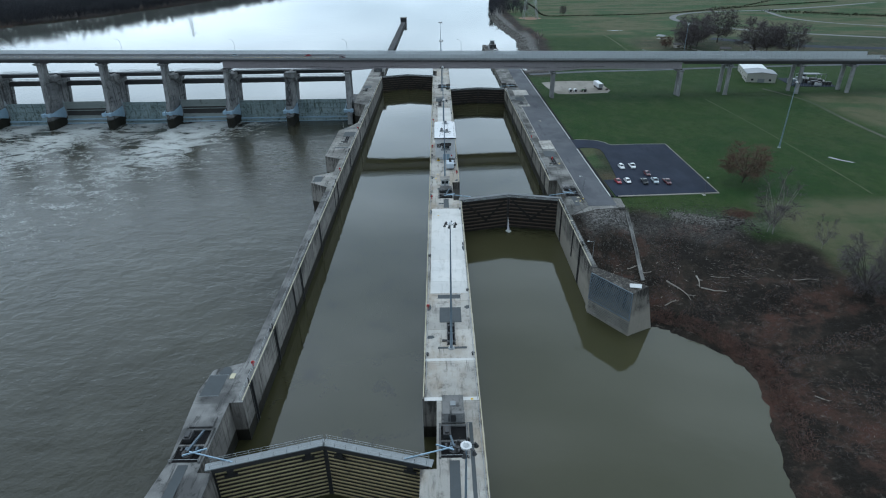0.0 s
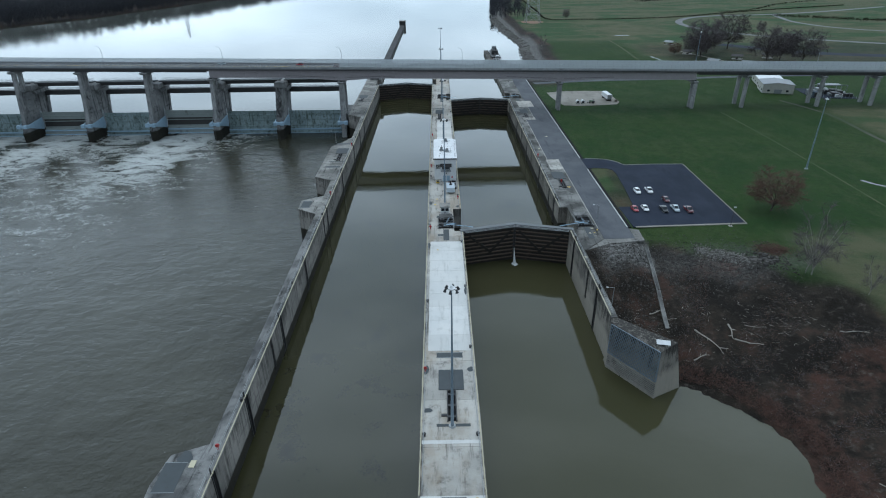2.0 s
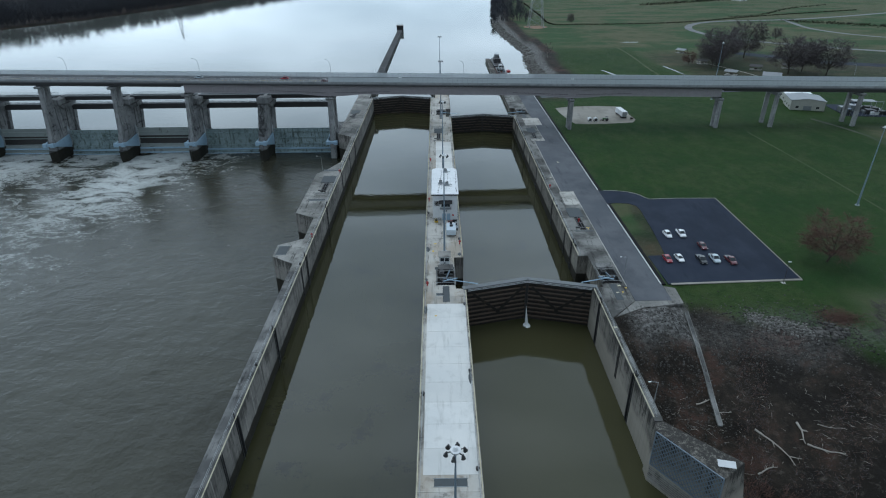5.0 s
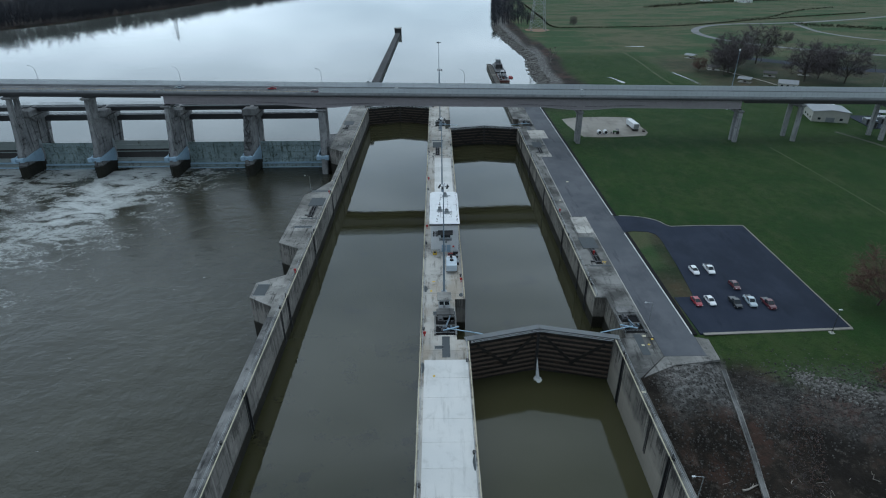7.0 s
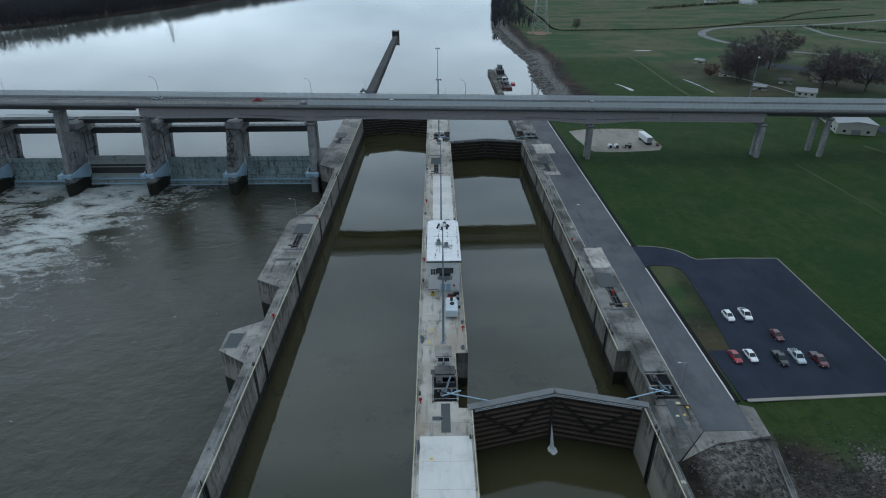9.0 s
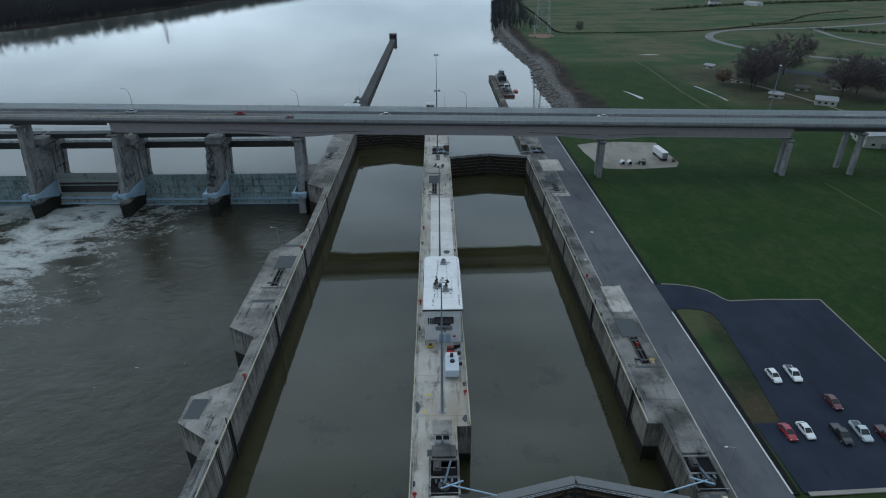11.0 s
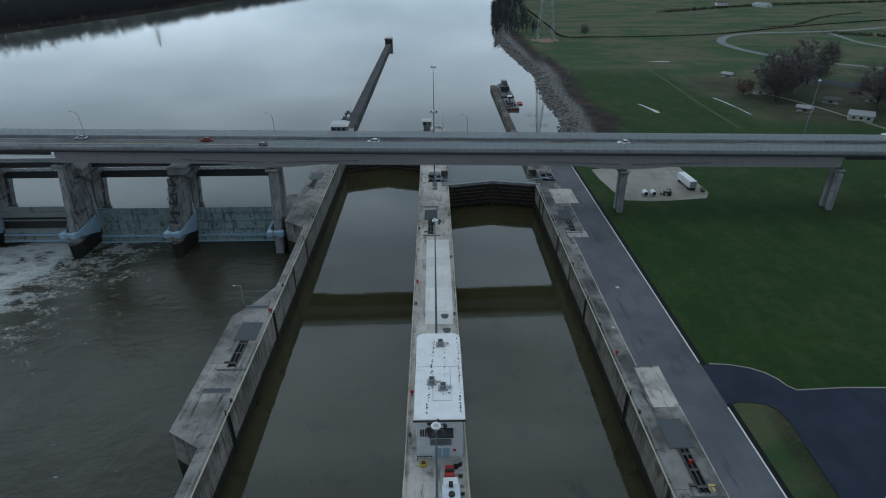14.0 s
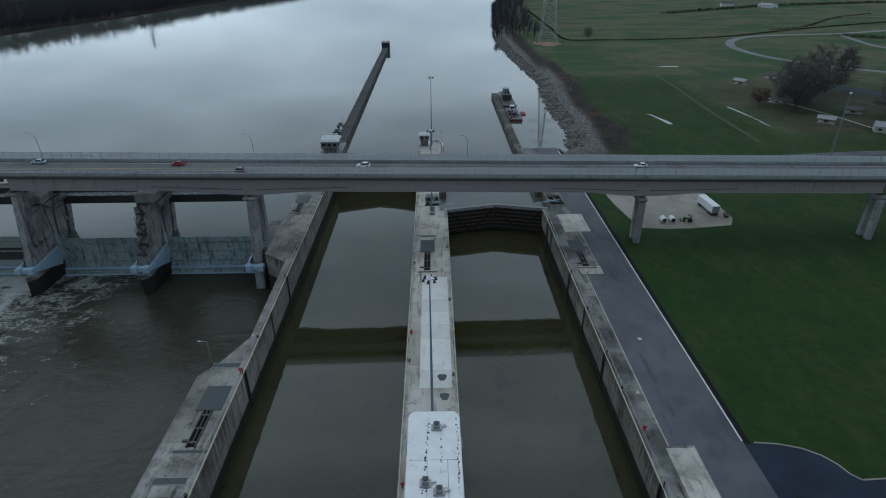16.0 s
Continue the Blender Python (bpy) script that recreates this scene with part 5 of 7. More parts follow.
def bridge_lamp(x, y):
    z = deck_z(x)
    l = thing("street_lamp", "curved grey street lamp on the bridge edge", "street lamp", at=(x, y, z), group="bridge lamps")
    part("pole", Geo().tube((0, 0, 0.85), (-0.2, 0, 7.2), 0.11, 0.08, 7).tube((-0.2, 0, 7.2), (-0.7, -0.2, 8.6), 0.08, 0.07, 7).tube((-0.7, -0.2, 8.6), (-1.9, -0.7, 9.3), 0.07, 0.06, 7), M_GALV, l)
    part("lamp", Geo().box(-2.5, -1.8, -0.95, -0.6, 9.2, 9.38), M_STEELG, l, bevel=0.04)


for x in (-251, -185.5, -120, -54.6, 12, 210):
    bridge_lamp(x, YF - 0.1)

# bents on land
for x, yo in ((64.8, 0), (138.6, 0), (166.6, 0), (208.5, 0), (238.4, 0), (300, 0)):
    cap_lo = deck_z(x) - (6.7 if x < 70 else 5.6 if x < 140 else 2.6)
    b = thing("bridge_bent", "pale concrete bridge bent with two columns", "bridge pier", at=(x, 343.3, 0), group="land bents")
    for sy in ((-6.0, -2.6) if x < 140 else (-5.4, 3.2)):
        part("column", Geo().prism([(-0.9, sy - 0.85), (0.9, sy - 0.85), (0.9, sy + 0.85), (-0.9, sy + 0.85)], -1.0, cap_lo - 1.2), M_COL, b, bevel=0.15)
    part("cap_beam", Geo().side([(-7.0, cap_lo - 0.6), (-5.6, cap_lo - 1.5), (4.4, cap_lo - 1.5), (6.4, cap_lo - 0.8), (6.4, cap_lo), (-7.0, cap_lo)], -1.2, 1.2), M_COL, b, bevel=0.08)
    for sy in (-5.1, -1.0, 3.1):
        part("bearing", Geo().box(-0.5, 0.5, sy - 0.4, sy + 0.4, cap_lo, cap_lo + 0.6), M_STEELD, b)
    part("footing", Geo().box(-2.4, 2.4, -7.6, 5.4, -1.6, -0.2), M_COL, b, bevel=0.08)

# ---- dam piers and gates ----
PIER_BODY = [(332.6, BED), (332.6, -9.2), (334.2, -2.2), (336.8, 1.5), (340.4, 11.2), (340.4, 12.6), (356.4, 12.6), (356.0, 10.8), (352.2, -2.8), (357, -3.2), (357, BED)]
REAR_LEG = [(353.9, -6), (356.2, -6), (361.4, 13.6), (358.6, 13.6)]


def dam_pier(x, columns, stairs=False, half=False):
    p = thing("dam_pier", "stained concrete dam pier with blue trunnion block", "dam pier", at=(x, 0, 0), group="dam piers")
    w = 2.0
    if not half:
        part("body", Geo().side(PIER_BODY, -w, w), M_PIER, p, bevel=0.25)
        part("nose", Geo().prism([(-w, 332.6), (0, 329.6), (w, 332.6)], BED, -7.4, top=[(-w, 332.6), (0, 330.4), (w, 332.6)]), M_PIER, p)
        part("hoist_house", Geo().box(-3.2, 3.2, 344, 356.6, 12.6, 15.4), M_COL, p, bevel=0.3)
        part("rear_leg", Geo().side(REAR_LEG, -1.5, 1.5), M_PIER, p, bevel=0.1)
        part("strut", Geo().side([(355, 2.2), (358, 2.2), (358.3, 3.4), (355.3, 3.4)], -1.1, 1.1), M_PIER, p)
        part("corbel", Geo().side([(344.5, 12.5), (346.5, 10.4), (355.5, 10.4), (357.5, 12.5)], -3.4, 3.4), M_PIER, p)
        for sx in (-w - 0.14, w + 0.02):
            part("gate_slot", Geo().side([(349.2, 10), (349.8, 10), (347.6, -3), (347.0, -3)], sx, sx + 0.12), M_STEELD, p)
    part("trunnion_block", Geo().box(-2.8, -0.9, 330.4, 332.4, -5.0, -3.1).box(0.9, 2.8, 330.4, 332.4, -5.0, -3.1).box(-1.0, 1.0, 330.9, 332.4, -4.7, -3.4), M_STEELB, p, "pale blue trunnion yoke", bevel=0.12)
    for sx in ((-1, 1) if not half else (-1,)):
        part("trunnion_arm", Geo().side([(332.2, -3.5), (344.8, -2.2), (345.2, -5.2), (344.2, -8.6), (332.2, -4.9)], sx * 2.55 - 0.28, sx * 2.55 + 0.28), M_STEELB, p, "pale blue gate arm")
        part("side_shield", Geo().side([(345.8, 2.6), (347.2, 0.5), (346.2, -8), (344.8, -8.4), (344.6, -2)], sx * 2.25 - 0.12, sx * 2.25 + 0.12), M_STEELG, p)
    if columns:
        ct = deck_z(x) - (6.8 if x > -60 else (5.7 if x > -126 else 2.6))
        if half:
            part("column", Geo().prism([(-1.4, 332.6), (1.4, 332.6), (1.4, 335.6), (-1.4, 335.6)], BED, ct - 1.0, top=[(-1.4, 338.0), (1.4, 338.0), (1.4, 340.6), (-1.4, 340.6)]), M_COL, p, bevel=0.1)
            part("column", Geo().prism([(-1.5, 343.0), (1.5, 343.0), (1.5, 346.0), (-1.5, 346.0)], BED, ct - 1.0), M_COL, p, bevel=0.1)
        else:
            part("column", Geo().prism([(-1.0, 333.2), (1.0, 333.2), (1.0, 335.4), (-1.0, 335.4)], -5, ct - 1.0, top=[(-0.9, 337.8), (0.9, 337.8), (0.9, 339.8), (-0.9, 339.8)]), M_COL, p, bevel=0.1)
            part("column", Geo().prism([(-1.0, 339.4), (1.0, 339.4), (1.0, 341.4), (-1.0, 341.4)], -2, ct - 1.0, top=[(-0.9, 342.4), (0.9, 342.4), (0.9, 344.4), (-0.9, 344.4)]), M_COL, p, bevel=0.1)
        part("cap_beam", Geo().side([(336.6, ct - 0.5), (337.4, ct - 1.2), (349.2, ct - 1.2), (350.0, ct - 0.6), (350.0, ct), (336.6, ct)], -2.0, 2.0), M_COL, p, bevel=0.08)
        for y in (338.2, 342.3, 346.4):
            part("bearing", Geo().box(-0.5, 0.5, y - 0.4, y + 0.4, ct, ct + 0.7), M_STEELD, p)
        if not half:
            part("cross_beam", Geo().box(-0.8, 0.8, 335.6, 342.0, 4.2, 5.8), M_COL, p)
    if stairs:
        for i in range(5):
            y, z = 335.4 + i * 1.3, -1.0 + i * 2.9
            part("landing", Geo().box(-1.4, 1.4, y - 1.3, y + 0.2, z, z + 0.16), M_STEELD, p)
            part("stair_flight", Geo().beam((-0.9 if i % 2 else 0.9, y - 1.0, z), (0.9 if i % 2 else -0.9, y + 0.3, z + 2.9), 0.6, 0.2), M_STEELD, p)
            for sx in (-1.35, 1.35):
                part("stair_post", Geo().tube((sx, y - 1.25, z), (sx, y - 1.25, z + 2.9), 0.07, n=5), M_STEELD, p)
    return p


M_GATESKIN = concrete("stained_gate_plate", (0.25, 0.315, 0.33), (0.045, 0.058, 0.038), (0.36, 0.44, 0.455), 0.8, 0.85)
M_GATESKIN2 = paint("rusty_gate_plate", (0.27, 0.30, 0.29), 0.6, 0.0, (0.035, 0.033, 0.028), 0.95, 0.26)


def tainter_gate(x, lift, mat, label):
    t = thing("tainter_gate", label, "dam gate", at=(x, 0, lift), group="dam gates")
    g, k, w = Geo(), 12, 14.9
    ring = []
    for i in range(k + 1):
        a = radians(14 - 51 * i / k)
        ring.append((332.4 + 14.2 * math.cos(a), -4.0 + 14.2 * math.sin(a)))
    for y, z in ring:
        g.v += [(-w, y, z), (w, y, z), (w, y + 0.4, z), (-w, y + 0.4, z)]
    g.f = [(i * 4 + j, i * 4 + (j + 1) % 4, i * 4 + 4 + (j + 1) % 4, i * 4 + 4 + j) for i in range(k) for j in range(4)] + [(3, 2, 1, 0), (k * 4, k * 4 + 1, k * 4 + 2, k * 4 + 3)]
    part("skin_plate", g, mat, t)
    # a thin dark band over the skin paints the shade of its middle slot
    if mat is M_GATESKIN2:
        g = Geo()
        for y, z in ring[4:9]:
            g.v += [(-w, y - 0.06, z), (w, y - 0.06, z), (w, y - 0.01, z), (-w, y - 0.01, z)]
        g.f = [(i * 4 + j, i * 4 + (j + 1) % 4, i * 4 + 4 + (j + 1) % 4, i * 4 + 4 + j) for i in range(4) for j in range(4)] + [(3, 2, 1, 0), (16, 17, 18, 19)]
        part("lower_leaf", g, M_GATEDARK, t, "dark band painting the shade in the gate's slot")
    for i in (2, 5, 8, 11):
        y, z = ring[i]
        part("rib", Geo().box(-w, w, y - 0.5, y + 0.02, z - 0.18, z + 0.18), mat, t)
    part("lower_beam", Geo().box(-w, w, ring[10][0] - 0.7, ring[10][0] + 0.05, ring[10][1] - 0.35, ring[10][1] + 0.35), M_STEELB, t, "pale blue lower beam", bevel=0.05)
    part("sill", Geo().box(-w, w, ring[-1][0] - 0.6, ring[-1][0] + 0.3, ring[-1][1] - 0.5, ring[-1][1]), M_STEELB, t, "pale blue lower edge")
    return t


for i in range(9):
    x = -54.2 - 35.05 * i
    dam_pier(x, columns=i != 1, stairs=i == 1, half=i == 0)
    if i < 8:
        lift = {2: 1.0, 3: 0.0, 4: 0.9, 6: 0.8}.get(i, 0.0)
        tainter_gate(x - 17.5, lift, M_GATESKIN2 if i in (2, 4) else M_GATESKIN, "stained blue-grey curved dam gate" if i not in (2, 4) else "dark raised curved dam gate")
        s = thing("service_bridge", "dark steel service bridge between dam piers", "service bridge", group="service bridges")
        part("walk_deck", Geo().box(x - 34, x - 1, 350, 354.4, 15.6, 15.9), M_GRATE, s)
        for y in (350.2, 353.9):
            part("beam", Geo().box(x - 34, x - 1, y, y + 0.35, 13.9, 15.6), M_STEELD, s)
        for y in (350.1, 354.3):
            for z in (16.5, 17.0):
                part("rail", Geo().box(x - 33, x - 2, y - 0.04, y + 0.04, z, z + 0.08), M_STEELD, s)
        for q in range(16):
            brace = Geo()
            brace.beam((x - 33 + q * 1.94, 355.45, 10.7 if q % 2 else 12.0), (x - 33 + (q + 1) * 1.94, 355.45, 12.0 if q % 2 else 10.7), 0.14, 0.14)
            part("brace", brace, M_GALV, s)
        part("rail", Geo().box(x - 33, x - 2, 355.38, 355.52, 11.95, 12.1), M_GALV, s)
        part("truss_chord", Geo().box(x - 33, x - 2, 355.3, 355.7, 8.0, 10.7), M_STEELD, s)
        part("foot_deck", Geo().box(x - 33, x - 2, 355.7, 358.4, 10.5, 10.7), M_GRATE, s)
solid("dam_abutment", Geo().box(-55.2, -51.06, 337, 358, BED, -0.6), M_PIER, "stained concrete abutment between dam and lock wall", "abutment", kind="structure")
solid("dam_sill", Geo().side([(333, BED), (338, -14.6), (344, -13.4), (349.2, -12.9), (349.2, BED)], -700, -49), M_WALL, "submerged concrete dam sill", "sill", kind="structure")
solid("dam_closure", Geo().box(-1400, -336, 346, 349.4, BED, -1.0), M_WALL, "plain concrete dam wall carrying on to the far bank", "dam wall", kind="structure")
solid("upper_sill", Geo().box(LW - 3, CL + 3, 416.2, 417.4, BED, -4), M_WALL, "concrete sill beneath the main upper gate", "sill", kind="structure")


# ---- vegetation ----
M_BARK = paint("grey_bark", (0.085, 0.072, 0.062), 0.9, 0.0, (0.04, 0.035, 0.03), 0.5)
M_TWIG = paint("bare_twigs", (0.115, 0.100, 0.102), 0.9, 0.0, (0.05, 0.038, 0.035), 0.4)
M_REDTWIG = paint("reddish_twigs", (0.135, 0.082, 0.066), 0.9, 0.0, (0.09, 0.05, 0.04), 0.4)
M_PALEBARK = paint("pale_bark", (0.30, 0.28, 0.25), 0.9, 0.0, (0.12, 0.11, 0.1), 0.5)
M_HEDGE = paint("dark_hedge", (0.038, 0.040, 0.026), 0.95, 0.0, (0.06, 0.045, 0.035), 0.5)
# twig colour with distance haze mixed in as a bluish tint
M_WOODS = paint("hazy_far_wood", (0.048, 0.050, 0.058), 0.95, 0.0, (0.03, 0.03, 0.034), 0.4)


def land_z(x, y):
    return float(land_height([x], [y])[0][0])


def bare_tree_geo(seed, wide, trunk_part, limbs, bend, thin=0.016, stout=1.0, dense=11):
    """A tree 10 m high: limbs rise from the trunk into an egg-shaped crown, each with branches and twigs."""
    rng = random.Random(seed)
    wood, twigs = Geo(), Geo()
    top = 10 * trunk_part
    lean = Vector((rng.uniform(-0.3, 0.3), rng.uniform(-0.3, 0.3), top))
    wood.tube((0, 0, -0.4), lean * 0.5, 0.27 * stout, 0.21 * stout, 8, caps=False)
    wood.tube(lean * 0.5, lean, 0.21 * stout, 0.17 * stout, 8, caps=False)

    def bent(g, a, b, r0, r1, n, k=3):
        pts, off = [a], Vector((rng.uniform(-1, 1), rng.uniform(-1, 1), rng.uniform(-0.4, 0.8))) * (b - a).length * bend
        for i in range(1, k + 1):
            t = i / k
            pts.append(a.lerp(b, t) + off * math.sin(math.pi * t))
        for i in range(k):
            g.tube(pts[i], pts[i + 1], r0 + (r1 - r0) * i / k, r0 + (r1 - r0) * (i + 1) / k, n, caps=False)
        return pts

    mid = Vector((0, 0, 5.9))
    for i in range(limbs):
        az = 2.4 * i + rng.uniform(-0.4, 0.4)
        z = 10 * (0.3 + 0.62 * (i / limbs)) * rng.uniform(0.95, 1.05)
        rad = wide * math.sqrt(max(0.06, 1 - ((z - 5.6) / 4.3) ** 2)) * rng.uniform(0.6, 0.8)
        a = lean * rng.uniform(0.5, 1.0)
        b = Vector((rad * math.cos(az), rad * math.sin(az), min(z + 0.2, 8.9)))
        limb = bent(wood, a, b, 0.09 * (0.35 + 0.55 * stout), 0.018, 5, 4)
        for j in range(dense):
            t = 0.3 + 0.7 * math.sqrt((j + rng.random()) / dense)
            k = min(3, int(t * 4))
            p = limb[k].lerp(limb[k + 1], t * 4 - k)
            out = (p - mid).normalized()
            d = (Vector((rng.gauss(0, 1), rng.gauss(0, 1), rng.gauss(0.3, 0.8))).normalized() + out * 0.6).normalized() * rng.uniform(0.8, 1.9) * (1.25 - 0.5 * t)
            br = bent(twigs, p, p + d, 0.026, thin, 3, 2)
            for q in range(12):
                m = br[0].lerp(br[-1], rng.random())
                e = (d.normalized() + Vector((rng.gauss(0, 0.8), rng.gauss(0, 0.8), rng.gauss(0.2, 0.6)))).normalized() * rng.uniform(0.4, 1.05)
                twigs.tube(m, m + e, thin, thin * 0.6, 3, caps=False)
                f = (e.normalized() + Vector((rng.gauss(0, 0.7), rng.gauss(0, 0.7), rng.gauss(0.1, 0.5)))).normalized() * rng.uniform(0.3, 0.7)
                c = m + e * rng.uniform(0.3, 1)
                twigs.tube(c, c + f, thin * 0.8, thin * 0.5, 3, caps=False)
    return wood, twigs


TREES = {}


def bare_tree(x, y, height, kind, label, scale=1.0, rz=0.0, z=None):
    if kind not in TREES:
        seed, wide, tp, limbs, bend, thin, mat, bark = {
            "oak": (3, 4.9, 0.26, 23, 0.07, 0.017, M_TWIG, M_BARK), "elm": (8, 4.5, 0.3, 22, 0.06, 0.017, M_TWIG, M_BARK), "bush": (15, 4.9, 0.2, 24, 0.06, 0.015, M_REDTWIG, M_BARK),
            "pale": (21, 3.4, 0.16, 10, 0.08, 0.014, M_TWIG, M_PALEBARK), "willow": (33, 5.0, 0.14, 20, 0.08, 0.015, M_TWIG, M_BARK)}[kind]
        w, t = bare_tree_geo(seed, wide, tp, limbs, bend, thin, 0.3 if kind == "pale" else 0.55, 5 if kind == "pale" else 11)
        TREES[kind] = (w.mesh("trunk", bark), t.mesh("crown", mat))
    t = thing("tree", label, "tree", at=(x, y, land_z(x, y) if z is None else z), rz=rz, group="bare trees")
    t.scale = (height / 10 * scale, height / 10 * scale, height / 10)
    part("trunk", TREES[kind][0], None, t)
    part("crown", TREES[kind][1], None, t, "leafless crown of fine twigs")
    return t


bare_tree(110.5, 198.6, 15.5, "bush", "round leafless tree with reddish twigs on the lawn", 1.38)
bare_tree(100.0, 156.5, 22, "pale", "pale-barked bare tree on the river bank", 1.0, 40)
bare_tree(98.6, 157.4, 17, "pale", "slim pale-barked stem beside the larger bare tree", 0.9, 150)
bare_tree(108.5, 146, 12, "pale", "slim bare tree at the field edge", 0.8, 120)
bare_tree(108, 125.5, 18, "willow", "spreading bare tree on the river bank", 1.05, 200)
bare_tree(114, 110, 11, "willow", "spreading bare tree on the river bank", 1.0, 20)
for x, y, h, k, s, r in ((206, 497, 17, "elm", 1.0, 10), (213, 506, 22, "oak", 1.15, 70), (224, 520, 18, "elm", 1.1, 150), (251, 541, 23, "oak", 1.1, 260),
                         (250, 472, 21, "elm", 1.15, 30), (264, 480, 18, "oak", 1.1, 90), (272, 464, 20, "oak", 1.1, 170), (292, 520, 12, "elm", 1.0, 40), (194, 513, 8, "bush", 1.3, 40),
                         (91.6, 555, 13, "pale", 0.95, 0), (160, 790, 13, "elm", 0.9, 60), (118, 842, 12, "oak", 1.0, 60), (330, 640, 12, "elm", 1.0, 80)):
    bare_tree(x, y, h * (1.3 if y < 545 else 1.0), k, "bare winter tree with a dense grey crown", s * (1.22 if y < 545 and h > 10 else 1.0), r)


def woods(line, depth, count, hmin, hmax, seed, label, side=-1):
    """A far wood of simple bare trees behind a shore line."""
    rng = random.Random(seed)
    lens = [math.dist(a, b) for a, b in zip(line, line[1:])]
    total = sum(lens)
    wood = Geo()
    for i in range(count):
        s, j = rng.uniform(0, total), 0
        while s > lens[j] and j < len(lens) - 1:
            s -= lens[j]
            j += 1
        a, b = line[j], line[j + 1]
        u = s / lens[j]
        d = Vector((b[0] - a[0], b[1] - a[1])).normalized()
        off = 1 + depth * rng.random() ** 2.2
        x, y = a[0] + (b[0] - a[0]) * u + side * d.y * off, a[1] + (b[1] - a[1]) * u - side * d.x * off
        h = rng.uniform(hmin, hmax) * (0.6 if off < 8 else 1)
        wood.tube((x, y, -2), (x + rng.uniform(-.6, .6), y, h * 0.75), 0.22, 0.08, 3, caps=False)
        for k in range(15):
            z = h * rng.uniform(0.08, 0.72)
            r = h * 0.26 * math.sin(math.pi * min(1, z / h + 0.12)) * rng.uniform(0.5, 1.1)
            az = rng.uniform(0, 6.28)
            e = (x + r * math.cos(az), y + r * math.sin(az), z + h * rng.uniform(0.12, 0.3))
            wood.tube((x, y, z), e, 0.17, 0.08, 3, caps=False)
            for q in range(1):
                az2 = az + rng.uniform(-1, 1)
                wood.tube(e, (e[0] + 1.8 * math.cos(az2), e[1] + 1.8 * math.sin(az2), e[2] + rng.uniform(-0.2, 1.8)), 0.10, 0.05, 3, caps=False)
    return solid("woods", wood, M_WOODS, label, "woods", kind="stuff")


woods([(x, y) for x, y in LEFT_SHORE[1:8]], 260, 4600, 19, 30, 4, "dark leafless woods along the far river bank", side=-1)
woods([(68, 812), (78, 950), (94, 1137), (150, 1450), (230, 1900)], 46, 900, 12, 21, 9, "leafless trees along the upstream bank", side=1)


def hedge(ctrl, height, width, per_m, seed, label="dark leafless hedgerow between fields"):
    rng, g = random.Random(seed), Geo()
    pts = curve_pts(ctrl, 6)
    for a, b in zip(pts, pts[1:]):
        L = math.dist(a, b)
        for i in range(max(1, int(L * per_m))):
            u = rng.random()
            x, y = a[0] + (b[0] - a[0]) * u + rng.gauss(0, width), a[1] + (b[1] - a[1]) * u + rng.gauss(0, width)
            h = height * rng.uniform(0.5, 1.3)
            for q in range(5):
                az = rng.uniform(0, 6.28)
                g.tube((x, y, -0.2), (x + h * 0.5 * math.cos(az), y + h * 0.5 * math.sin(az), h * rng.uniform(0.5, 1)), 0.16, 0.06, 3, caps=False)
    return solid("hedge", g, M_HEDGE, label, "hedge", kind="stuff")


hedge([(146, 1098), (140, 900), (137, 793), (170, 784), (240, 786), (311, 802), (440, 866), (600, 930)], 1.2, 0.6, 3.0, 1)
hedge([(330, 1040), (470, 1113), (575, 1152), (800, 1200)], 4.0, 4, 1.4, 2, "scrubby leafless trees at the field's far edge")
hedge([(430, 800), (470, 770), (540, 720), (640, 660)], 2.0, 7, 3.0, 3, "dark rough strip of brush beside the lane")
hedge([(380, 850), (440, 880), (520, 960), (606, 1013)], 1.8, 1.5, 0.8, 5)

# ---- bank: riprap, driftwood, brush ----
def rocks(count, seed, pick, rmin, rmax, mat, label):
    rng, g = random.Random(seed), Geo()
    xs, ys = zip(*[pick(rng) for _ in range(count)])
    zs = land_height(xs, ys)[0]
    for x, y, z in zip(xs, ys, zs):
        r = rng.uniform(rmin, rmax)
        poly = [(x + r * rng.uniform(0.7, 1.2) * math.cos(k * 1.047), y + r * rng.uniform(0.6, 1.1) * math.sin(k * 1.047)) for k in range(6)]
        c = (sum(p[0] for p in poly) / 6, sum(p[1] for p in poly) / 6)
        top = [(c[0] + (p[0] - c[0]) * rng.uniform(0.4, 0.75), c[1] + (p[1] - c[1]) * rng.uniform(0.4, 0.75)) for p in poly]
        g.prism(poly, z - 0.25, z + r * rng.uniform(0.35, 0.7), top=top)
    return solid("riprap", g, mat, label, "rocks", kind="stuff")


def stone_mat(name, a, b):
    n = Nodes(name)
    isl = n.add("ShaderNodeNewGeometry").outputs["Random Per Island"]
    k = n.mix(isl, a, b)
    k = n.mix(n.math("MULTIPLY", n.noise(3.0, 4), 0.5), k, tuple(v * 0.5 for v in a))
    n.bump(n.noise(6, 4), 0.4, 0.05)
    return n.done(k, 0.9)


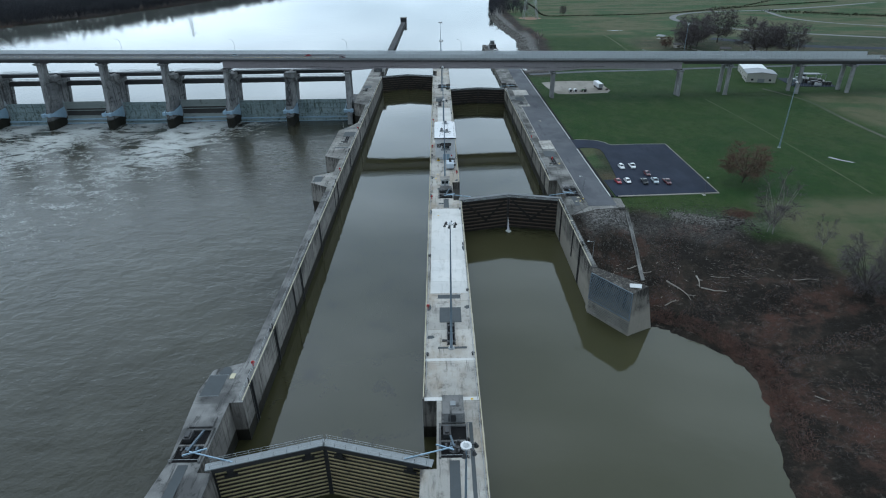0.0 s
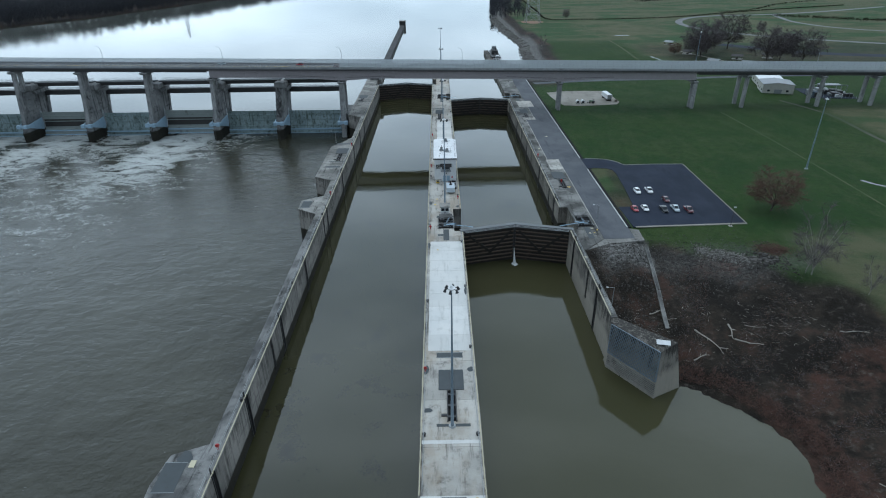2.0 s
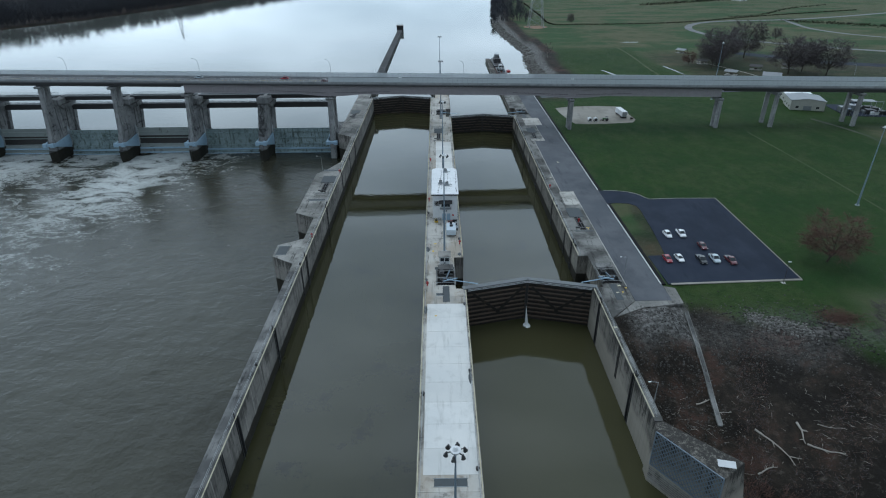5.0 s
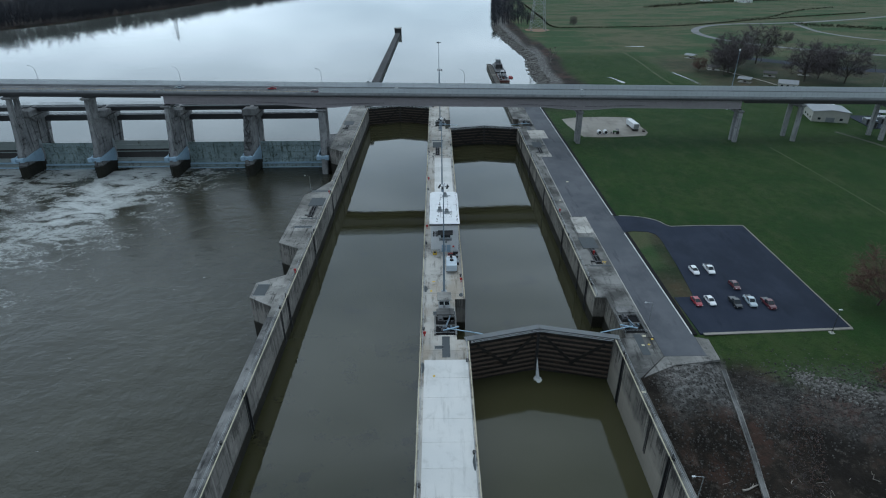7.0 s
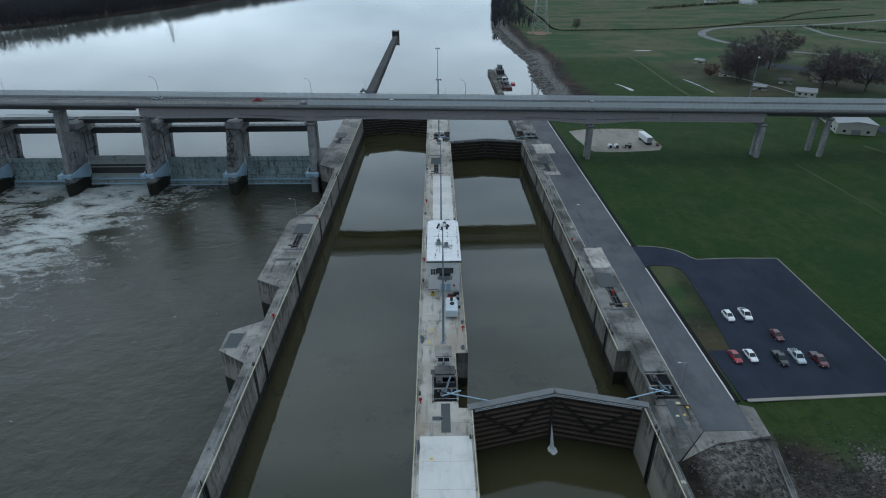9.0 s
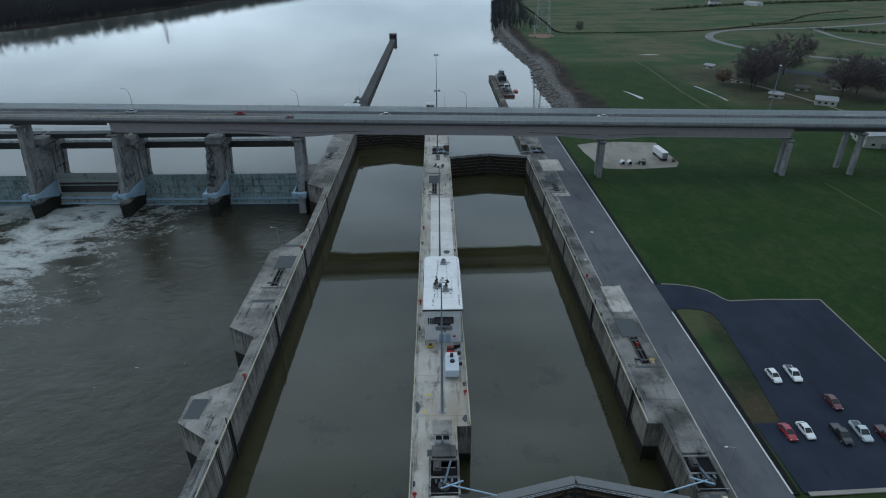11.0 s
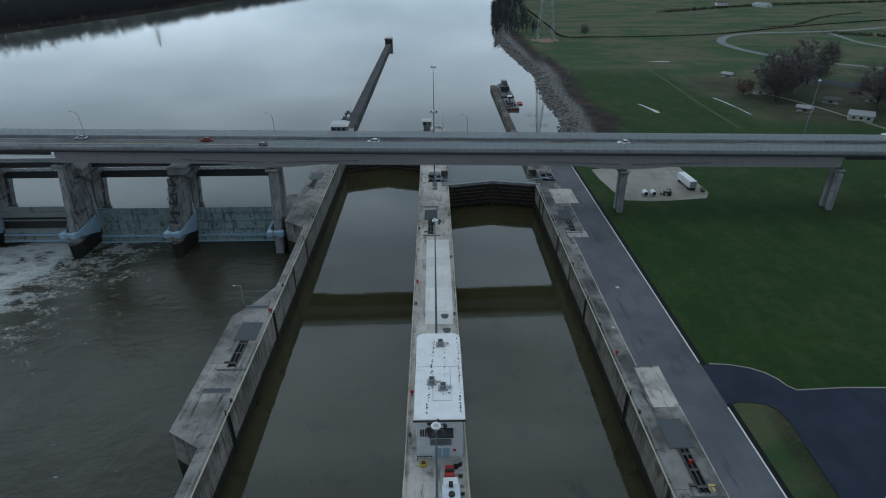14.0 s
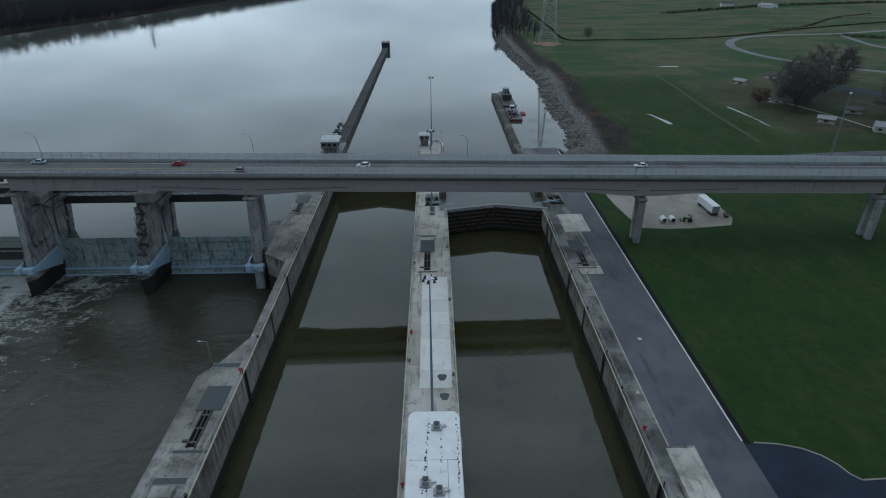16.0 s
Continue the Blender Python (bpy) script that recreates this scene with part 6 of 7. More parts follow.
M_ROCK = stone_mat("grey_riprap", (0.075, 0.07, 0.062), (0.25, 0.24, 0.225))
M_ROCKD = stone_mat("dark_riprap", (0.035, 0.032, 0.03), (0.13, 0.122, 0.112))
rocks(2600, 1, lambda r: (62 + 36 * r.random(), 166 + r.gauss(0, 5.5)), 0.1, 0.32, M_ROCKD, "grey broken riprap at the top of the bank")
rocks(900, 2, lambda r: (lambda u: (75 + 12 * u + r.gauss(0, 0.7), 172.4 - 7.0 * u + r.gauss(0, 1.5)))(r.random()), 0.14, 0.45, M_ROCK, "pale heap of broken stone on the bank")
rocks(70, 8, lambda r: (r.gauss(91, 2.2), r.gauss(164.6, 1.4)), 0.5, 1.1, M_ROCKD, "dark boulders at the top of the bank")
rocks(1400, 3, lambda r: (43 + 17 * r.random(), 140 + 36 * r.random()), 0.1, 0.32, M_ROCKD, "dark broken stone behind the wall")
rocks(2200, 6, lambda r: ((lambda u, v: (SHORE_UP[2][0] + 10 * v + np.interp(u, [437, 466, 532, 588, 660, 726, 820], [0, 6, 5, 12, 7, 4, 3]), u))(440 + 380 * r.random(), r.random() ** 0.8)), 0.5, 1.4, M_ROCK, "grey riprap along the upstream bank")

M_DRIFT = paint("bleached_driftwood", (0.36, 0.33, 0.29), 0.9, 0.0, (0.16, 0.14, 0.12), 0.4)


def driftwood(x, y, length, az, r, label="bleached driftwood log on the dark bank", fork=True):
    rng = random.Random(int(x * 31 + y * 17))
    g = Geo()
    p, a = Vector((x, y, land_z(x, y) + r * 0.6)), radians(az)
    for i in range(5):
        q = Vector((p.x + length / 5 * math.cos(a), p.y + length / 5 * math.sin(a), 0))
        q.z = land_z(q.x, q.y) + r * 0.7
        g.tube(p, q, r * (1 - i * 0.14), r * (1 - (i + 1) * 0.14), 6)
        if fork and i in (1, 3):
            b = a + rng.choice((-1, 1)) * rng.uniform(0.5, 1.0)
            e = q + Vector((math.cos(b), math.sin(b), 0.25)) * length * 0.22
            g.tube(q, e, r * 0.5, r * 0.2, 5)
        p, a = q, a + rng.uniform(-0.35, 0.35)
    return solid("driftwood", g, M_DRIFT, label, "driftwood", group="driftwood logs")


for x, y, L, az, r in ((63.6, 142.3, 9.5, -48, 0.24), (72.4, 143, 5.0, -95, 0.26), (72.0, 138.0, 6.5, -50, 0.22), (60.2, 133, 4, 10, 0.18), (54.6, 150, 4.5, 0, 0.22), (57.5, 148, 3.5, -30, 0.15), (76, 142, 5, -40, 0.1),
                       (80, 96, 3, -60, 0.1), (96, 136, 6, -30, 0.12)):
    driftwood(x, y, L, az, r)


def sticks(count, seed, pick, mat, label, lmin=0.6, lmax=2.4, up=0.15, r=0.05):
    rng, g = random.Random(seed), Geo()
    xs, ys = zip(*[pick(rng) for _ in range(count)])
    zs = land_height(xs, ys)[0]
    for x, y, z in zip(xs, ys, zs):
        L, a = rng.uniform(lmin, lmax), rng.uniform(0, 6.28)
        dz = rng.uniform(0, up) * L
        g.tube((x, y, z + 0.02), (x + L * math.cos(a), y + L * math.sin(a), z + 0.1 + dz), r, r * 0.4, 3, caps=False)
    return solid("brush", g, mat, label, "brush", kind="stuff")


def along_shore(r, lo, hi):
    u = r.random()
    k = 4 + u * 5.99
    i = int(k)
    (ax_, ay_), (bx_, by_) = SHORE[i], SHORE[i + 1]
    t = k - i
    x, y = ax_ + (bx_ - ax_) * t, ay_ + (by_ - ay_) * t
    d = Vector((bx_ - ax_, by_ - ay_)).normalized()
    off = lo + (hi - lo) * r.random()
    return x + d.y * off, y - d.x * off


sticks(260, 3, lambda r: along_shore(r, 0.5, 34), M_DRIFT, "scattered bleached sticks and drift on the bank", 0.2, 0.8, 0.12, 0.03)
sticks(4200, 4, lambda r: along_shore(r, 0.0, 38), M_REDTWIG, "reddish dead weeds on the bank", 0.2, 0.7, 0.9, 0.035)
sticks(4200, 5, lambda r: along_shore(r, -0.2, 40), M_TWIG, "dark dead brush on the bank", 0.2, 0.9, 0.8, 0.035)
sticks(3200, 12, lambda r: along_shore(r, -0.1, 4.5), M_REDTWIG, "low dark red shrubs fringing the water", 0.5, 1.3, 1.1, 0.035)
sticks(900, 9, lambda r: (r.gauss(96.5, 2.4), r.gauss(170.5, 1.8)), M_REDTWIG, "heap of reddish dead brush", 0.4, 1.4, 0.9, 0.04)
sticks(150, 6, lambda r: (45 + 50 * r.random(), 133 + 18 * r.random()), M_DRIFT, "drift line of bleached sticks", 0.4, 2.2, 0.1, 0.05)

# concrete drain chute down the bank
st = thing("drain_chute", "long narrow concrete drain chute down the bank", "drain chute")
for i in range(24):
    ends = []
    for u in (i / 24, (i + 1) / 24 - 0.001):
        x, y = 61 - 3.6 * u, 175.5 - 31.5 * u
        ends.append((x, y, float(land_height([x], [y], False)[0][0]) + 0.28))
    (xa, ya, za), (xb, yb, zb) = ends
    part("channel_slab", Geo().beam((xa, ya, za), (xb, yb, zb), 0.8, 0.3), M_MUDDY, st)
    for off in (-0.45, 0.45):
        part("side_kerb", Geo().beam((xa + off, ya, za + 0.1), (xb + off, yb, zb + 0.1), 0.14, 0.46), M_APRON, st)

# ---- lattice armour on the prow ----
lat = thing("armour_lattice", "steel diamond lattice bolted to the prow", "lattice")


def prow_pt(u, v, out=0.14):
    a = Vector((39.2, 134.6, 0)).lerp(Vector((47.2, 123.4, 0)), u)
    b = Vector((39.0, 133.9, BED)).lerp(Vector((47.1, 122.3, BED)), u)
    return a.lerp(b, v) + Vector((-0.83, -0.56, 0)) * out


VM = 0.5
for k in range(-8, 18):
    for sgn in (1, -1):
        u0, u1 = k / 17, k / 17 + sgn * 0.42
        ua, ub = u0, u1
        va, vb = 0.02, VM
        if sgn < 0:
            ua, ub = k / 17 + 0.42, k / 17
        lo, hi = 0.0, 1.0
        du, dv = ub - ua, vb - va
        t0, t1 = 0.0, 1.0
        for edge, sign in ((0.02, 1), (0.98, -1)):
            f0, f1 = sign * (ua - edge), sign * (ub - edge)
            if f0 < 0 and f1 < 0:
                t0 = t1 = 0
            elif f0 < 0:
                t0 = max(t0, f0 / (f0 - f1))
            elif f1 < 0:
                t1 = min(t1, f0 / (f0 - f1))
        if t1 - t0 > 0.06:
            part("lattice_bar", Geo().beam(prow_pt(ua + du * t0, va + dv * t0), prow_pt(ua + du * t1, va + dv * t1), 0.13, 0.14), M_LATTICE, lat)
for v in (0.012, VM + 0.01):
    part("border_bar", Geo().beam(prow_pt(0.01, v), prow_pt(0.99, v), 0.2, 0.22), M_LATTICE, lat)
for u in (0.01, 0.99):
    part("border_bar", Geo().beam(prow_pt(u, 0.01), prow_pt(u, VM), 0.2, 0.22), M_LATTICE, lat)
for k in range(7):
    v = 0.56 + k * 0.03
    part("rubbing_strip", Geo().beam(prow_pt(0.01, v, 0.1), prow_pt(0.99, v, 0.1), 0.14, 0.16), M_APRON, lat)
sg = thing("marker_board", "pale marker board lying on the prow", "board", at=(48.4, 125.9, 0.0), rz=-12)
part("panel", Geo().put([(-1.5, -0.55, 0.5), (1.5, -0.55, 0.5), (1.5, 0.55, 1.0), (-1.5, 0.55, 1.0), (-1.5, -0.55, 0.42), (1.5, -0.55, 0.42), (1.5, 0.55, 0.92), (-1.5, 0.55, 0.92)],
                        [(0, 1, 2, 3), (7, 6, 5, 4), (0, 4, 5, 1), (1, 5, 6, 2), (2, 6, 7, 3), (3, 7, 4, 0)]), M_WHITE, sg, "pale blue-white panel")
for sx in (-1.2, 1.1):
    part("leg", Geo().box(sx, sx + 0.1, 0.3, 0.4, 0, 0.85), M_GALV, sg)
    part("leg", Geo().box(sx, sx + 0.1, -0.4, -0.3, 0, 0.5), M_GALV, sg)


# ---- vehicles ----
def car_paint(name, color):
    n = Nodes(name)
    n.bsdf.inputs["Coat Weight"].default_value = 0.6
    k = n.mix(n.math("MULTIPLY", n.noise(2.0, 4), 0.2), color, tuple(c * 0.7 for c in color))
    return n.done(k, 0.35)


CAR = {"white": car_paint("car_white", (0.75, 0.76, 0.77)), "red": car_paint("car_red", (0.30, 0.02, 0.03)), "maroon": car_paint("car_maroon", (0.10, 0.018, 0.025)),
       "black": car_paint("car_black", (0.012, 0.014, 0.016)), "silver": car_paint("car_silver", (0.45, 0.52, 0.56))}
M_LIGHT = paint("lamp_glass", (0.7, 0.7, 0.68), 0.2, amount=0.0)
M_TAIL = paint("tail_glass", (0.35, 0.02, 0.02), 0.25, amount=0.0)
TYRE = Geo().tube((-0.11, 0, 0), (0.11, 0, 0), 0.34, 0.34, 16).mesh("tyre", M_BLACK)
RIM = Geo().tube((-0.115, 0, 0), (0.115, 0, 0), 0.2, 0.2, 10).mesh("rim", M_GALV)


def hull(rings):
    """Rings (y, half width low, half width high, z low, z high) skinned into one body."""
    g = Geo()
    for y, wl, wh, zl, zh in rings:
        g.v += [(-wl, y, zl), (wl, y, zl), (wl, y, zl + (zh - zl) * 0.55), (wh, y, zh), (-wh, y, zh), (-wl, y, zl + (zh - zl) * 0.55)]
    for i in range(len(rings) - 1):
        g.f += [(i * 6 + j, i * 6 + (j + 1) % 6, i * 6 + 6 + (j + 1) % 6, i * 6 + 6 + j) for j in range(6)]
    k = (len(rings) - 1) * 6
    g.f += [(5, 4, 3, 2, 1, 0), tuple(range(k, k + 6))]
    return g


def car(x, y, z, heading, colour, kind, label, group="parked cars"):
    """heading: degrees, 0 has its nose towards +y."""
    c = thing({"pickup": "pickup_truck"}.get(kind, "car"), label, {"pickup": "pickup truck"}.get(kind, "car"), at=(x, y, z), rz=heading, group=group)
    c.scale = (0.9, 0.9, 0.9)
    m = CAR[colour]
    if kind == "pickup":
        L, W = 2.8, 0.98
        part("body", hull([(-L, .9, .88, .5, .95), (-L + .1, W, .94, .42, 1.02), (-0.4, W, .94, .38, 1.04), (1.2, W, .94, .36, 1.06), (2.3, W, .9, .36, 1.02), (2.75, .9, .82, .42, .85)]), m, c)
        rings = [(-0.75, .9, .72, 1.0, 1.72), (-0.55, .93, .76, 1.0, 1.78), (0.5, .93, .76, 1.0, 1.8), (1.35, .92, .74, 1.0, 1.12)]
        part("bed", Geo().box(-.8, .8, -L + .2, -.85, 1.045, 1.065), CAR["black"], c, "dark open load bed")
    else:
        s = 0.15 if kind == "suv" else 0.0
        L, W = 2.35, 0.92
        part("body", hull([(-L, .8, .74, .42, .78), (-L + .2, W, .86, .34, .92 + s), (-.6, W, .88, .3, .94 + s), (1.0, W, .88, .3, .92 + s), (1.9, W, .84, .32, .8 + s), (L, .8, .7, .4, .66)]), m, c)
        rings = [(-1.9 - s, .82, .66, .88 + s, .95 + s), (-1.2 - 2 * s, .84, .64, .9 + s, 1.42 + s), (0.1, .84, .64, .9 + s, 1.46 + s), (1.05, .84, .66, .9 + s, .95 + s)]
    part("cabin_glass", hull(rings), M_GLASS, c, "dark tinted windows")
    (yr, _, wr, _, zr), (yf, _, wf, _, zf) = rings[1], rings[2]
    part("roof", Geo().prism([(-wr - .03, yr - .06), (wr + .03, yr - .06), (wf + .03, yf + .06), (-wf - .03, yf + .06)], zf - .05, zf + .05), m, c, bevel=0.03)
    for sx in (-1, 1):
        for (y0, w0, _, z0, _), (y1, _, w1, _, z1) in ((rings[0], rings[1]), (rings[3], rings[2]), ((0.5 * (yr + yf), rings[1][1], 0, rings[1][3], 0), (0.5 * (yr + yf), 0, wr, 0, zr))):
            part("pillar", Geo().beam((sx * (w0 - .01), y0, z0), (sx * (w1 + .02), y1, z1), 0.1, 0.1), m, c)
    for sx in (-1, 1):
        part("headlight", Geo().box(*sorted((sx * .78, sx * .5)), L - .12, L - .02, .58, .74), M_LIGHT, c)
        part("tail_light", Geo().box(*sorted((sx * .8, sx * .6)), -L - .01, -L + .06, .6, .8), M_TAIL, c)
        for wy in (-1.42, 1.42):
            w = part("wheel", TYRE, None, c)
            w.location = (sx * (W - .1), wy * L / 2.35, .34)
            part("rim", RIM, None, w)
    return c


for x, y, col, kind, lab in ((70.6, 216.0, "white", "suv", "white hatchback parked on dark asphalt"), (75.1, 216.6, "white", "pickup", "white pickup with a dark load bed"), (78.3, 208.0, "maroon", "sedan", "dark red sedan parked on asphalt"),
                             (64.9, 200.3, "red", "sedan", "red sedan parked on asphalt"), (68.5, 200.6, "white", "sedan", "white sedan parked on asphalt"), (74.5, 199.5, "black", "pickup", "black pickup parked on asphalt"),
                             (78.6, 200.1, "silver", "pickup", "silver pickup parked on asphalt"), (82.7, 198.9, "maroon", "pickup", "dark red pickup parked on asphalt")):
    car(x, y, 0.0, 180 + (x * 7 % 5 - 2), col, kind, lab)
for x, y, h, col, kind, lab in ((-120.3, 347.6, 90, "silver", "sedan", "silver car on the bridge"), (-77.4, 346.4, 90, "red", "sedan", "red car on the bridge"), (-56.1, 340.6, -90, "maroon", "suv", "dark red car on the bridge"),
                                (-20.5, 345.6, 90, "white", "suv", "white car on the bridge"), (66, 346.6, 90, "white", "sedan", "white car on the bridge")):
    car(x, y, deck_z(x) + 0.02, h, col, kind, lab, "cars on the bridge")


# ---- yard under the bridge ----
ct = thing("box_trailer", "white box trailer on gravel", "trailer", at=(97.8, 361.2, 0), rz=3)
part("box", Geo().box(-1.4, 1.4, -5.4, 5.4, 1.0, 3.6), M_WHITE, ct, bevel=0.1)
for y in (-4.6, -3.4, 3.8):
    part("axle", Geo().tube((-1.3, y, 0.5), (1.3, y, 0.5), 0.5, 0.5, 12), M_BLACK, ct)
part("door", Geo().box(-1.2, 1.2, -5.44, -5.38, 1.1, 3.5), M_GALV, ct)
for x in (78.6, 81.6):
    t = thing("storage_tank", "white round storage tank on the gravel", "tank", at=(x, 351.6, 0), group="storage tanks")
    part("shell", Geo().tube((0, -1.2, 1.0), (0, 1.2, 1.0), 0.95, 0.95, 16), M_WHITE, t)
    part("cradle", Geo().box(-0.8, 0.8, -0.9, -0.6, 0, 0.5).box(-0.8, 0.8, 0.6, 0.9, 0, 0.5), M_STEELD, t)
    part("end_cap", Geo().tube((0, -1.24, 1.0), (0, -1.2, 1.0), 0.7, 0.75, 14), M_BLACK, t)
M_GREEN = paint("tractor_green", (0.03, 0.10, 0.03), 0.5)
tc = thing("tractor", "small green tractor on the gravel", "tractor", at=(87.3, 351.6, 0), rz=70)
part("body", Geo().box(-0.5, 0.5, -0.6, 1.9, 0.8, 1.5), M_GREEN, tc, bevel=0.1)
part("canopy", Geo().box(-0.7, 0.7, -0.8, 0.6, 2.3, 2.4).box(-0.6, -0.5, -0.7, -0.6, 1.2, 2.3).box(0.5, 0.6, -0.7, -0.6, 1.2, 2.3), M_STEELD, tc)
for sx in (-0.85, 0.55):
    part("rear_wheel", Geo().tube((sx, -0.4, 0.75), (sx + 0.3, -0.4, 0.75), 0.75, 0.75, 16), M_BLACK, tc)
    part("front_wheel", Geo().tube((sx + 0.05, 1.5, 0.42), (sx + 0.25, 1.5, 0.42), 0.42, 0.42, 14), M_BLACK, tc)
part("loader", Geo().box(-0.9, 0.9, 2.3, 2.9, 0.2, 0.7), M_STEELD, tc, bevel=0.1)
pile = thing("timber_pile", "dark heap of timber beside the trailer", "timber pile", at=(102.4, 355.5, 0))
for i in range(10):
    part("timber", Geo().beam((-1.6 + 0.3 * (i % 5), -1.5, 0.25 + 0.3 * (i // 5)), (-0.6 + 0.35 * (i % 5), 1.6, 0.25 + 0.3 * (i // 5)), 0.26, 0.26), M_BARK, pile)
lp = thing("lamp_post", "slim dark lamp post at the lot edge", "lamp post", at=(91.6, 187.0, -0.1))
part("pole", Geo().tube((0, 0, 0), (0, 0, 6.5), 0.09, 0.06, 8), M_STEELD, lp)
part("lamp", Geo().box(-0.3, 0.5, -0.15, 0.15, 6.45, 6.62), M_WHITE, lp, bevel=0.03)
part("foot", Geo().box(-0.5, 0.5, -0.5, 0.5, -0.3, 0.15), M_DECK, lp)

# ---- buildings beyond the bridge ----
M_CREAM = paint("cream_metal_siding", (0.46, 0.45, 0.40), 0.5, 0.0, (0.3, 0.29, 0.26), 0.2)
M_GREYROOF = paint("grey_metal_roof", (0.24, 0.255, 0.27), 0.5, 0.2, (0.16, 0.16, 0.16), 0.3)
M_SHINGLE = paint("dark_shingle", (0.11, 0.105, 0.11), 0.9, 0.0, (0.06, 0.06, 0.06), 0.4)


def gabled(name, at, rz, w, d, h, ridge, wall, roofm, label, openings=True):
    """Ridge along local y."""
    b = thing(name, label, "building", at=at, rz=rz)
    part("wall", Geo().put([(-w / 2, -d / 2, 0), (w / 2, -d / 2, 0), (w / 2, -d / 2, h), (0, -d / 2, h + ridge), (-w / 2, -d / 2, h), (-w / 2, d / 2, 0), (w / 2, d / 2, 0), (w / 2, d / 2, h), (0, d / 2, h + ridge), (-w / 2, d / 2, h)],
                           [(0, 1, 2, 3, 4), (9, 8, 7, 6, 5), (0, 5, 6, 1), (1, 6, 7, 2), (4, 9, 5, 0), (2, 7, 8, 3), (3, 8, 9, 4)]), wall, b)
    for sx in (-1, 1):
        e = 0.4
        x1, z1 = sx * (w / 2 + e), h - ridge * e / (w / 2)
        part("roof", Geo().put([(0, -d / 2 - e, h + ridge + .02), (x1, -d / 2 - e, z1 + .02), (x1, d / 2 + e, z1 + .02), (0, d / 2 + e, h + ridge + .02), (0, -d / 2 - e, h + ridge + .2), (x1, -d / 2 - e, z1 + .2), (x1, d / 2 + e, z1 + .2), (0, d / 2 + e, h + ridge + .2)],
                               [(0, 1, 2, 3), (7, 6, 5, 4), (0, 4, 5, 1), (1, 5, 6, 2), (2, 6, 7, 3), (3, 7, 4, 0)]), roofm, b)
    if openings:
        part("door", Geo().box(-w * .12, w * .12, -d / 2 - .05, -d / 2 + .05, 0, min(2.4, h * .8)), M_STEELG, b)
        for sx in (-w * .3, w * .3):
            part("window", Geo().box(sx - .7, sx + .7, -d / 2 - .05, -d / 2 + .05, 1.1, min(2.2, h * .75)), M_GLASS, b)
        for k in range(3):
            y = -d * .3 + k * d * .3
            part("window", Geo().box(-w / 2 - .05, -w / 2 + .05, y - .7, y + .7, 1.1, min(2.2, h * .75)), M_GLASS, b)
    return b


gabled("workshop", (206, 377, -0.1), -17, 17, 16, 5.2, 1.0, M_CREAM, M_GREYROOF, "cream metal workshop with a grey roof")
gabled("workshop", (212, 398, -0.1), -17, 14, 24, 4.6, 0.9, M_CREAM, M_ROOFW, "long cream metal shed with a white roof")
gabled("house", (228, 453.5, -0.1), 60, 8, 11, 3.0, 1.8, M_CREAM, M_GREYROOF, "small cream house with a grey roof")
sub = thing("equipment_yard", "dark cluttered equipment yard behind a fence", "equipment yard", at=(232, 368, 0), rz=-8)
part("yard_slab", Geo().box(-13, 13, -13, 13, -0.2, 0.05), M_LOT, sub)
rng = random.Random(12)
for i in range(26):
    x, y, h = rng.uniform(-11, 11), rng.uniform(-11, 11), rng.uniform(1.2, 3.4)
    w, d = rng.uniform(0.6, 2.2), rng.uniform(0.6, 2.6)
    part("cabinet", Geo().box(x - w, x + w, y - d, y + d, 0.05, h), rng.choice((M_STEELD, M_STEELG, M_WHITE, M_MACH, M_STEELD)), sub, bevel=0.08)
for x in (-9, -3, 3, 9):
    part("frame_post", Geo().tube((x, -4, 0), (x, -4, 6), 0.15, 0.1, 6), M_GALV, sub)
part("frame_beam", Geo().box(-9.2, 9.2, -4.15, -3.85, 5.6, 5.9), M_GALV, sub)
part("shelter_roof", Geo().box(-2, 10, 3, 9, 4.0, 4.25), M_GREYROOF, sub)
for x in (-1.6, 9.6):
    for y in (3.4, 8.6):
        part("shelter_post", Geo().tube((x, y, 0), (x, y, 4.0), 0.12, 0.12, 6), M_GALV, sub)
for k in range(14):
    part("fence_post", Geo().tube((-13 + 2 * k, -13.2, 0), (-13 + 2 * k, -13.2, 2.2), 0.07, 0.07, 5), M_GALV, sub)


def pavilion(x, y, rz, roofm):
    p = thing("picnic_pavilion", "open picnic pavilion with a low gable roof", "pavilion", at=(x, y, -0.1), rz=rz, group="picnic pavilions")
    for sx in (-2.6, 2.6):
        for sy in (-3.6, 0, 3.6):
            part("post", Geo().tube((sx, sy, 0), (sx, sy, 2.4), 0.1, 0.1, 6), M_BARK, p)
    for sx in (-1, 1):
        part("roof", Geo().put([(0, -4.4, 3.5), (sx * 3.4, -4.4, 2.3), (sx * 3.4, 4.4, 2.3), (0, 4.4, 3.5), (0, -4.4, 3.65), (sx * 3.4, -4.4, 2.45), (sx * 3.4, 4.4, 2.45), (0, 4.4, 3.65)],
                               [(0, 1, 2, 3), (7, 6, 5, 4), (0, 4, 5, 1), (1, 5, 6, 2), (2, 6, 7, 3), (3, 7, 4, 0)]), roofm, p)
    part("floor_slab", Geo().box(-3, 3, -4, 4, -0.1, 0.12), M_DECK, p)
    part("table", Geo().box(-0.5, 0.5, -1.2, 1.2, 0.8, 0.88).box(-0.1, 0.1, -1, 1, 0.12, 0.8), M_BARK, p)


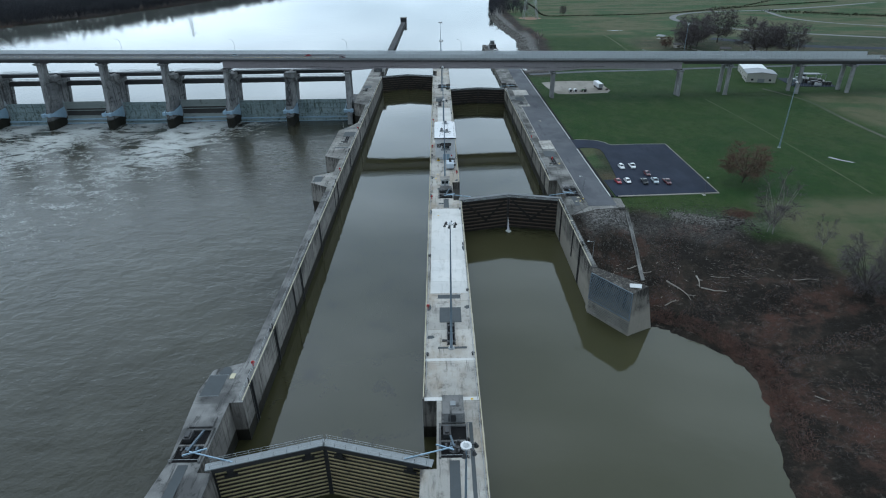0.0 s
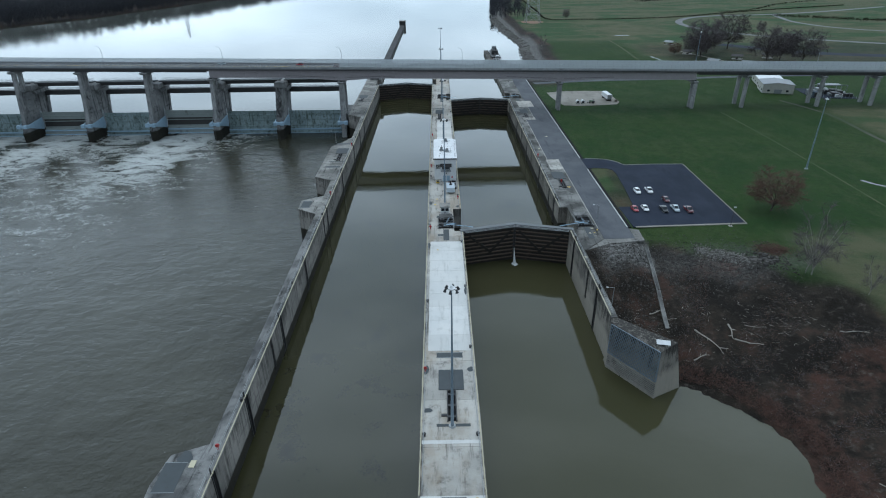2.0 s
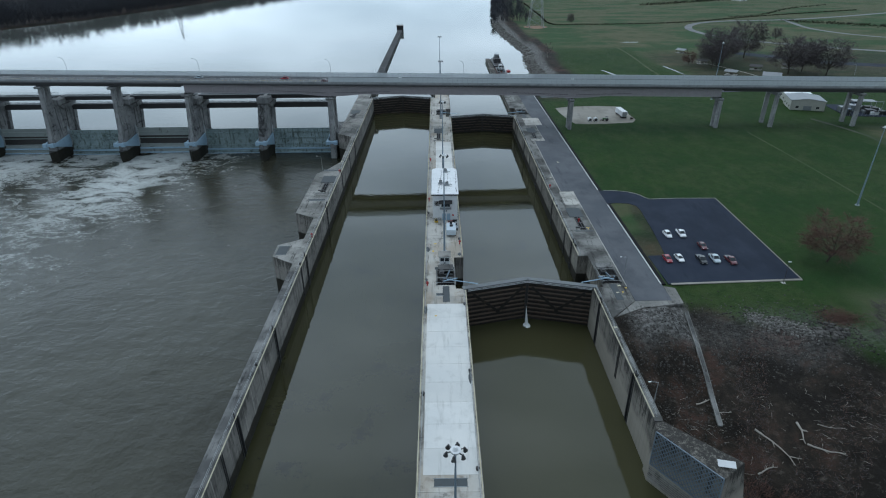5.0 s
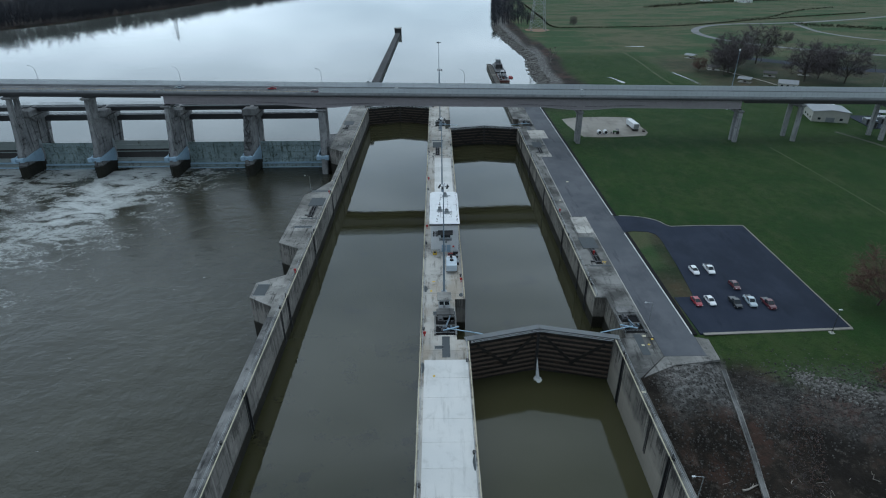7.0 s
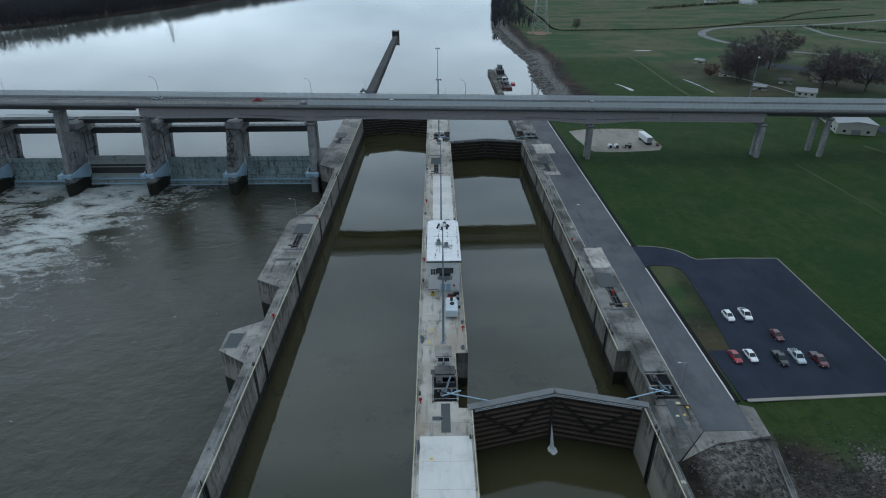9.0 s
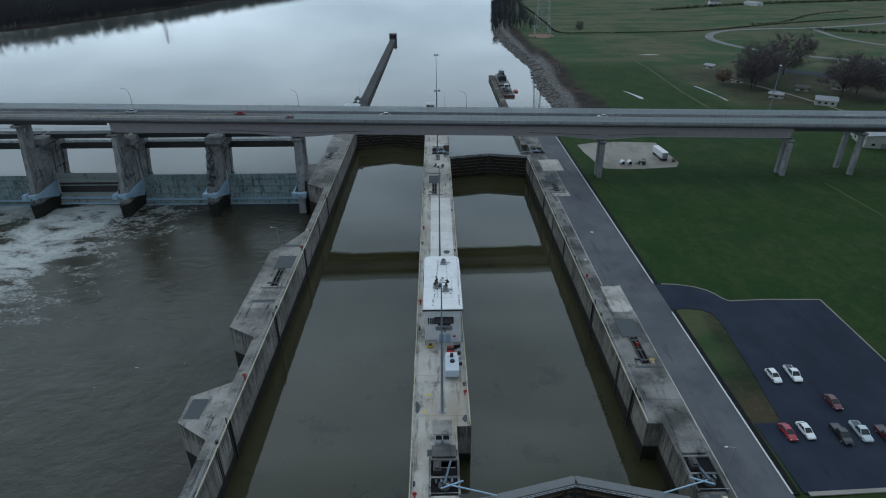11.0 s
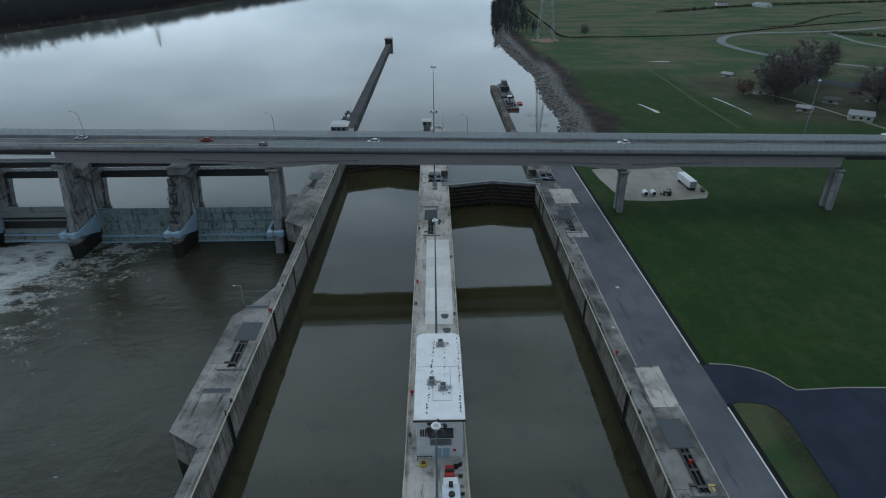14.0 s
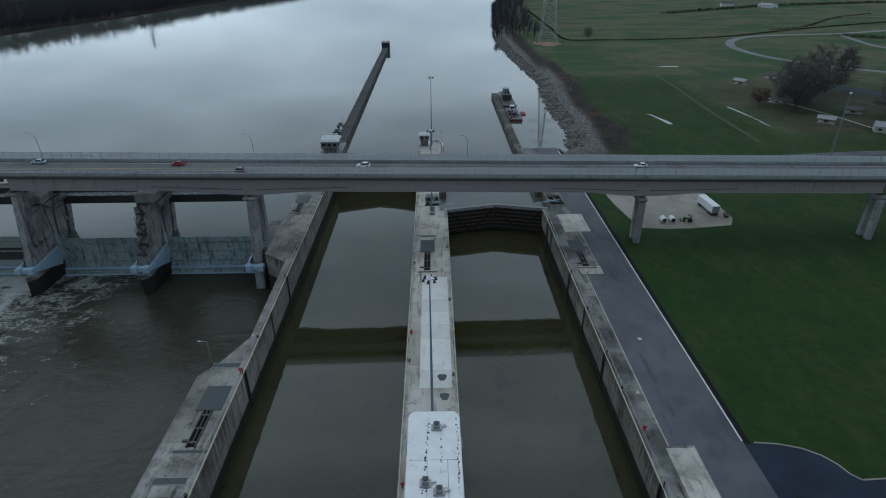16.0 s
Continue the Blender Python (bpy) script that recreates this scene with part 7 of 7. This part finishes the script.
pavilion(211, 570, 35, M_GREYROOF)
pavilion(242, 589, 60, M_SHINGLE)
pavilion(207, 517, 80, M_SHINGLE)
pavilion(209, 472, 50, M_GREYROOF)
pavilion(236, 491, 60, M_SHINGLE)
pavilion(262, 494, 60, M_SHINGLE)
gabled("house", (520, 1120, -0.1), 20, 14, 26, 4, 2, M_WHITE, M_GREYROOF, "far white farm shed")
gabled("house", (470, 1150, -0.1), 80, 10, 18, 4, 2, M_WHITE, M_SHINGLE, "far white farm house")


def pool(pts, label):
    solid("puddle", Geo().prism(pts, -0.3, -0.10), M_POOL, label, "puddle", kind="structure")


pool([(120.5, 493.5), (122.6, 489), (124.2, 480), (125, 472.5), (127.3, 471.2), (127.8, 476), (125.6, 483), (123, 492)], "rain puddle on the lawn")
pool([(172.3, 507), (173.8, 497), (175.2, 482), (175.4, 466), (176.6, 465), (176.5, 480), (175, 497), (173.4, 507.6)], "long rain puddle in the grass")
pool([(158.4, 225), (160.2, 221.4), (164, 217.6), (165.4, 218), (161.8, 221.6), (159.6, 225.4)], "rain puddle in the grass")
pool([(176, 636), (184, 634.5), (193, 634.5), (194, 636.5), (184, 637.5)], "rain puddle in the rough field")


# ---- barge at the guide wall ----
M_RUST = paint("rusty_red_steel", (0.13, 0.045, 0.035), 0.7, 0.2, (0.05, 0.03, 0.025), 0.6)
bg = thing("work_barge", "rusty red work barge moored at the guide wall", "barge", at=(47, 503, UP))
part("hull", Geo().prism([(-3.6, -14), (3.6, -14), (3.6, 13), (-3.6, 13)], -0.6, 1.3), M_RUST, bg, bevel=0.15)
part("deck_plate", Geo().box(-3.3, 3.3, -13.6, 12.6, 1.304, 1.36), M_STEELD, bg)
part("wheelhouse", Geo().box(-1.2, 1.4, 4, 7, 1.36, 4.4), M_WHITE, bg, bevel=0.1)
part("window", Geo().box(-1.0, 1.2, 3.94, 4.02, 3.0, 4.0), M_GLASS, bg)
part("winch", Geo().tube((-1.2, -4, 2), (1.2, -4, 2), 0.6, 0.6, 12), M_STEELD, bg)
part("crane_boom", Geo().beam((0, 0, 1.6), (-1.5, 12, 5.5), 0.4, 0.4), M_STEELD, bg)
for i in range(7):
    part("deck_gear", Geo().box(-2.8 + (i % 3) * 2, -1.6 + (i % 3) * 2, -11 + i * 2.1, -9.8 + i * 2.1, 1.36, 2.0 + 0.2 * (i % 4)), (M_STEELD, M_RUST, M_MACH)[i % 3], bg, bevel=0.05)
b3 = thing("work_barge", "dark flat work barge with a deckhouse", "barge", at=(47.4, 536, UP))
part("hull", Geo().prism([(-4, -16), (4, -16), (4, 18), (2.6, 22), (-2.6, 22), (-4, 18)], -0.6, 1.5), M_STEELD, b3, bevel=0.15)
part("deckhouse", Geo().box(-2.6, 2.6, -2, 10, 1.5, 4.6), M_STEELD, b3, bevel=0.12)
part("upper_house", Geo().box(-1.8, 1.8, 5, 10, 4.6, 7.0), M_STEELG, b3, bevel=0.12)
part("funnel", Geo().tube((0.9, 1, 4.6), (0.9, 1, 6.6), 0.4, 0.35, 10), M_BLACK, b3)
sk = thing("skiff", "small red skiff beside the barge", "boat", at=(53.2, 506, UP))
part("hull", Geo().prism([(-1.3, -3), (1.3, -3), (1.3, 2), (0, 3.6), (-1.3, 2)], -0.3, 0.8), M_RED, sk, bevel=0.08)
part("bench", Geo().box(-1.2, 1.2, -0.4, 0.4, 0.804, 1.0), M_STEELD, sk)


M_CLAY = asphalt("red_clay", (0.22, 0.13, 0.09), (0.27, 0.17, 0.12), (0.16, 0.10, 0.07))


# ---- power pylons ----
def pylon(x, y, h, base, rz):
    p = thing("power_pylon", "tall grey lattice river-crossing pylon", "pylon", at=(x, y, 0), rz=rz, group="power pylons")
    n = 11
    lv = [(base / 2) * (1 - 0.86 * (i / n) ** 0.8) for i in range(n + 1)]
    zs = [h * (i / n) for i in range(n + 1)]
    legs, brace = [Geo() for _ in range(4)], Geo()
    cs = [(-1, -1), (1, -1), (1, 1), (-1, 1)]
    for i in range(n):
        for k, (cx, cy) in enumerate(cs):
            a, b = (cx * lv[i], cy * lv[i], zs[i]), (cx * lv[i + 1], cy * lv[i + 1], zs[i + 1])
            legs[k].beam(a, b, 0.4, 0.4)
            dx, dy = cs[(k + 1) % 4]
            a2, b2 = (dx * lv[i], dy * lv[i], zs[i]), (dx * lv[i + 1], dy * lv[i + 1], zs[i + 1])
            brace.beam(a, b2, 0.2, 0.2).beam(a2, b, 0.2, 0.2).beam(b, b2, 0.2, 0.2)
    for k in range(4):
        part("leg", legs[k], M_GALV, p)
    part("bracing", brace, M_GALV, p)
    for z, w in ((h * 0.72, 14), (h * 0.83, 12), (h * 0.94, 10)):
        part("cross_arm", Geo().beam((-w, 0, z), (w, 0, z), 0.5, 0.7), M_GALV, p)
    for cx, cy in cs:
        part("footing", Geo().box(cx * base / 2 - 0.8, cx * base / 2 + 0.8, cy * base / 2 - 0.8, cy * base / 2 + 0.8, -0.5, 0.5), M_COL, p)


pylon(114, 765, 100, 17, 0)
pylon(-600, 1480, 95, 16, 0)
solid("bare_soil", Geo().prism([(114 + 14 * math.cos(a), 765 + 15 * math.sin(a) * (1 + 0.2 * math.sin(3 * a))) for a in [i * math.pi / 12 for i in range(24)]], -0.3, -0.08), M_CLAY, "bare reddish soil round the pylon foot", "bare soil", kind="structure")


# ---- upstream ends of the walls ----
arc = Geo()
for i in range(14):
    a0, a1 = -0.2 + i * 0.18, -0.2 + (i + 1) * 0.18
    arc.beam((2.2 + 3.2 * math.cos(a0), 437 + 9 * math.sin(a0), 0.55), (2.2 + 3.2 * math.cos(a1), 437 + 9 * math.sin(a1), 0.55), 0.3, 1.1)
solid("parapet", arc, M_NEWDECK, "curved pale parapet at the end of the centre wall", "parapet", kind="structure")
fp = thing("radio_pole", "thin grey radio pole on the wall", "pole", at=(4.6, 424, 0))
part("pole", Geo().tube((0, 0, 0), (0, 0, 13), 0.12, 0.05, 7), M_GALV, fp)
part("foot", Geo().box(-0.35, 0.35, -0.35, 0.35, 0, 0.3), M_GALV, fp)
for x, y in ((-48.2, 456), (-48.4, 466), (-48.3, 478)):
    m = thing("mooring_platform", "dark steel mooring platform beside the guide wall", "platform", at=(x, y, UP), group="mooring platforms")
    part("deck", Geo().box(-1.9, 1.9, -2.4, 2.4, 2.2, 2.6), M_STEELD, m, bevel=0.05)
    for sx in (-1.4, 1.4):
        for sy in (-1.8, 1.8):
            part("pile", Geo().tube((sx, sy, -6), (sx, sy, 2.2), 0.35, 0.35, 8), M_STEELD, m)
    part("cabinet", Geo().box(-0.8, 0.6, -1, 0.8, 2.6, 4.0), M_STEELG, m, bevel=0.05)


# ---- small plates on road and walls ----
for x, y, w, d, z in ((49.6, 286.9, 0.9, 0.8, 0.02), (-45.4, 94.3, 1.0, 1.6, 0.0), (43.2, 268.6, 0.7, 0.6, 0.0), (-43.0, 291.0, 0.5, 0.5, 0.0), (-43.2, 341.0, 0.5, 0.5, 0.0), (47.0, 186.5, 0.8, 0.6, 0.0), (45.6, 183.0, 0.7, 0.5, 0.0), (40.7, 167.5, 0.8, 0.6, 0.0)):
    cp = thing("access_cover", "small pale access cover in the paving", "access cover", at=(x, y, z), group="access covers")
    part("cover", Geo().box(-w / 2, w / 2, -d / 2, d / 2, 0.004, 0.08), M_EDGE, cp, bevel=0.02)


# ---- paint marks on the decks ----
marks = thing("deck_markings", "small worn yellow marks on the concrete deck", "marking", kind="structure")
for x, y, w, d in ((-3.0, 212, 0.9, 0.5), (-3.4, 207, 0.5, 0.9), (-2.6, 173, 0.5, 0.5), (46.5, 222.5, 1.2, 0.3), (46.2, 221.4, 0.3, 0.8), (47.0, 221.4, 0.3, 0.8), (48.2, 185, 0.5, 0.5), (46.8, 183, 0.5, 0.5), (3.8, 86.0, 0.5, 0.5)):
    part("mark", Geo().box(x, x + w, y, y + d, 0.034, 0.04), M_YELLOW, marks)
